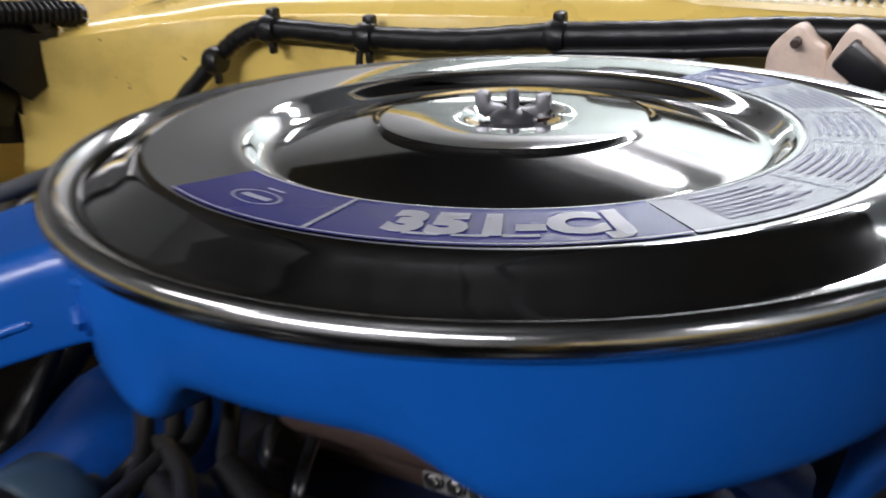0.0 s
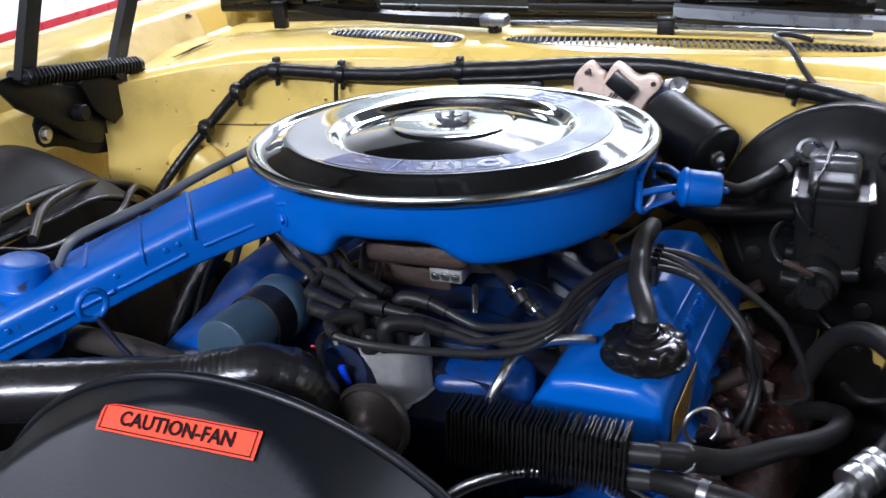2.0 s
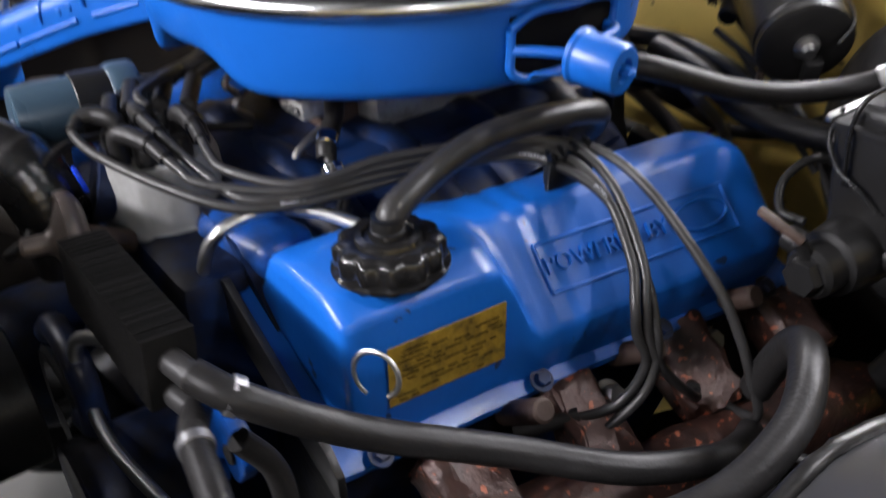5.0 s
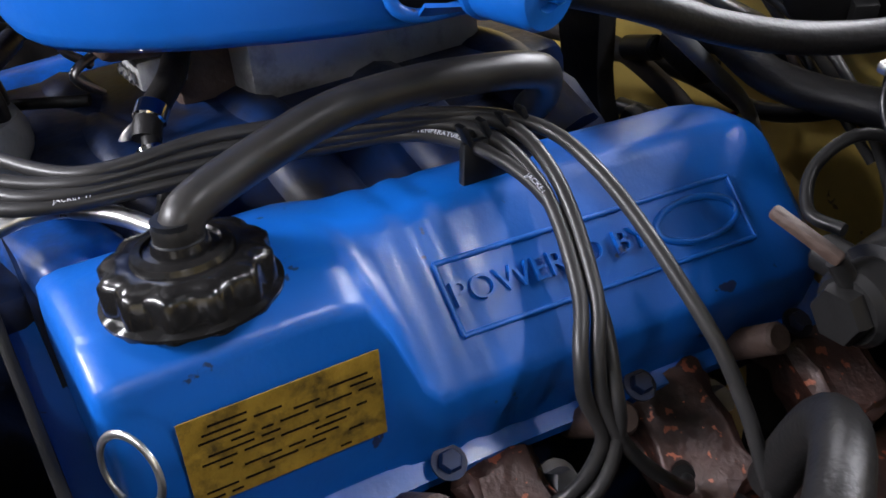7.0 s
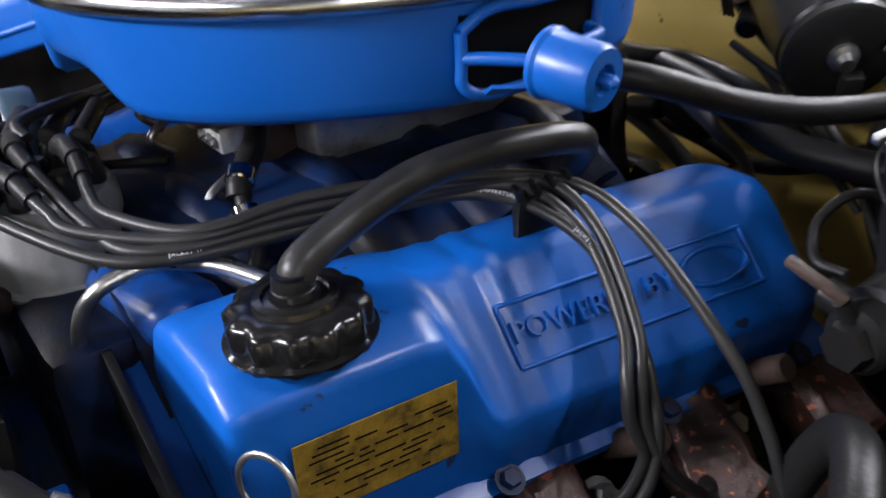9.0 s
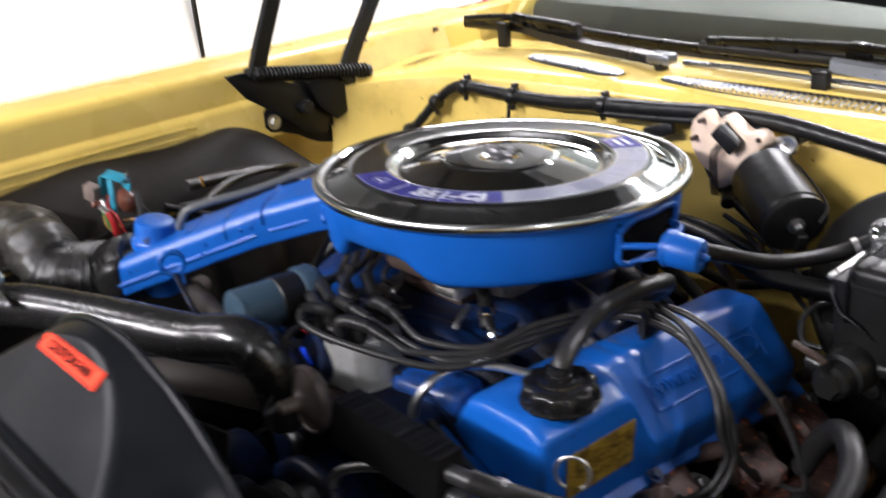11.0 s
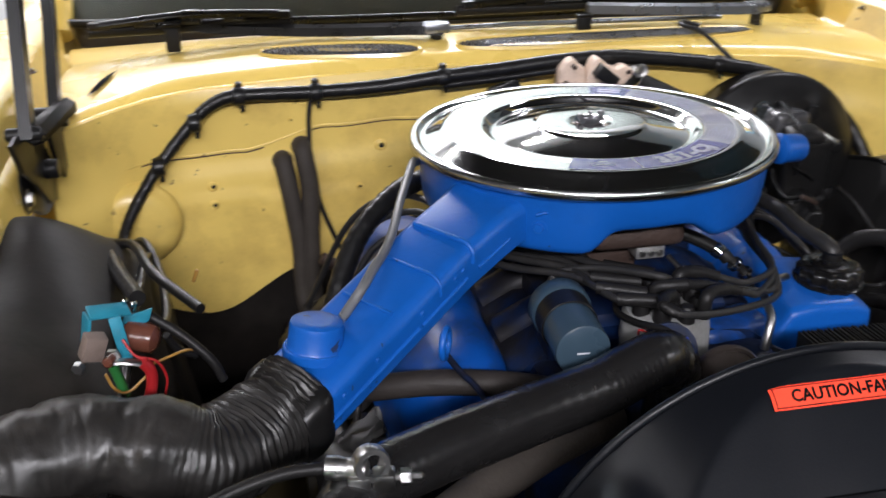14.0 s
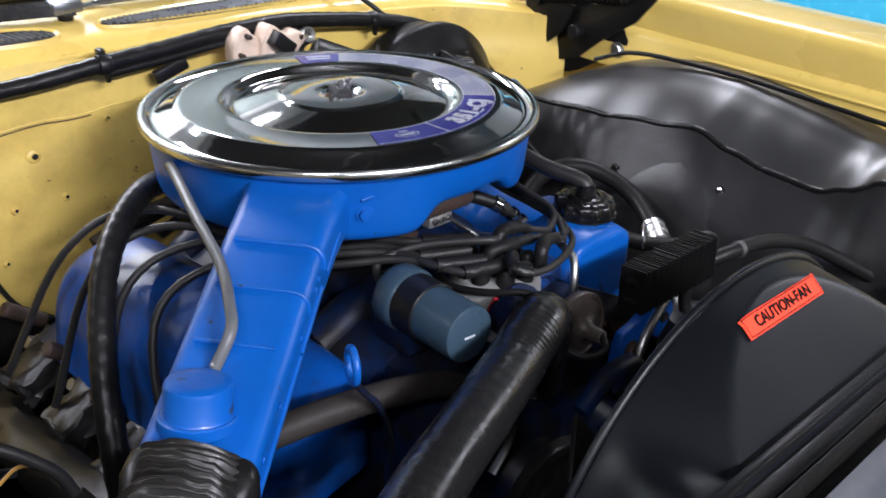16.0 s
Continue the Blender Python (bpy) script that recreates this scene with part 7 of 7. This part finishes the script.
def long_wiper(label, arm_pts, blade_a, blade_b, knob, arm_paint):
    w = thing("windscreen_wiper", arm_pts[0], label, "wiper", "windscreen wipers")
    part("pivot", rod(Vector(knob) - Vector((0, 0, 0.03)), Vector(knob) + Vector((0, 0, 0.006)), 0.010), WIPER, w)
    pa = smooth_path(arm_pts, 6)
    n = len(pa)
    secs = []
    for i, c in enumerate(pa):
        k = 0.014 - 0.005 * min(1, i / (0.6 * n))
        secs.append([c + Vector((0, b, e)) for b, e in ((-k, -0.008), (k, -0.008), (k * 0.8, 0.005), (0, 0.009), (-k * 0.8, 0.005))])
    part("arm", loft(secs), arm_paint, w)
    part("knuckle", box((0.040, 0.026, 0.016), Matrix.Translation(Vector(knob) + Vector((0, 0, 0.006))), 0.004), SILVER, w, "dull silver pivot cover")
    a, b = Vector(blade_a), Vector(blade_b)
    part("rubber", tube([a, a.lerp(b, 0.5) + Vector((0, 0.004, -0.002)), b], 0.006, 8, 6, flat=1.4), RUBBER, w)
    fr = part("frame", tube([a.lerp(b, 0.06) + Vector((0, 0, 0.010)), a.lerp(b, 0.5) + Vector((0, 0, 0.017)), a.lerp(b, 0.94) + Vector((0, 0, 0.010))], 0.0085, 8, 6, flat=0.8), WIPER, w, "black sprung wiper frame")
    for t in (0.06, 0.28, 0.5, 0.72, 0.94):
        part("claw", box((0.034, 0.015, 0.012), Matrix.Translation(a.lerp(b, t) + Vector((0, 0, 0.009))) @ Euler((0, 0, math.atan2(b.y - a.y, b.x - a.x))).to_matrix().to_4x4(), 0.003), WIPER, fr)
    part("clip", box((0.030, 0.014, 0.014), Matrix.Translation(a.lerp(b, 0.5) + Vector((0, 0, 0.018))), 0.004), WIPER, w)
    return w


long_wiper("black windscreen wiper with a dull arm across the cowl", [(-0.088, 0.436, 1.004), (-0.14, 0.446, 1.004), (-0.27, 0.485, 0.998), (-0.40, 0.515, 1.000), (-0.48, 0.53, 1.008)], (-0.615, 0.535, 0.998), (-0.31, 0.505, 1.012), (-0.097, 0.436, 1.000), WIPER)
long_wiper("black windscreen wiper with a silver arm above the cowl grille", [(0.46, 0.49, 1.000), (0.36, 0.475, 1.006), (0.24, 0.462, 1.014), (0.15, 0.458, 1.020)], (-0.058, 0.475, 1.020), (0.40, 0.500, 1.018), (0.46, 0.49, 0.996), SILVER)
part("trim_strip", tube([(-0.085, 0.475, 0.994), (0.03, 0.468, 0.997), (0.15, 0.470, 0.995), (0.40, 0.50, 0.985)], 0.006, 8, 6, flat=0.6), SILVER, car, "dull silver strip below the windscreen")
for x, y in ((-0.49, 0.51), (0.142, 0.447)):
    wp = thing("cowl_bracket", (x, y, 0.975), "small black bracket standing on the cowl", "bracket")
    part("upright", box((0.022, 0.014, 0.040), pose(x, y, 0.990), 0.002), BLACKP, wp)
    part("cap", box((0.026, 0.018, 0.005), pose(x, y, 1.011), 0.002), BLACKP, wp)

# black sheet painting shade over the lower right firewall, and the steering shaft
part("firewall_shade", sheet(lambda u, v: (u, fw_y(u) - 0.020 + 0.004 * math.sin(u * 40 + v * 9), 0.32 + v * (0.315 + 0.02 * math.sin(u * 25))), linspace(0.10, 0.64, 40), linspace(0, 1, 16), 0.002), APRON, car, "black sheet for the shaded lower firewall")
sh = thing("steering_shaft", (0.33, 0.1, 0.55), "dark steering shaft running down from the firewall", "shaft")
part("shaft", rod((0.36, 0.30, 0.66), (0.33, -0.05, 0.52), 0.016), BLACKP, sh)
part("coupling", rod((0.345, 0.12, 0.588), (0.341, 0.07, 0.568), 0.035), RUBBER, sh)
# second black sheet, shade painted over the lower left firewall
part("firewall_shade", sheet(lambda u, v: (u, fw_y(u) - 0.022 + 0.004 * math.sin(u * 37 + v * 9), 0.32 + v * (0.33 + 0.035 * math.sin(u * 19 + 1))), linspace(-0.63, 0.0, 40), linspace(0, 1, 16), 0.002), APRON, car, "black sheet for the shaded lower firewall")
